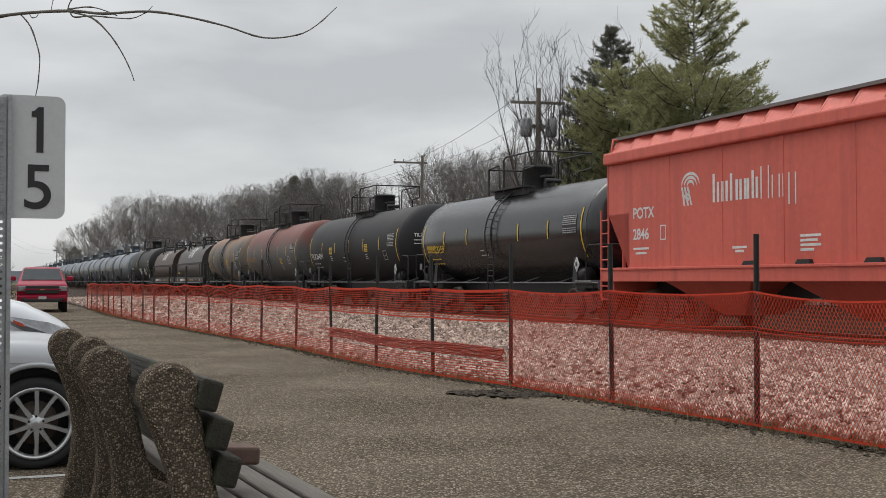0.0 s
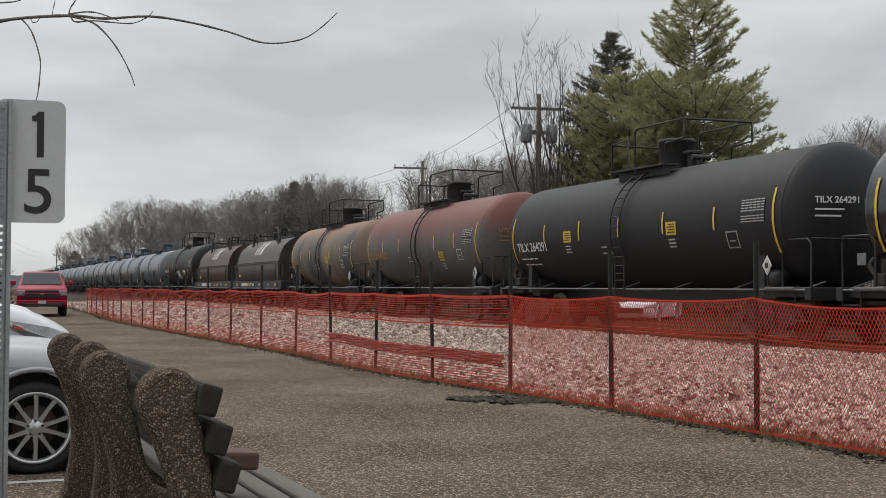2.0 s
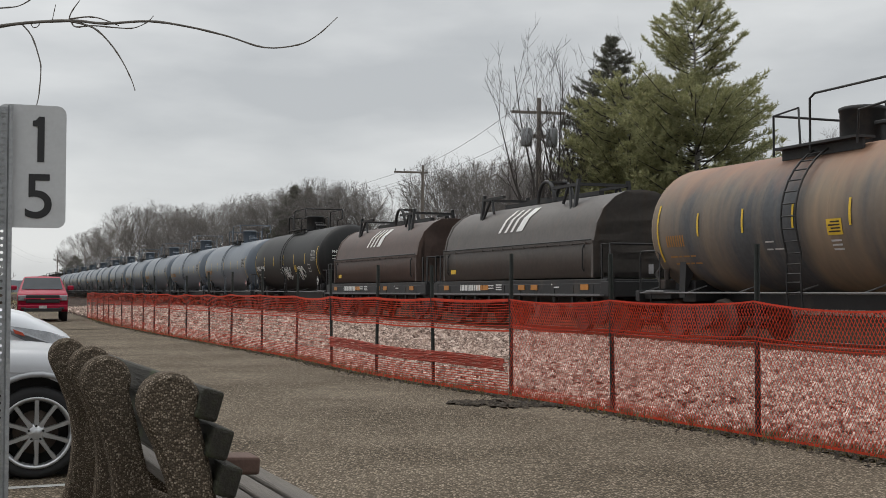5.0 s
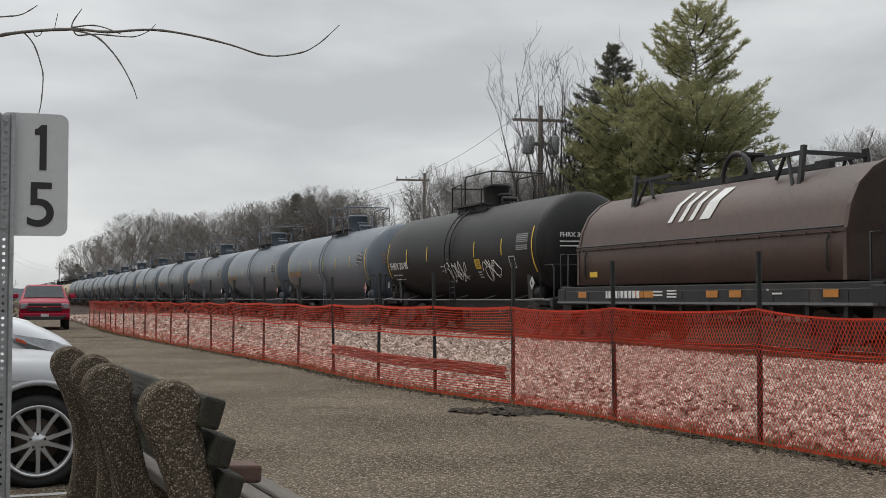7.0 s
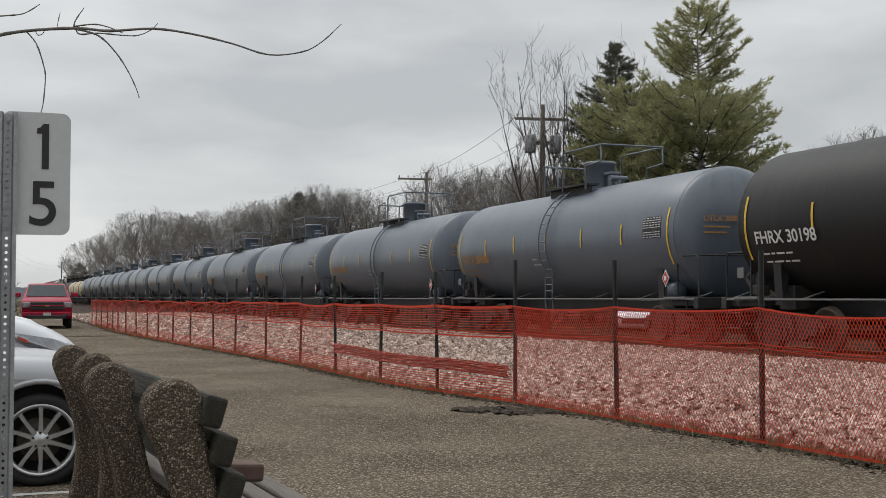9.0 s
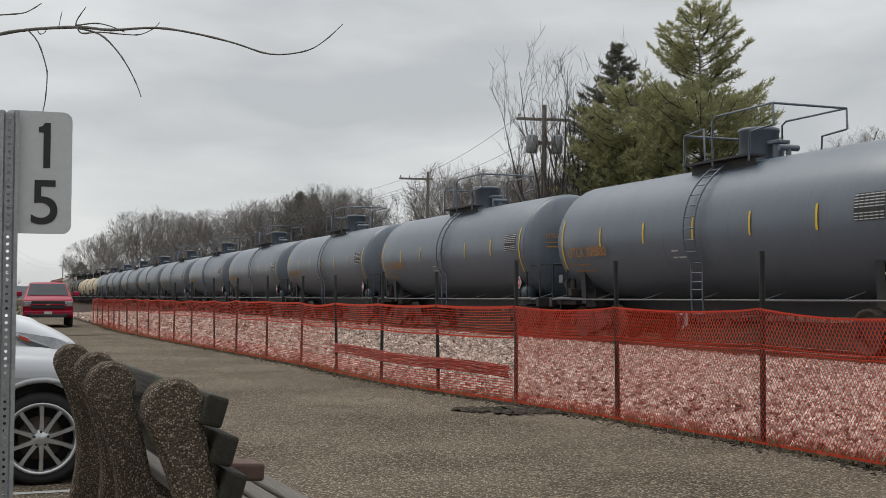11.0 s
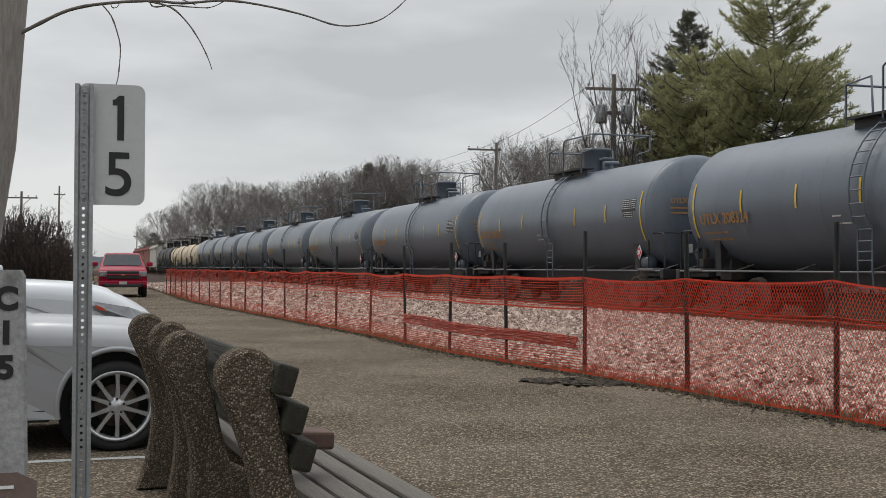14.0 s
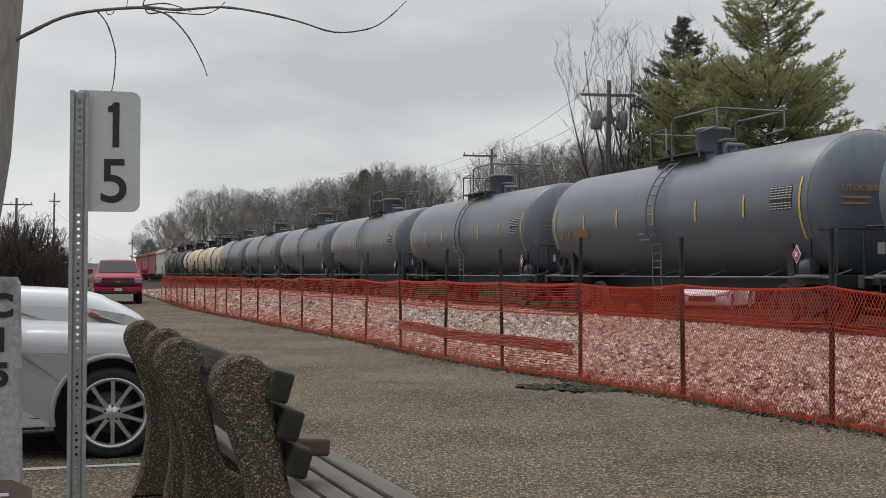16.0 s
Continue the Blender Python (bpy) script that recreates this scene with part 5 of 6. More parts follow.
scrub("scrub_thicket", 3, 1100, lambda r: on(r.uniform(24, 33), r.uniform(14, 190), -0.05), 2.0, "brown leafless thicket behind the railway", 2, 0.022)
scrub("far_thicket", 6, 620, lambda r: on(r.uniform(34, 55), r.uniform(75, 330), -0.05), 5.5, "dense leafless undergrowth below the far trees", 2, 0.06)
def hedge():
    """A rounded mass of twigs that grow outwards from its heart."""
    rnd = random.Random(4)
    f = Form()
    c = Vector((-18.75, 44.0, -0.1))
    for _ in range(2800):
        a, h = rnd.uniform(0, 6.283), rnd.uniform(0.02, 1.0)
        r = math.sqrt(max(0.0, 1 - h * h))
        d = Vector((r * math.cos(a), r * math.sin(a), h))
        p = c + Vector((d.x * 2.6, d.y * 2.4, d.z * 3.4)) * rnd.uniform(0.3, 0.88)
        limb_rows(f, p, (d + Vector((0, 0, 0.4))).normalized(), rnd.uniform(0.45, 0.75), 0.013, 2, rnd, 0.5, 0, 3, 3)
    tagged(part("roadside_shrubs", f, scrub_twigs), "rounded mass of leafless brown shrubs by the lot", "shrubs", kind="stuff")


hedge()

# dark ground behind the train, its colour lowered for the train's shade too
f = Form()
us = list(np.arange(-40, 200, 6.0)) + [260, 330, 420]
cols = [(17.9, 0.03), (19.5, -0.02), (22, -0.04), (26, 0.0), (36, 0.3), (60, 0.2), (90, -0.1)]
f.add([on(v, u, z + 0.07 + 0.06 * noise.noise(Vector((u * 0.2, v * 0.4, 0)))) for u in us for v, z in cols], [(j * 7 + i, j * 7 + i + 1, (j + 1) * 7 + i + 1, (j + 1) * 7 + i) for j in range(len(us) - 1) for i in range(6)], True)
tagged(part("verge", f, soil), "brown winter grass and soil beyond the railway, darkened for shade", "ground", kind="structure")

# wooded ridge on the horizon; distance haze is mixed into its colour
haze_wood = mat("haze_coloured_woods", (0.20, 0.225, 0.25), (0.15, 0.17, 0.19), 1.0, coarse=0.02, fine=0.2, bump=0)
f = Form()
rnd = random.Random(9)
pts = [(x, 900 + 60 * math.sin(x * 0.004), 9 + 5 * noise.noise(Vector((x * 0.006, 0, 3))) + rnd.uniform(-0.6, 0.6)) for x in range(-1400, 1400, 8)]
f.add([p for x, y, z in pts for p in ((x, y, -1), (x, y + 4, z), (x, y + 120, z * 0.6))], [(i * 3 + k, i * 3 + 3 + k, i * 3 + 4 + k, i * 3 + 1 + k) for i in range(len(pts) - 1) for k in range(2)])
tagged(part("backdrop", f, haze_wood), "wooded ridge on the horizon, coloured blue-grey for haze", "ridge", kind="structure")


transformer_grey = mat("grey_transformer_can", (0.30, 0.31, 0.32), rough=0.5, fine=10)


def utility_pole(px, d, py, arm=2.4, cans=0, arm_drop=0.9, turn=0.0, side=0.0):
    h = tall(py, d) - BG_Z
    pole = thing("utility_pole", Matrix.Translation(spot(px, d, BG_Z)) @ pose(0, 0, 0, 0, 0.6, turn), "weathered wooden utility pole with a crossarm" + (" and two grey transformers" if cans else ""), "utility pole", "utility poles")
    part("shaft", Form().tube([(0, 0, -0.1), (0, 0, h * 0.5), (0, 0, h)], [0.17, 0.15, 0.11], 10), pole_wood, pole)
    f = Form().box((side, 0.12, h - arm_drop), (arm, 0.11, 0.14), b=0.01)
    f.tube([(side + arm * 0.3, 0.12, h - arm_drop), (0, 0.12, h - arm_drop - 0.8)], 0.03, 5)
    part("crossarm", f, pole_wood, pole)
    for x in (-0.46, -0.2, 0.2, 0.46):
        part("insulator", Form().lathe([(0.0, 0.2), (0.05, 0.17), (0.06, 0.1), (0.03, 0.06), (0.03, 0.0)], 8, "z", (side + x * arm, 0.12, h - arm_drop + 0.07)), transformer_grey, pole)
    for s in ((-1, 1) if cans else ()):
        x = s * 0.62
        can = part("transformer", Form().lathe([(0.0, 0.92), (0.22, 0.90), (0.29, 0.82), (0.29, 0.05), (0.24, 0.0), (0.0, 0.0)], 14, "z", (x, -0.05, h - 2.4)), transformer_grey, pole)
        part("bushing", Form().tube([(x, -0.05, h - 1.5), (x, -0.05, h - 1.2)], 0.05, 6), transformer_grey, can)
        part("bracket", Form().box((x * 0.5, -0.02, h - 1.9), (0.5, 0.05, 0.2)), pole_wood, pole)
    return pole


utility_pole(950, 58, 155, 2.7, 2, 0.7, 8)
utility_pole(745, 90, 275, 2.6, 0, 0.55, 10, -0.9)
utility_pole(100, 320, 434, 2.4, 0, 1.5)
utility_pole(-115, 110, 362, 3.0, 0, 0.6)
utility_pole(-45, 160, 352, 1.6, 0, 1.2)
cable_black = mat("black_cable", (0.11, 0.11, 0.115), rough=0.6, bump=0)


def cable(a, b, sag):
    pts = [a.lerp(b, t) - Vector((0, 0, sag * 4 * t * (1 - t))) for t in np.linspace(0, 1, 13)]
    ob = part("overhead_cable", Form().tube(pts, 0.011, 4), cable_black)
    tagged(ob, "thin black overhead cable strung between poles", "cable", "overhead cables")


hA, hB = tall(155, 58), tall(275, 90)
for dx, dz in ((-1.2, -0.6), (1.1, -0.6), (0.0, -2.6)):
    cable(spot(950, 58, hA + dz) + Vector((dx, 0, 0)), spot(745, 90, hB - 0.4 + dz * 0.3) + Vector((dx - 0.6, 0, 0)), 0.5)
    cable(spot(745, 90, hB - 0.4 + dz * 0.3) + Vector((dx - 0.6, 0, 0)), spot(130, 330, tall(455, 330)) + Vector((dx, 0, 0)), 1.0)
for dz in (0, -1.2):
    cable(spot(-40, 160, tall(372, 160) + dz), spot(100, 320, tall(440, 320) + dz * 0.8), 2.0)

# a building with a green metal roof behind the line
roof_green = mat("green_metal_roof", (0.05, 0.10, 0.085), rough=0.45, coarse=0.4, fine=5, bump=0)
wall_tan = mat("tan_siding", (0.36, 0.32, 0.26), rough=0.8)
house = thing("building", Matrix.Translation(spot(1640, 50, -0.05)) @ pose(0, 0, 0, 0, 0, TRACK_YAW), "low building with a dark green metal roof", "building")
part("wall", Form().box((0, 0, 2.2), (8, 14, 4.4)), wall_tan, house)
roof = part("roof", Form().prism([(-4.5, 4.3), (0, 7.0), (4.5, 4.3), (4.5, 4.15), (0, 6.8), (-4.5, 4.15)], -7.5, 7.5, "xz"), roof_green, house)
for y in np.arange(-7.2, 7.3, 0.6):
    part("roof_seam", Form().tube([(-4.5, y, 4.33), (0, y, 7.03)], 0.025, 4), roof_green, roof)

# ---- vehicles ----
tyre_rubber = mat("tyre_rubber", (0.018, 0.018, 0.019), rough=0.85, fine=40)
rim_alloy = mat("silver_alloy_rim", (0.55, 0.56, 0.57), rough=0.32, metal=0.85, bump=0, coarse=4, grain=0.1)
trim_black = mat("black_plastic_trim", (0.02, 0.02, 0.021), rough=0.6)
car_glass = mat("dark_car_glass", (0.03, 0.036, 0.042), rough=0.06, bump=0, grain=0.1, spec=0.4)
lamp_glass = mat("headlight_lens", (0.26, 0.27, 0.29), (0.09, 0.095, 0.10), rough=0.1, bump=0, coarse=9, spec=0.8)
amber_lens = mat("amber_lens", (0.5, 0.06, 0.02), rough=0.15, bump=0)
silver_paint = mat("silver_car_paint", (0.33, 0.335, 0.35), (0.31, 0.315, 0.33), rough=0.38, metal=0.35, coat=0.5, bump=0, coarse=1.0, fine=300, grain=0.12)
white_paint = mat("white_car_paint", (0.60, 0.62, 0.65), (0.58, 0.60, 0.63), rough=0.3, coat=0.7, bump=0, coarse=1.0, fine=200, grain=0.05)
red_paint = mat("red_truck_paint", (0.30, 0.003, 0.030), (0.26, 0.003, 0.026), rough=0.5, spec=0.25, coat=0.12, bump=0, grain=0.05)


def curve(points, n=4):
    """Rounds a row of points into a smooth line."""
    out = []
    for i in range(len(points) - 1):
        p0, p1, p2, p3 = (Vector(points[max(0, min(len(points) - 1, i + k))]) for k in (-1, 0, 1, 2))
        for k in range(n):
            u = k / n
            out.append(tuple(0.5 * (2 * p1 + (p2 - p0) * u + (2 * p0 - 5 * p1 + 4 * p2 - p3) * u * u + (3 * p1 - p0 - 3 * p2 + p3) * u ** 3)))
    return out + [tuple(points[-1])]


def car_body(profile, width, nose=0.16, tumble=0.16, belt=0.95, tail=0.08, soft=0.15, floor=0):
    """A closed side outline drawn across the car's width, rounded in plan and over its shoulders, leaning in above the belt; the first points, as many as floor says, are its underside."""
    xs = [x for x, _ in profile]
    x0, x1 = min(xs), max(xs)
    mid = (x0 + x1) / 2
    rings = []
    half = [0.0, 0.35, 0.6, 0.76, 0.84, 0.89, 0.93, 0.96, 0.98, 0.993, 1.0]
    for s in [-v for v in reversed(half[1:])] + half:
        u = max(0.0, (abs(s) * width / 2 - (width / 2 - soft)) / soft)
        drop = soft * (1 - math.sqrt(max(0.0, 1 - u * u)))
        ring = []
        for i, (x, z) in enumerate(profile):
            k = (x - mid) / (x1 - mid)
            lean = 1 - tumble * max(0.0, z - belt) / 0.5
            y = s * width / 2 * lean * (1 - (nose * 0.25 if k > 0 else tail * 0.25) * abs(k) ** 4)
            xx = x - (nose if k > 0 else -tail) * (abs(s) ** 3) * abs(k) ** 6 * 1.6
            share = max(0.0, min(1.0, (z - belt + 0.42) / 0.25)) * (i >= floor)
            ring.append((xx, y, z - drop * share + 0.025 * (1 - s * s) * (z > belt - 0.1)))
        rings.append(ring)
    return Form().loft(rings, True, True, True)


def arch(cx, cz, r, n=10, z_low=0.25):
    """Points of a wheel opening from its back foot to its front one."""
    a0 = math.asin(max(-1, (z_low - cz) / r))
    return [(cx + r * math.cos(a), cz + r * math.sin(a)) for a in np.linspace(math.pi - a0, a0, n)]


def road_wheel(parent, x, y, r, width=0.21, spokes=10, rim=rim_alloy, rim_r=0.245, side=-1):
    w = part("wheel", Form().lathe([(rim_r, -width * 0.42), (r * 0.88, -width / 2), (r * 0.97, -width * 0.40), (r, -width * 0.25), (r, width * 0.25), (r * 0.97, width * 0.40), (r * 0.88, width / 2), (rim_r, width * 0.42)], 40, "y"), tyre_rubber, parent, "black rubber tyre", Matrix.Translation((x, y, r)))
    f = Form()
    s = side * width / 2
    f.lathe([(rim_r - 0.03, s * 0.55), (rim_r - 0.018, s * 0.9), (rim_r + 0.002, s * 1.0), (rim_r + 0.004, s * 0.8), (rim_r - 0.005, s * 0.1)], 40, "y")
    f.lathe([(0.0, s * 0.92), (0.03, s * 0.92), (0.035, s * 0.88), (0.062, s * 0.90), (0.066, s * 0.4)], 24, "y")
    for k in range(spokes):
        pair = (k // 2) * 4 * math.pi / spokes + (0.17 if k % 2 else -0.17) * (10 / spokes) * 1.5
        a0 = pair
        a1 = pair + (0.05 if k % 2 else -0.05)
        rings = []
        for rr, aa, hw in ((0.05, a0, 0.016), (0.15, (a0 + a1) / 2, 0.012), (rim_r - 0.012, a1, 0.015)):
            c = Vector((rr * math.cos(aa), 0, rr * math.sin(aa)))
            t = Vector((-math.sin(aa), 0, math.cos(aa))) * hw
            rings.append([c - t + Vector((0, s * 0.90, 0)), c + t + Vector((0, s * 0.90, 0)), c + t * 1.2 + Vector((0, s * 0.5, 0)), c - t * 1.2 + Vector((0, s * 0.5, 0))])
        f.loft(rings, True, True, False)
    part("rim", f, rim, w, "silver many-spoked alloy rim")
    part("brake_disc", Form().lathe([(0.0, s * 0.2), (rim_r * 0.62, s * 0.2), (rim_r * 0.62, s * 0.1)], 24, "y"), wheel_steel, w)
    for k in range(5):
        a = 2 * math.pi * k / 5 + 0.3
        part("wheel_nut", Form().tube([(0.05 * math.cos(a), s * 0.86, 0.05 * math.sin(a)), (0.05 * math.cos(a), s * 0.95, 0.05 * math.sin(a))], 0.009, 6), trim_black, w)
    return w


def passenger_car(name, m, paint, label, wheel_r=0.325, base=2.75, length=4.75, hood_z=0.93, roof_z=1.48, width=1.82, rim_r=0.245):
    car = thing(name, m, label, "car", "parked cars")
    fx, rx = base / 2, -base / 2
    nose, tail = fx + 0.86, fx + 0.86 - length
    ar = wheel_r + 0.075
    lower = [(tail + 0.05, 0.42), (tail + 0.12, 0.27)] + arch(rx, wheel_r, ar, 10, 0.24) + arch(fx, wheel_r, ar, 10, 0.24) + [(nose - 0.14, 0.22), (nose - 0.03, 0.32), (nose, 0.52)]
    upper = [(nose - 0.02, hood_z - 0.34), (nose - 0.10, hood_z - 0.22), (nose - 0.34, hood_z - 0.08), (nose - 0.62, hood_z + 0.005), (fx, hood_z + 0.04), (fx - 0.45, hood_z + 0.065), (fx - 0.66, hood_z + 0.09), (fx - 1.05, hood_z + 0.32), (fx - 1.45, roof_z - 0.04), (fx - 2.0, roof_z), (rx + 0.35, roof_z - 0.06), (rx - 0.3, hood_z + 0.22), (tail + 0.25, hood_z + 0.08), (tail + 0.06, hood_z - 0.02), (tail, 0.7)]
    part("body", car_body(lower + curve(upper), width, belt=hood_z + 0.05, floor=len(lower)), paint, car)
    for s in (-1, 1):
        for cx in (fx, rx):
            lip = [(cx + (ar + 0.012) * math.cos(a), s * (width / 2 - 0.012), wheel_r + (ar + 0.012) * math.sin(a)) for a in np.linspace(-0.2, math.pi + 0.2, 22)]
            part("arch_lip", Form().tube(lip, 0.022, 6), paint, car)
    for s in (-1, 1):
        y = s * (width / 2 - 0.115)
        win = [(fx - 0.75, hood_z + 0.10), (fx - 1.12, hood_z + 0.32), (fx - 1.5, roof_z - 0.10), (fx - 2.0, roof_z - 0.07), (rx + 0.35, roof_z - 0.12), (rx - 0.1, hood_z + 0.16)]
        part("side_window", Form().add([(x, s * (width / 2 * (1 - 0.16 * max(0, z - hood_z - 0.05) / 0.5) + 0.006), z) for x, z in win], [tuple(range(6))]), car_glass, car)
        part("door_mirror", Form().box((fx - 0.72, s * (width / 2 + 0.10), hood_z + 0.16), (0.12, 0.2, 0.14), b=0.04), paint, car)
        hz = hood_z - 0.93
        k = width / 2
        hl = part("headlight", Form().loft([[(nose - 0.06, s * (k - 0.40), 0.56 + hz), (nose - 0.02, s * (k - 0.40), 0.62 + hz), (nose - 0.12, s * (k - 0.40), 0.69 + hz)], [(nose - 0.27, s * (k - 0.03), 0.55 + hz), (nose - 0.27, s * (k + 0.012), 0.64 + hz), (nose - 0.31, s * (k - 0.03), 0.755 + hz)], [(nose - 0.64, s * (k + 0.008), 0.735 + hz), (nose - 0.65, s * (k + 0.012), 0.775 + hz), (nose - 0.66, s * (k - 0.015), 0.815 + hz)]], True, True, False), lamp_glass, car, "clear swept-back headlight")
        part("indicator", Form().loft([[(nose - 0.52, s * (k + 0.016), 0.715 + hz), (nose - 0.54, s * (k + 0.016), 0.75 + hz)], [(nose - 0.61, s * (k + 0.016), 0.745 + hz), (nose - 0.63, s * (k + 0.016), 0.785 + hz)]], False, False, False), amber_lens, hl)
        part("sill", Form().box((0, s * (width / 2 - 0.04), 0.27), (base - 2 * ar - 0.1, 0.06, 0.10), b=0.02), trim_black, car)
        f = Form()
        f.tube([(fx - 0.62, s * (width / 2 + 0.002), 0.36), (fx - 0.66, s * (width / 2 + 0.003), 0.6), (fx - 0.66, s * (width / 2 + 0.002), hood_z - 0.06)], 0.005, 4)
        part("door_gap", f, trim_black, car)
        for cx in (fx, rx):
            part("wheel_well", Form().lathe([(ar + 0.01, -0.02), (ar + 0.01, 0.30)] if s < 0 else [(ar + 0.01, 0.02), (ar + 0.01, -0.30)], 24, "y", (cx, s * (width / 2 - 0.04), wheel_r)).lathe([(0.0, 0.18 * -s), (ar + 0.01, 0.18 * -s)], 24, "y", (cx, s * (width / 2 - 0.04), wheel_r)), trim_black, car)
            road_wheel(car, cx, s * (width / 2 - 0.115), wheel_r, side=s, rim_r=rim_r)
    part("windscreen", Form().quad((fx - 0.66, -width / 2 + 0.16, hood_z + 0.10), (fx - 0.66, width / 2 - 0.16, hood_z + 0.10), (fx - 1.46, width / 2 - 0.30, roof_z - 0.015), (fx - 1.46, -width / 2 + 0.30, roof_z - 0.015)), car_glass, car)
    part("grille", Form().box((nose - 0.03, 0, 0.50), (0.06, 1.0, 0.2), b=0.02), trim_black, car)
    part("hood_seam", Form().tube([(fx - 0.5, -width / 2 + 0.06, hood_z + 0.0), (fx + 0.2, -width / 2 + 0.07, hood_z - 0.04), (nose - 0.42, -width / 2 + 0.2, hood_z - 0.10)], 0.006, 4), trim_black, car)
    return car


def heading(p, direction):
    return Matrix.Translation(p) @ pose(0, 0, 0, 0, 0, math.degrees(math.atan2(direction.y, direction.x)))


# nearer silver car: its front wheel stands at a known spot, nose towards the railway
side_in = Vector((-N.y, N.x, 0)) * 0.80
front_wheel = Vector((-2.84, 8.3, 0))
silver = passenger_car("parked_car", heading(front_wheel + side_in - N * 1.375, N), silver_paint, "silver car parked nose towards the fence", 0.318, hood_z=0.84)
white = passenger_car("parked_car", heading(Vector((-4.48, 11.77, 0)) - N * 1.43, N), white_paint, "white car parked beyond the silver one", 0.36, hood_z=1.09, roof_z=1.72, width=1.87)
far_white = passenger_car("parked_car", heading(spot(1142, 46, -0.06), Vector((-0.45, -1, 0)).normalized()), white_paint, "white car parked beyond the railway", 0.32)


def pickup(m):
    car = thing("pickup_truck", m, "red pickup truck facing along the lot", "pickup truck", "parked cars")
    w, r = 2.03, 0.40
    fx, rx = 1.85, -1.85
    lower = [(-2.9, 0.6), (-2.85, 0.5)] + arch(rx, r, 0.5, 10, 0.42) + arch(fx, r, 0.5, 10, 0.42) + [(2.75, 0.42), (2.88, 0.5)]
    upper = [(2.9, 0.95), (2.86, 1.12), (2.7, 1.20), (1.5, 1.27), (1.15, 1.30), (0.45, 1.82), (0.1, 1.90), (-1.0, 1.90), (-1.25, 1.82), (-1.35, 1.34), (-2.9, 1.34)]
    part("body", car_body(lower + upper, w, 0.06, 0.19, 1.3, 0.02, 0.12, len(lower)), red_paint, car)
    part("windscreen", Form().quad((1.14, -0.84, 1.37), (1.14, 0.84, 1.37), (0.52, 0.72, 1.85), (0.52, -0.72, 1.85)), car_glass, car)
    part("grille", Form().box((2.9, 0, 0.95), (0.08, 1.34, 0.34), b=0.03), trim_black, car)
    part("grille_bar", Form().box((2.94, 0, 0.96), (0.04, 1.5, 0.05), b=0.015), red_paint, car)
    part("badge", Form().box((2.965, 0, 0.95), (0.02, 0.16, 0.05), b=0.008), orange_mark, car)
    part("bumper", Form().box((2.92, 0, 0.60), (0.18, 1.95, 0.22), b=0.05), red_paint, car)
    part("lower_grille", Form().box((2.99, 0, 0.50), (0.10, 1.5, 0.15), b=0.03), trim_black, car)
    part("plate", Form().box((3.03, 0, 0.60), (0.01, 0.31, 0.15)), panel_white, car)
    for s in (-1, 1):
        part("headlight", Form().box((2.87, s * 0.80, 0.99), (0.1, 0.36, 0.22), b=0.03), lamp_glass, car)
        part("fog_lamp", Form().box((2.98, s * 0.75, 0.56), (0.08, 0.2, 0.1), b=0.02), trim_black, car)
        part("side_window", Form().add([(x, s * (w / 2 * (1 - 0.13 * max(0, z - 1.3) / 0.5) + 0.006), z) for x, z in ((0.85, 1.38), (0.42, 1.76), (-1.1, 1.78), (-1.2, 1.38))], [(0, 1, 2, 3)]), car_glass, car)
        part("door_mirror", Form().box((0.85, s * 1.17, 1.42), (0.14, 0.26, 0.2), b=0.05), red_paint, car)
        for x in (fx, rx):
            part("wheel_well", Form().lathe([(0.0, -s * 0.2), (0.5, -s * 0.2), (0.5, 0)], 20, "y", (x, s * 0.99, r)), trim_black, car)
            road_wheel(car, x, s * 0.88, r, 0.26, 6, rim_alloy, 0.26, s)
    return car


truck_dir = (Vector((0, 0, 0)) - Vector((-16.6, 50, 0))).normalized()
pickup(heading(Vector((-17.65, 52.2, 0)), (truck_dir + Vector((0.02, 0, 0))).normalized()))

# ---- what stands nearest: bench, sign, marker post, tree ----
aggregate = pebbled("exposed_aggregate_concrete", [(0.05, 0.039, 0.029), (0.11, 0.087, 0.064), (0.19, 0.152, 0.114), (0.40, 0.335, 0.265)], (0.052, 0.041, 0.031), 135.0, 0.9, 0.8, 0.15, 0.008)
# weathered woods; back slats are coloured as shaded, seat slats as lit
slat_wood = mat("shaded_mossy_weathered_slat", (0.028, 0.025, 0.018), (0.014, 0.012, 0.009), rough=0.9, fine=14, stretch=(6, 0.4, 6), bump=0.5, stain=(0.038, 0.052, 0.016), stain_amt=(0.5, 0.7), stain_scale=5)
seat_wood = mat("lit_weathered_seat_slat", (0.13, 0.115, 0.10), (0.08, 0.07, 0.06), rough=0.85, fine=16, stretch=(8, 0.35, 8), bump=0.35, grain=0.5)
red_wood = mat("old_red_brown_board", (0.11, 0.065, 0.05), rough=0.85, fine=14, stretch=(6, 0.5, 6))


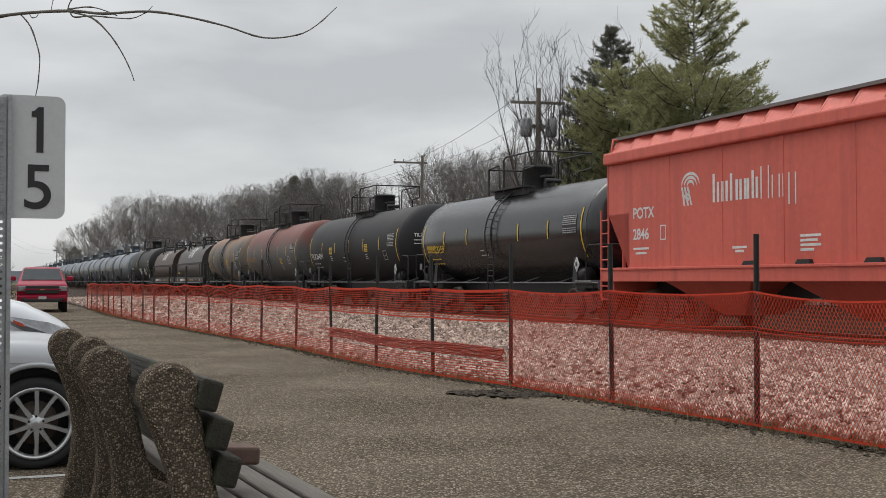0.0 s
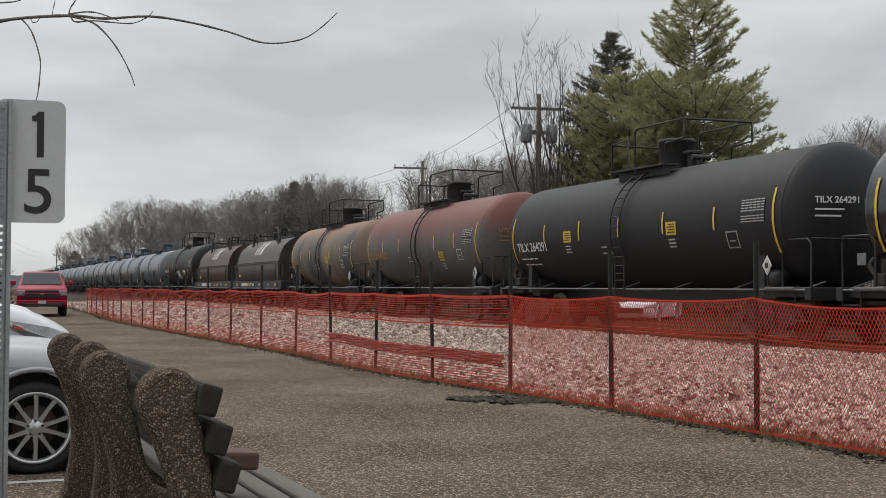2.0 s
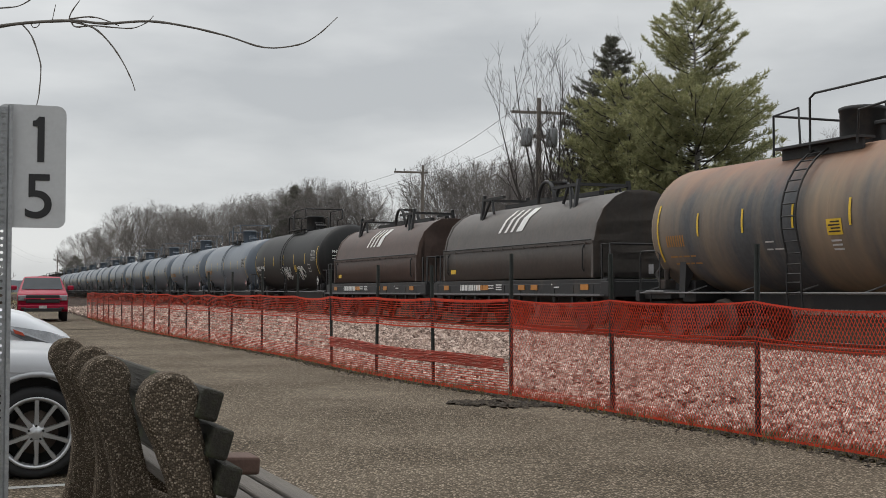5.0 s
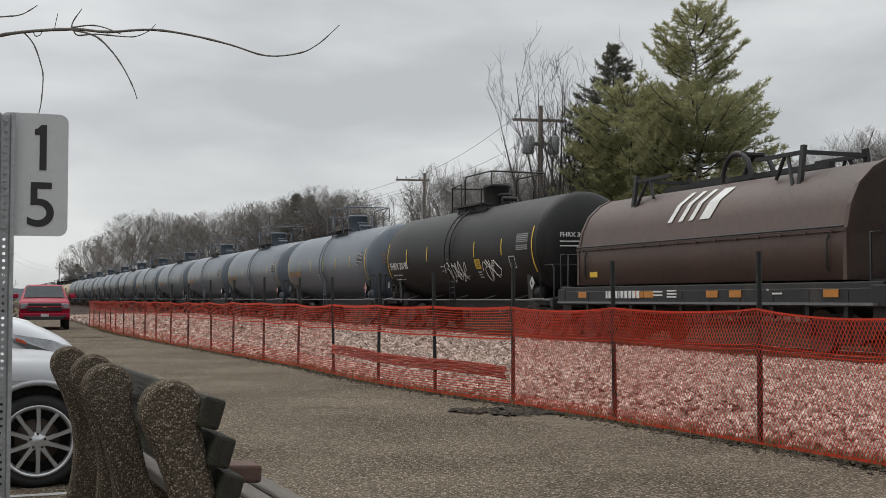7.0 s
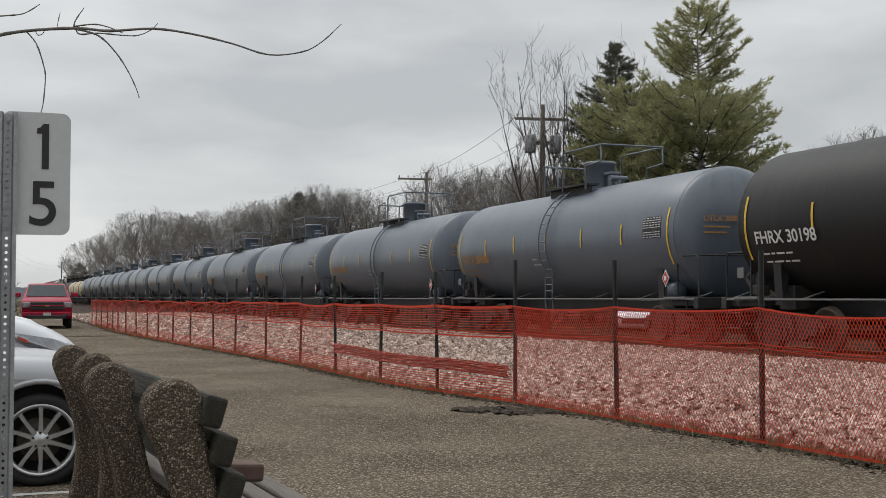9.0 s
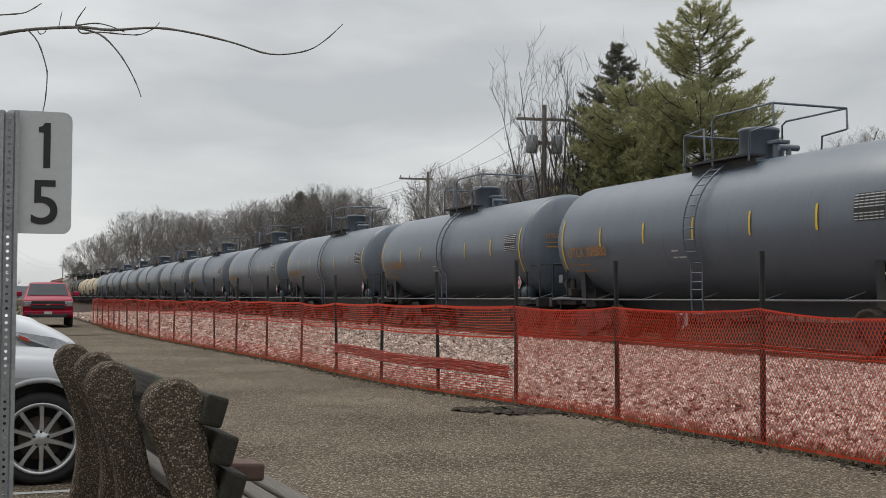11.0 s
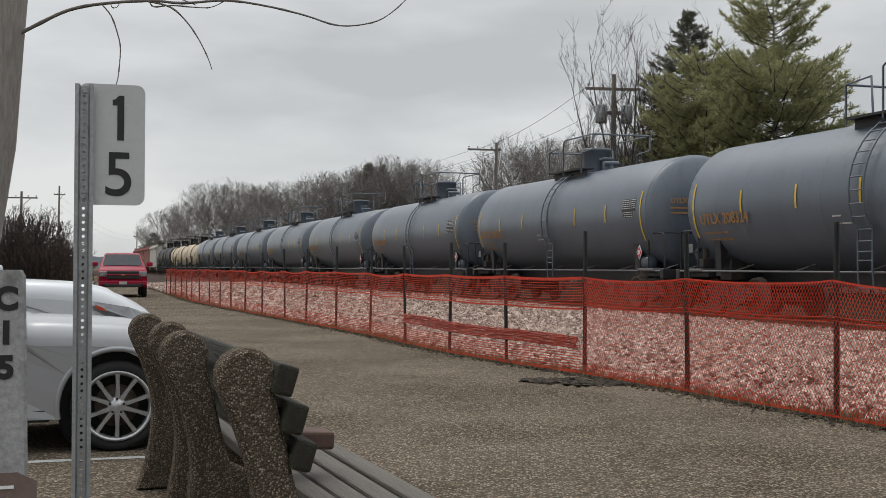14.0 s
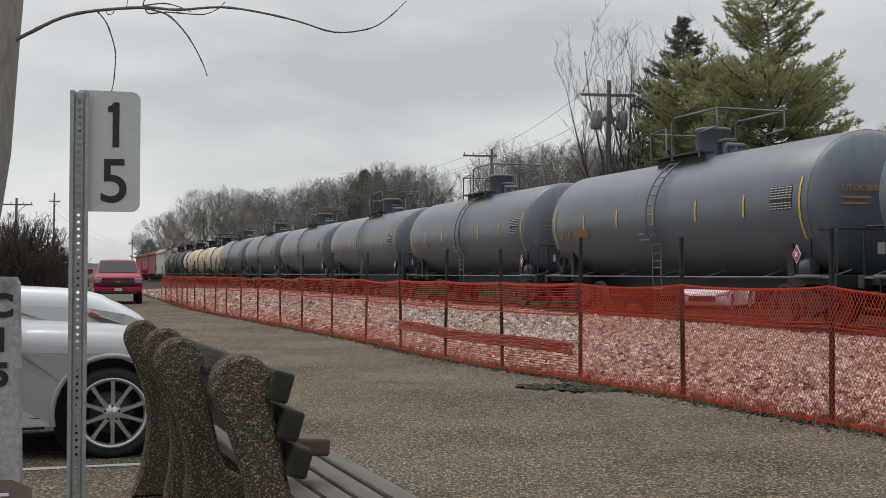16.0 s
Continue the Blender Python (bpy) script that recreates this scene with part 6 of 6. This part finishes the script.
def bench():
    yaw = 23.6
    e = Vector((-math.sin(radians(yaw)), math.cos(radians(yaw)), 0))
    b = thing("park_bench", Matrix.Translation((-0.93, 4.02, 0)) @ pose(0, 0, 0, 0, 0, yaw), "weathered wooden bench on pebbled concrete supports", "bench")
    # side outline: rounded head, back curving forward to the seat, spread foot
    head = [(0.105 * math.cos(a), 0.925 + 0.105 * math.sin(a)) for a in np.linspace(radians(-25), radians(205), 14)]
    prof = head + [(-0.078, 0.84), (-0.045, 0.77), (-0.008, 0.67), (0.022, 0.56), (0.034, 0.44), (0.022, 0.30), (-0.004, 0.16), (-0.055, 0.0), (0.24, 0.0), (0.30, 0.0), (0.58, 0.0), (0.56, 0.12), (0.60, 0.26), (0.66, 0.34), (0.66, 0.40), (0.30, 0.41), (0.20, 0.46), (0.165, 0.58), (0.135, 0.72), (0.11, 0.82)]
    for k, (shift, along) in enumerate(((0.0, 0.0), (-0.055, 1.12), (0.0, 2.05), (0.0, 3.10))):
        f = Form()
        rings = []
        for y, inset in ((-0.062, 0.018), (-0.045, 0.003), (0.045, 0.003), (0.062, 0.018)):
            ring = []
            n = len(prof)
            for i, (x, z) in enumerate(prof):
                t = Vector((prof[(i + 1) % n][0] - prof[i - 1][0], 0, prof[(i + 1) % n][1] - prof[i - 1][1])).normalized()
                nrm = Vector((t.z, 0, -t.x))
                ring.append((x - nrm.x * inset, y, max(z - nrm.z * inset, 0)))
            rings.append(ring)
        f.loft(rings, True, True, False)
        part("support", f, aggregate, b, "pebbled concrete bench support", Matrix.Translation((shift, along, 0)))
    rnd = random.Random(3)

    def slat(name, x, z, w, h, tilt, y0, y1, material, label=""):
        m = Matrix.Translation((x, (y0 + y1) / 2, z)) @ pose(0, 0, 0, rnd.uniform(-0.2, 0.2), tilt, rnd.uniform(-0.3, 0.3))
        part(name, Form().box((0, 0, 0), (w, y1 - y0, h), b=0.012), material, b, label, m)

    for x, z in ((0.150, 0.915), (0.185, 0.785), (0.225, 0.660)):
        slat("back_slat", x - 0.028, z, 0.075, 0.105, 16, -0.10, 3.2, slat_wood, "mossy back slat darkened for its shaded side")
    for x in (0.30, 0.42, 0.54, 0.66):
        slat("seat_slat", x, 0.445, 0.095, 0.055, 0, -0.02, 3.25, seat_wood, "grey weathered seat slat in a lit tone")
    slat("arm_board", 0.285, 0.625, 0.34, 0.07, 3, 0.5, 0.66, red_wood, "old red-brown cross board")


bench()

# white face, greyed in its colour for standing against the light
sign_white = mat("backlit_white_sign_face", (0.50, 0.51, 0.52), (0.46, 0.47, 0.48), rough=0.5, bump=0, coarse=6, fine=60, grain=0.1, stain=(0.40, 0.40, 0.39), stain_amt=(0.55, 0.9), stain_scale=4)
sign_black = mat("black_sign_figure", (0.014, 0.014, 0.016), rough=0.5, bump=0)
galvanised = mat("galvanised_steel", (0.36, 0.37, 0.38), (0.25, 0.26, 0.27), rough=0.5, metal=0.6, coarse=12, fine=80, bump=0.03)


def bearing(px, py, d, yaw=3.56, hor=475):
    """A place seen at a later moment, when the camera had turned left by yaw."""
    a = math.atan((px - 784) / 2100) - radians(yaw)
    r = d / math.cos(math.atan((px - 784) / 2100))
    return Vector((r * math.sin(a), r * math.cos(a), 1.3 + d * (hor - py) / 2100))


def number_sign():
    d = 4.3
    c = bearing(147, 475, d)
    away = Vector((c.x, c.y, 0)).normalized()
    turn = math.degrees(math.atan2(-away.x, away.y))
    s = thing("number_sign", Matrix.Translation((c.x, c.y, 0)) @ pose(0, 0, 0, 0, 0, turn), "white number sign on a perforated galvanised post", "sign")
    k = d / 2100
    top = 1.3 + (475 - 152) * k
    # punched channel: a flat web with holes and two flanges
    f = Form()
    pitch, w = 0.0254, 0.028
    z = 0.0
    n = 8
    while z < top - pitch:
        zc = z + pitch / 2
        hole = [(0.0055 * math.cos(2 * math.pi * (i + 0.5) / n), 0, zc + 0.0055 * math.sin(2 * math.pi * (i + 0.5) / n)) for i in range(n)]
        q, h = w / 2, pitch / 2
        out = [(q, 0, zc + h * 0.4), (q * 0.4, 0, zc + h), (-q * 0.4, 0, zc + h), (-q, 0, zc + h * 0.4), (-q, 0, zc - h * 0.4), (-q * 0.4, 0, zc - h), (q * 0.4, 0, zc - h), (q, 0, zc - h * 0.4)]
        f.add(hole + out, [(i, (i + 1) % n, n + (i + 1) % n, n + i) for i in range(n)])
        for a, b2, e in ((0, 1, (q, 0, zc + h)), (2, 3, (-q, 0, zc + h)), (4, 5, (-q, 0, zc - h)), (6, 7, (q, 0, zc - h))):
            f.add([out[a], e, out[b2]], [(0, 1, 2)])
        z += pitch
    for sx in (-1, 1):
        f.prism([(sx * w / 2, 0), (sx * 0.020, -0.022), (sx * 0.033, -0.022), (sx * 0.033, -0.019), (sx * 0.022, -0.019), (sx * (w / 2 + 0.003), 0.002)], 0, top, "xy")
    part("post", f, galvanised, s, "perforated galvanised channel post")
    x0, x1, z0, z1 = (137 - 147) * k, (252 - 147) * k, 1.3 + (475 - 365) * k, 1.3 + (475 - 149) * k
    rc = 0.032
    poly = []
    for cx, cz, a0 in ((x1 - rc, z1 - rc, 0), (x0 + rc, z1 - rc, 90), (x0 + rc, z0 + rc, 180), (x1 - rc, z0 + rc, 270)):
        poly += [(cx + rc * math.cos(radians(a0 + t)), cz + rc * math.sin(radians(a0 + t))) for t in range(0, 91, 15)]
    plate = part("plate", Form().prism(poly, 0.006, 0.009, "xz"), sign_white, s, "white sign plate with rounded corners, greyed for backlight")
    one = [(0.013, 0.0), (0.013, 0.164), (-0.006, 0.164), (-0.018, 0.150), (-0.028, 0.148), (-0.028, 0.128), (-0.011, 0.128), (-0.011, 0.0)]
    q = Matrix.Translation(((209 - 147) * k, 0.0045, 1.3 + (475 - 249) * k))
    part("digit", Form().prism(one, -0.0006, 0.0006, "xz"), sign_black, plate, "black figure 1", q)
    cu = bpy.data.curves.new("digit", "FONT")
    cu.body, cu.size, cu.extrude, cu.align_x, cu.offset = "5", 0.228, 0.0006, "CENTER", 0.0015
    tmp = bpy.data.objects.new("tmp", cu)
    scene.collection.objects.link(tmp)
    me = bpy.data.meshes.new_from_object(tmp.evaluated_get(bpy.context.evaluated_depsgraph_get()))
    bpy.data.objects.remove(tmp)
    me.materials.clear()
    me.materials.append(sign_black)
    part("digit", me, None, plate, "black figure 5", Matrix.Translation(((207 - 147) * k, 0.0045, 1.3 + (475 - 347) * k)) @ pose(0, 0, 0, 90, 0, 0))
    for zz in (z1 - 0.03, z0 + 0.03):
        part("bolt", Form().tube([(0, 0.004, zz), (0, -0.006, zz)], 0.008, 8), galvanised, s)


number_sign()

post_concrete = mat("weathered_white_concrete", (0.42, 0.42, 0.42), (0.27, 0.27, 0.28), rough=0.9, coarse=5, fine=40, bump=0.4, grain=0.4, stain=(0.16, 0.155, 0.15), stain_amt=(0.52, 0.75), stain_scale=7)
plaque_brown = mat("brown_plaque", (0.10, 0.06, 0.045), rough=0.6, coarse=8)


def marker_post():
    d = 4.7
    edge = bearing(48, 475, d)
    away = Vector((edge.x, edge.y, 0)).normalized()
    right = Vector((away.y, -away.x, 0))
    c = edge - right * 0.12
    turn = math.degrees(math.atan2(-away.x, away.y))
    s = thing("marker_post", Matrix.Translation((c.x, c.y, 0)) @ pose(0, 0, 0, 0, 0, turn), "weathered concrete marker post with black painted figures", "marker post")
    f = Form()
    f.loft([[(x * w, y * 0.10 + 0.1, z) for x, y in ((-1, -0.86), (-0.9, -1), (0.9, -1), (1, -0.86), (1, 0.86), (0.9, 1), (-0.9, 1), (-1, 0.86))] for w, z in ((0.135, 0.0), (0.132, 0.4), (0.122, 1.0), (0.116, 1.26), (0.104, 1.285))], True, True, False)
    part("shaft", f, post_concrete, s)
    k = d / 2100
    for ch, py in (("C", 550), ("1", 610), ("5", 671)):
        lettering("figure", ch, 0.122, sign_black, s, Matrix.Translation((0.045, -0.0015 if ch == "C" else -0.0018, 1.3 + (475 - py) * k)) @ pose(0, 0, 0, 90, 0, 0), 0.003, "CENTER", "black painted figure", 0.006)


marker_post()


def plaque():
    p = bearing(14, 866, 4.3)
    s = thing("plaque", Matrix.Translation((p.x - 0.10, p.y, 0)) @ pose(0, 0, 0, 0, 0, 22), "low brown plaque on a stub post", "plaque")
    part("stub", Form().box((0, 0.05, 0.22), (0.09, 0.09, 0.44), b=0.01), red_wood, s)
    face = part("face", Form().prism([(-0.2, -0.08), (0.2, -0.08), (0.2, 0.04), (0.13, 0.075), (-0.13, 0.075), (-0.2, 0.04)], -0.015, 0.015, "xz"), plaque_brown, s, "", Matrix.Translation((0, 0, 0.47)) @ pose(0, 0, 0, -25, 0, 0))
    f = Form()
    for i, (a, b) in enumerate(((-0.14, 0.12), (-0.10, 0.10))):
        f.box((0.5 * (a + b), -0.017, 0.02 - 0.045 * i), (b - a, 0.004, 0.012))
    part("text_bars", f, panel_white, face)


plaque()


def near_tree():
    t = thing("street_tree", Matrix.Identity(4), "grey-barked leafless tree with drooping bare twigs", "tree")
    d = 5.6
    left = lambda px, py: Vector((d * (px - 784) / 2100, d, 1.3 + d * (498 - py) / 2100))
    foot = left(-212, 498)
    f = Form()
    f.tube([(foot.x - 0.13, d, -0.05), (foot.x - 0.12, d, 0.35), (foot.x - 0.04, d, 1.3), (foot.x + 0.0, d, 1.62), (foot.x + 0.055, d, 1.9), (foot.x + 0.10, d, 2.4), (foot.x + 0.15, d, 2.9), (foot.x + 0.2, d, 4.2)], [0.24, 0.19, 0.165, 0.175, 0.165, 0.155, 0.145, 0.11], 16)
    part("trunk", f, bark, t)

    def twig(points, r0, r1, name="twig"):
        pts = []
        n = len(points)
        ctl = [left(*p) for p in points]
        for i in range(n - 1):
            p0, p1, p2, p3 = ctl[max(0, i - 1)], ctl[i], ctl[i + 1], ctl[min(n - 1, i + 2)]
            for k in range(4):
                u = k / 4
                pts.append(0.5 * ((2 * p1) + (p2 - p0) * u + (2 * p0 - 5 * p1 + 4 * p2 - p3) * u * u + (3 * p1 - p0 - 3 * p2 + p3) * u ** 3))
        pts.append(ctl[-1])
        m = len(pts)
        rs = [r0 + (r1 - r0) * k / (m - 1) + (0.0012 if k % 5 == 0 else 0) for k in range(m)]
        part(name, Form().tube(pts, rs, 6), near_twig, t)

    twig([(-120, 75), (-92, 61), (-33, 34), (30, 22), (120, 17), (180, 22), (260, 18), (330, 28), (400, 45), (465, 65), (525, 60), (560, 42), (595, 10)], 0.0095, 0.0018, "branch")
    twig([(30, 21), (50, 45), (64, 85), (67, 108), (64, 150), (60, 172), (63, 190)], 0.004, 0.0018)
    twig([(118, 18), (160, 30), (190, 58), (212, 90), (228, 122), (235, 142)], 0.005, 0.002)
    twig([(120, 18), (128, 28), (160, 26), (205, 30), (232, 30), (255, 20), (267, 8)], 0.004, 0.0016)
    twig([(118, 14), (150, 10), (175, 14), (205, 26)], 0.004, 0.002)
    twig([(116, 16), (120, 2), (135, -20)], 0.004, 0.002)
    twig([(-40, -4), (0, -6), (28, -10), (55, -26)], 0.004, 0.002)
    twig([(48, 21), (52, 29), (60, 28), (64, 22)], 0.0025, 0.0015)
    twig([(86, 18), (89, 2), (92, -12)], 0.002, 0.0015)


near_tree()


def parking_line():
    a = Vector((-5.9, 6.65, 0))
    f = Form()
    rnd = random.Random(8)
    m = 40
    for k in range(m):
        if rnd.random() < 0.06:
            continue
        p, q = a + N * (4.6 * k / m), a + N * (4.6 * (k + 1) / m)
        w0 = E * (0.05 + rnd.uniform(-0.008, 0.004))
        f.quad(p - w0 + Vector((0, 0, 0.004)), q - w0 + Vector((0, 0, 0.004)), q + w0 + Vector((0, 0, 0.004)), p + w0 + Vector((0, 0, 0.004)))
    tagged(part("parking_line", f, mat("worn_line_paint", (0.5, 0.5, 0.48), (0.3, 0.29, 0.26), rough=0.8, coarse=12, fine=60, grain=0.6)), "worn white parking stall line on the lot", "road marking", kind="structure")


parking_line()
clod = varied("dark_dirt_clods", [(0.018, 0.014, 0.011), (0.042, 0.033, 0.025), (0.085, 0.068, 0.05)], 0.95)


def debris():
    """A low streak of dark earth and leaves, and litter along the lot's edge."""
    rs = random.Random(12)

    def lump(f, c, s):
        q = Euler((rs.uniform(-0.4, 0.4), rs.uniform(-0.4, 0.4), rs.uniform(0, 6))).to_matrix()
        pts = [Vector((x * s * rs.uniform(0.7, 1.5), y * s * rs.uniform(0.6, 1.1), z * s * 0.45)) for x, y, z in ((1, 0, 0), (-1, 0, 0), (0, 1, 0), (0, -1, 0), (0, 0, 1), (0, 0, -0.3))]
        f.add([q @ p + c for p in pts], [(0, 2, 4), (2, 1, 4), (1, 3, 4), (3, 0, 4), (2, 0, 5), (1, 2, 5), (3, 1, 5), (0, 3, 5)])

    f = Form()
    for _ in range(520):
        t = rs.random()
        c = Vector((0.10 + 1.15 * t, 13.75 - 0.28 * t, 0.012)) + Vector((rs.gauss(0, 0.03), rs.gauss(0, 0.13) * (0.4 + math.sin(t * 3.1)), 0))
        lump(f, c, rs.uniform(0.016, 0.062))
    tagged(part("dirt_streak", f, clod), "streak of dark earth clods and leaves on the lot", "debris", kind="stuff")
    f = Form()
    for _ in range(5200):
        d = 5 + 45 * rs.random() ** 1.6
        p = fence_at(d) + Vector((-0.16 + rs.gauss(0, 0.12), rs.gauss(0, 0.05), 0.004))
        lump(f, p, rs.uniform(0.008, 0.028))
    tagged(part("edge_litter", f, clod), "soil and grit along the ragged edge of the lot", "debris", kind="stuff")
    g = Form()
    for _ in range(9000):
        d = 5 + 50 * rs.random() ** 1.5
        p = fence_at(d) + Vector((0.02 + rs.gauss(0, 0.14), 0, -0.02))
        h = rs.uniform(0.04, 0.16)
        a = Vector((rs.gauss(0, 0.4), rs.gauss(0, 0.4), 1)).normalized() * h
        s = Vector((rs.gauss(0, 1), rs.gauss(0, 1), 0)).normalized() * 0.006
        g.add([p - s, p + s, p + a], [(0, 1, 2)])
    tagged(part("dead_grass", g, varied("straw_grass", [(0.16, 0.12, 0.06), (0.26, 0.2, 0.11), (0.10, 0.10, 0.04)], 0.9)), "thin straw-coloured dead grass at the fence's foot", "grass", kind="stuff")


debris()


def motions():
    """The train rolls towards the camera at an even speed, and its wheels turn."""
    times = (0, 4, 8, 12, 16)
    for car, along in CARS:
        walk(car, [(t, trackpose(LINE, along - SPEED * t, RAIL_Z)) for t in times])
    per_frame = math.degrees(SPEED / WHEEL_R / FPS)
    wheels = [o for car, _ in CARS for o in car.children_recursive if o.name.startswith("wheelset")]
    first = {}
    for w in wheels:
        front = w.location.y > 0
        if front not in first:
            at = w.location.copy()
            walk(w, [(k / FPS, Matrix.Translation(at) @ pose(0, 0, 0, per_frame * k, 0, 0)) for k in range(int(16 * FPS) + 1)])
            first[front] = w.animation_data
        else:
            # every other axle turns alike
            w.rotation_mode = "QUATERNION"
            keys = w.animation_data_create()
            keys.action = first[front].action
            keys.action_slot = first[front].action_slot


motions()
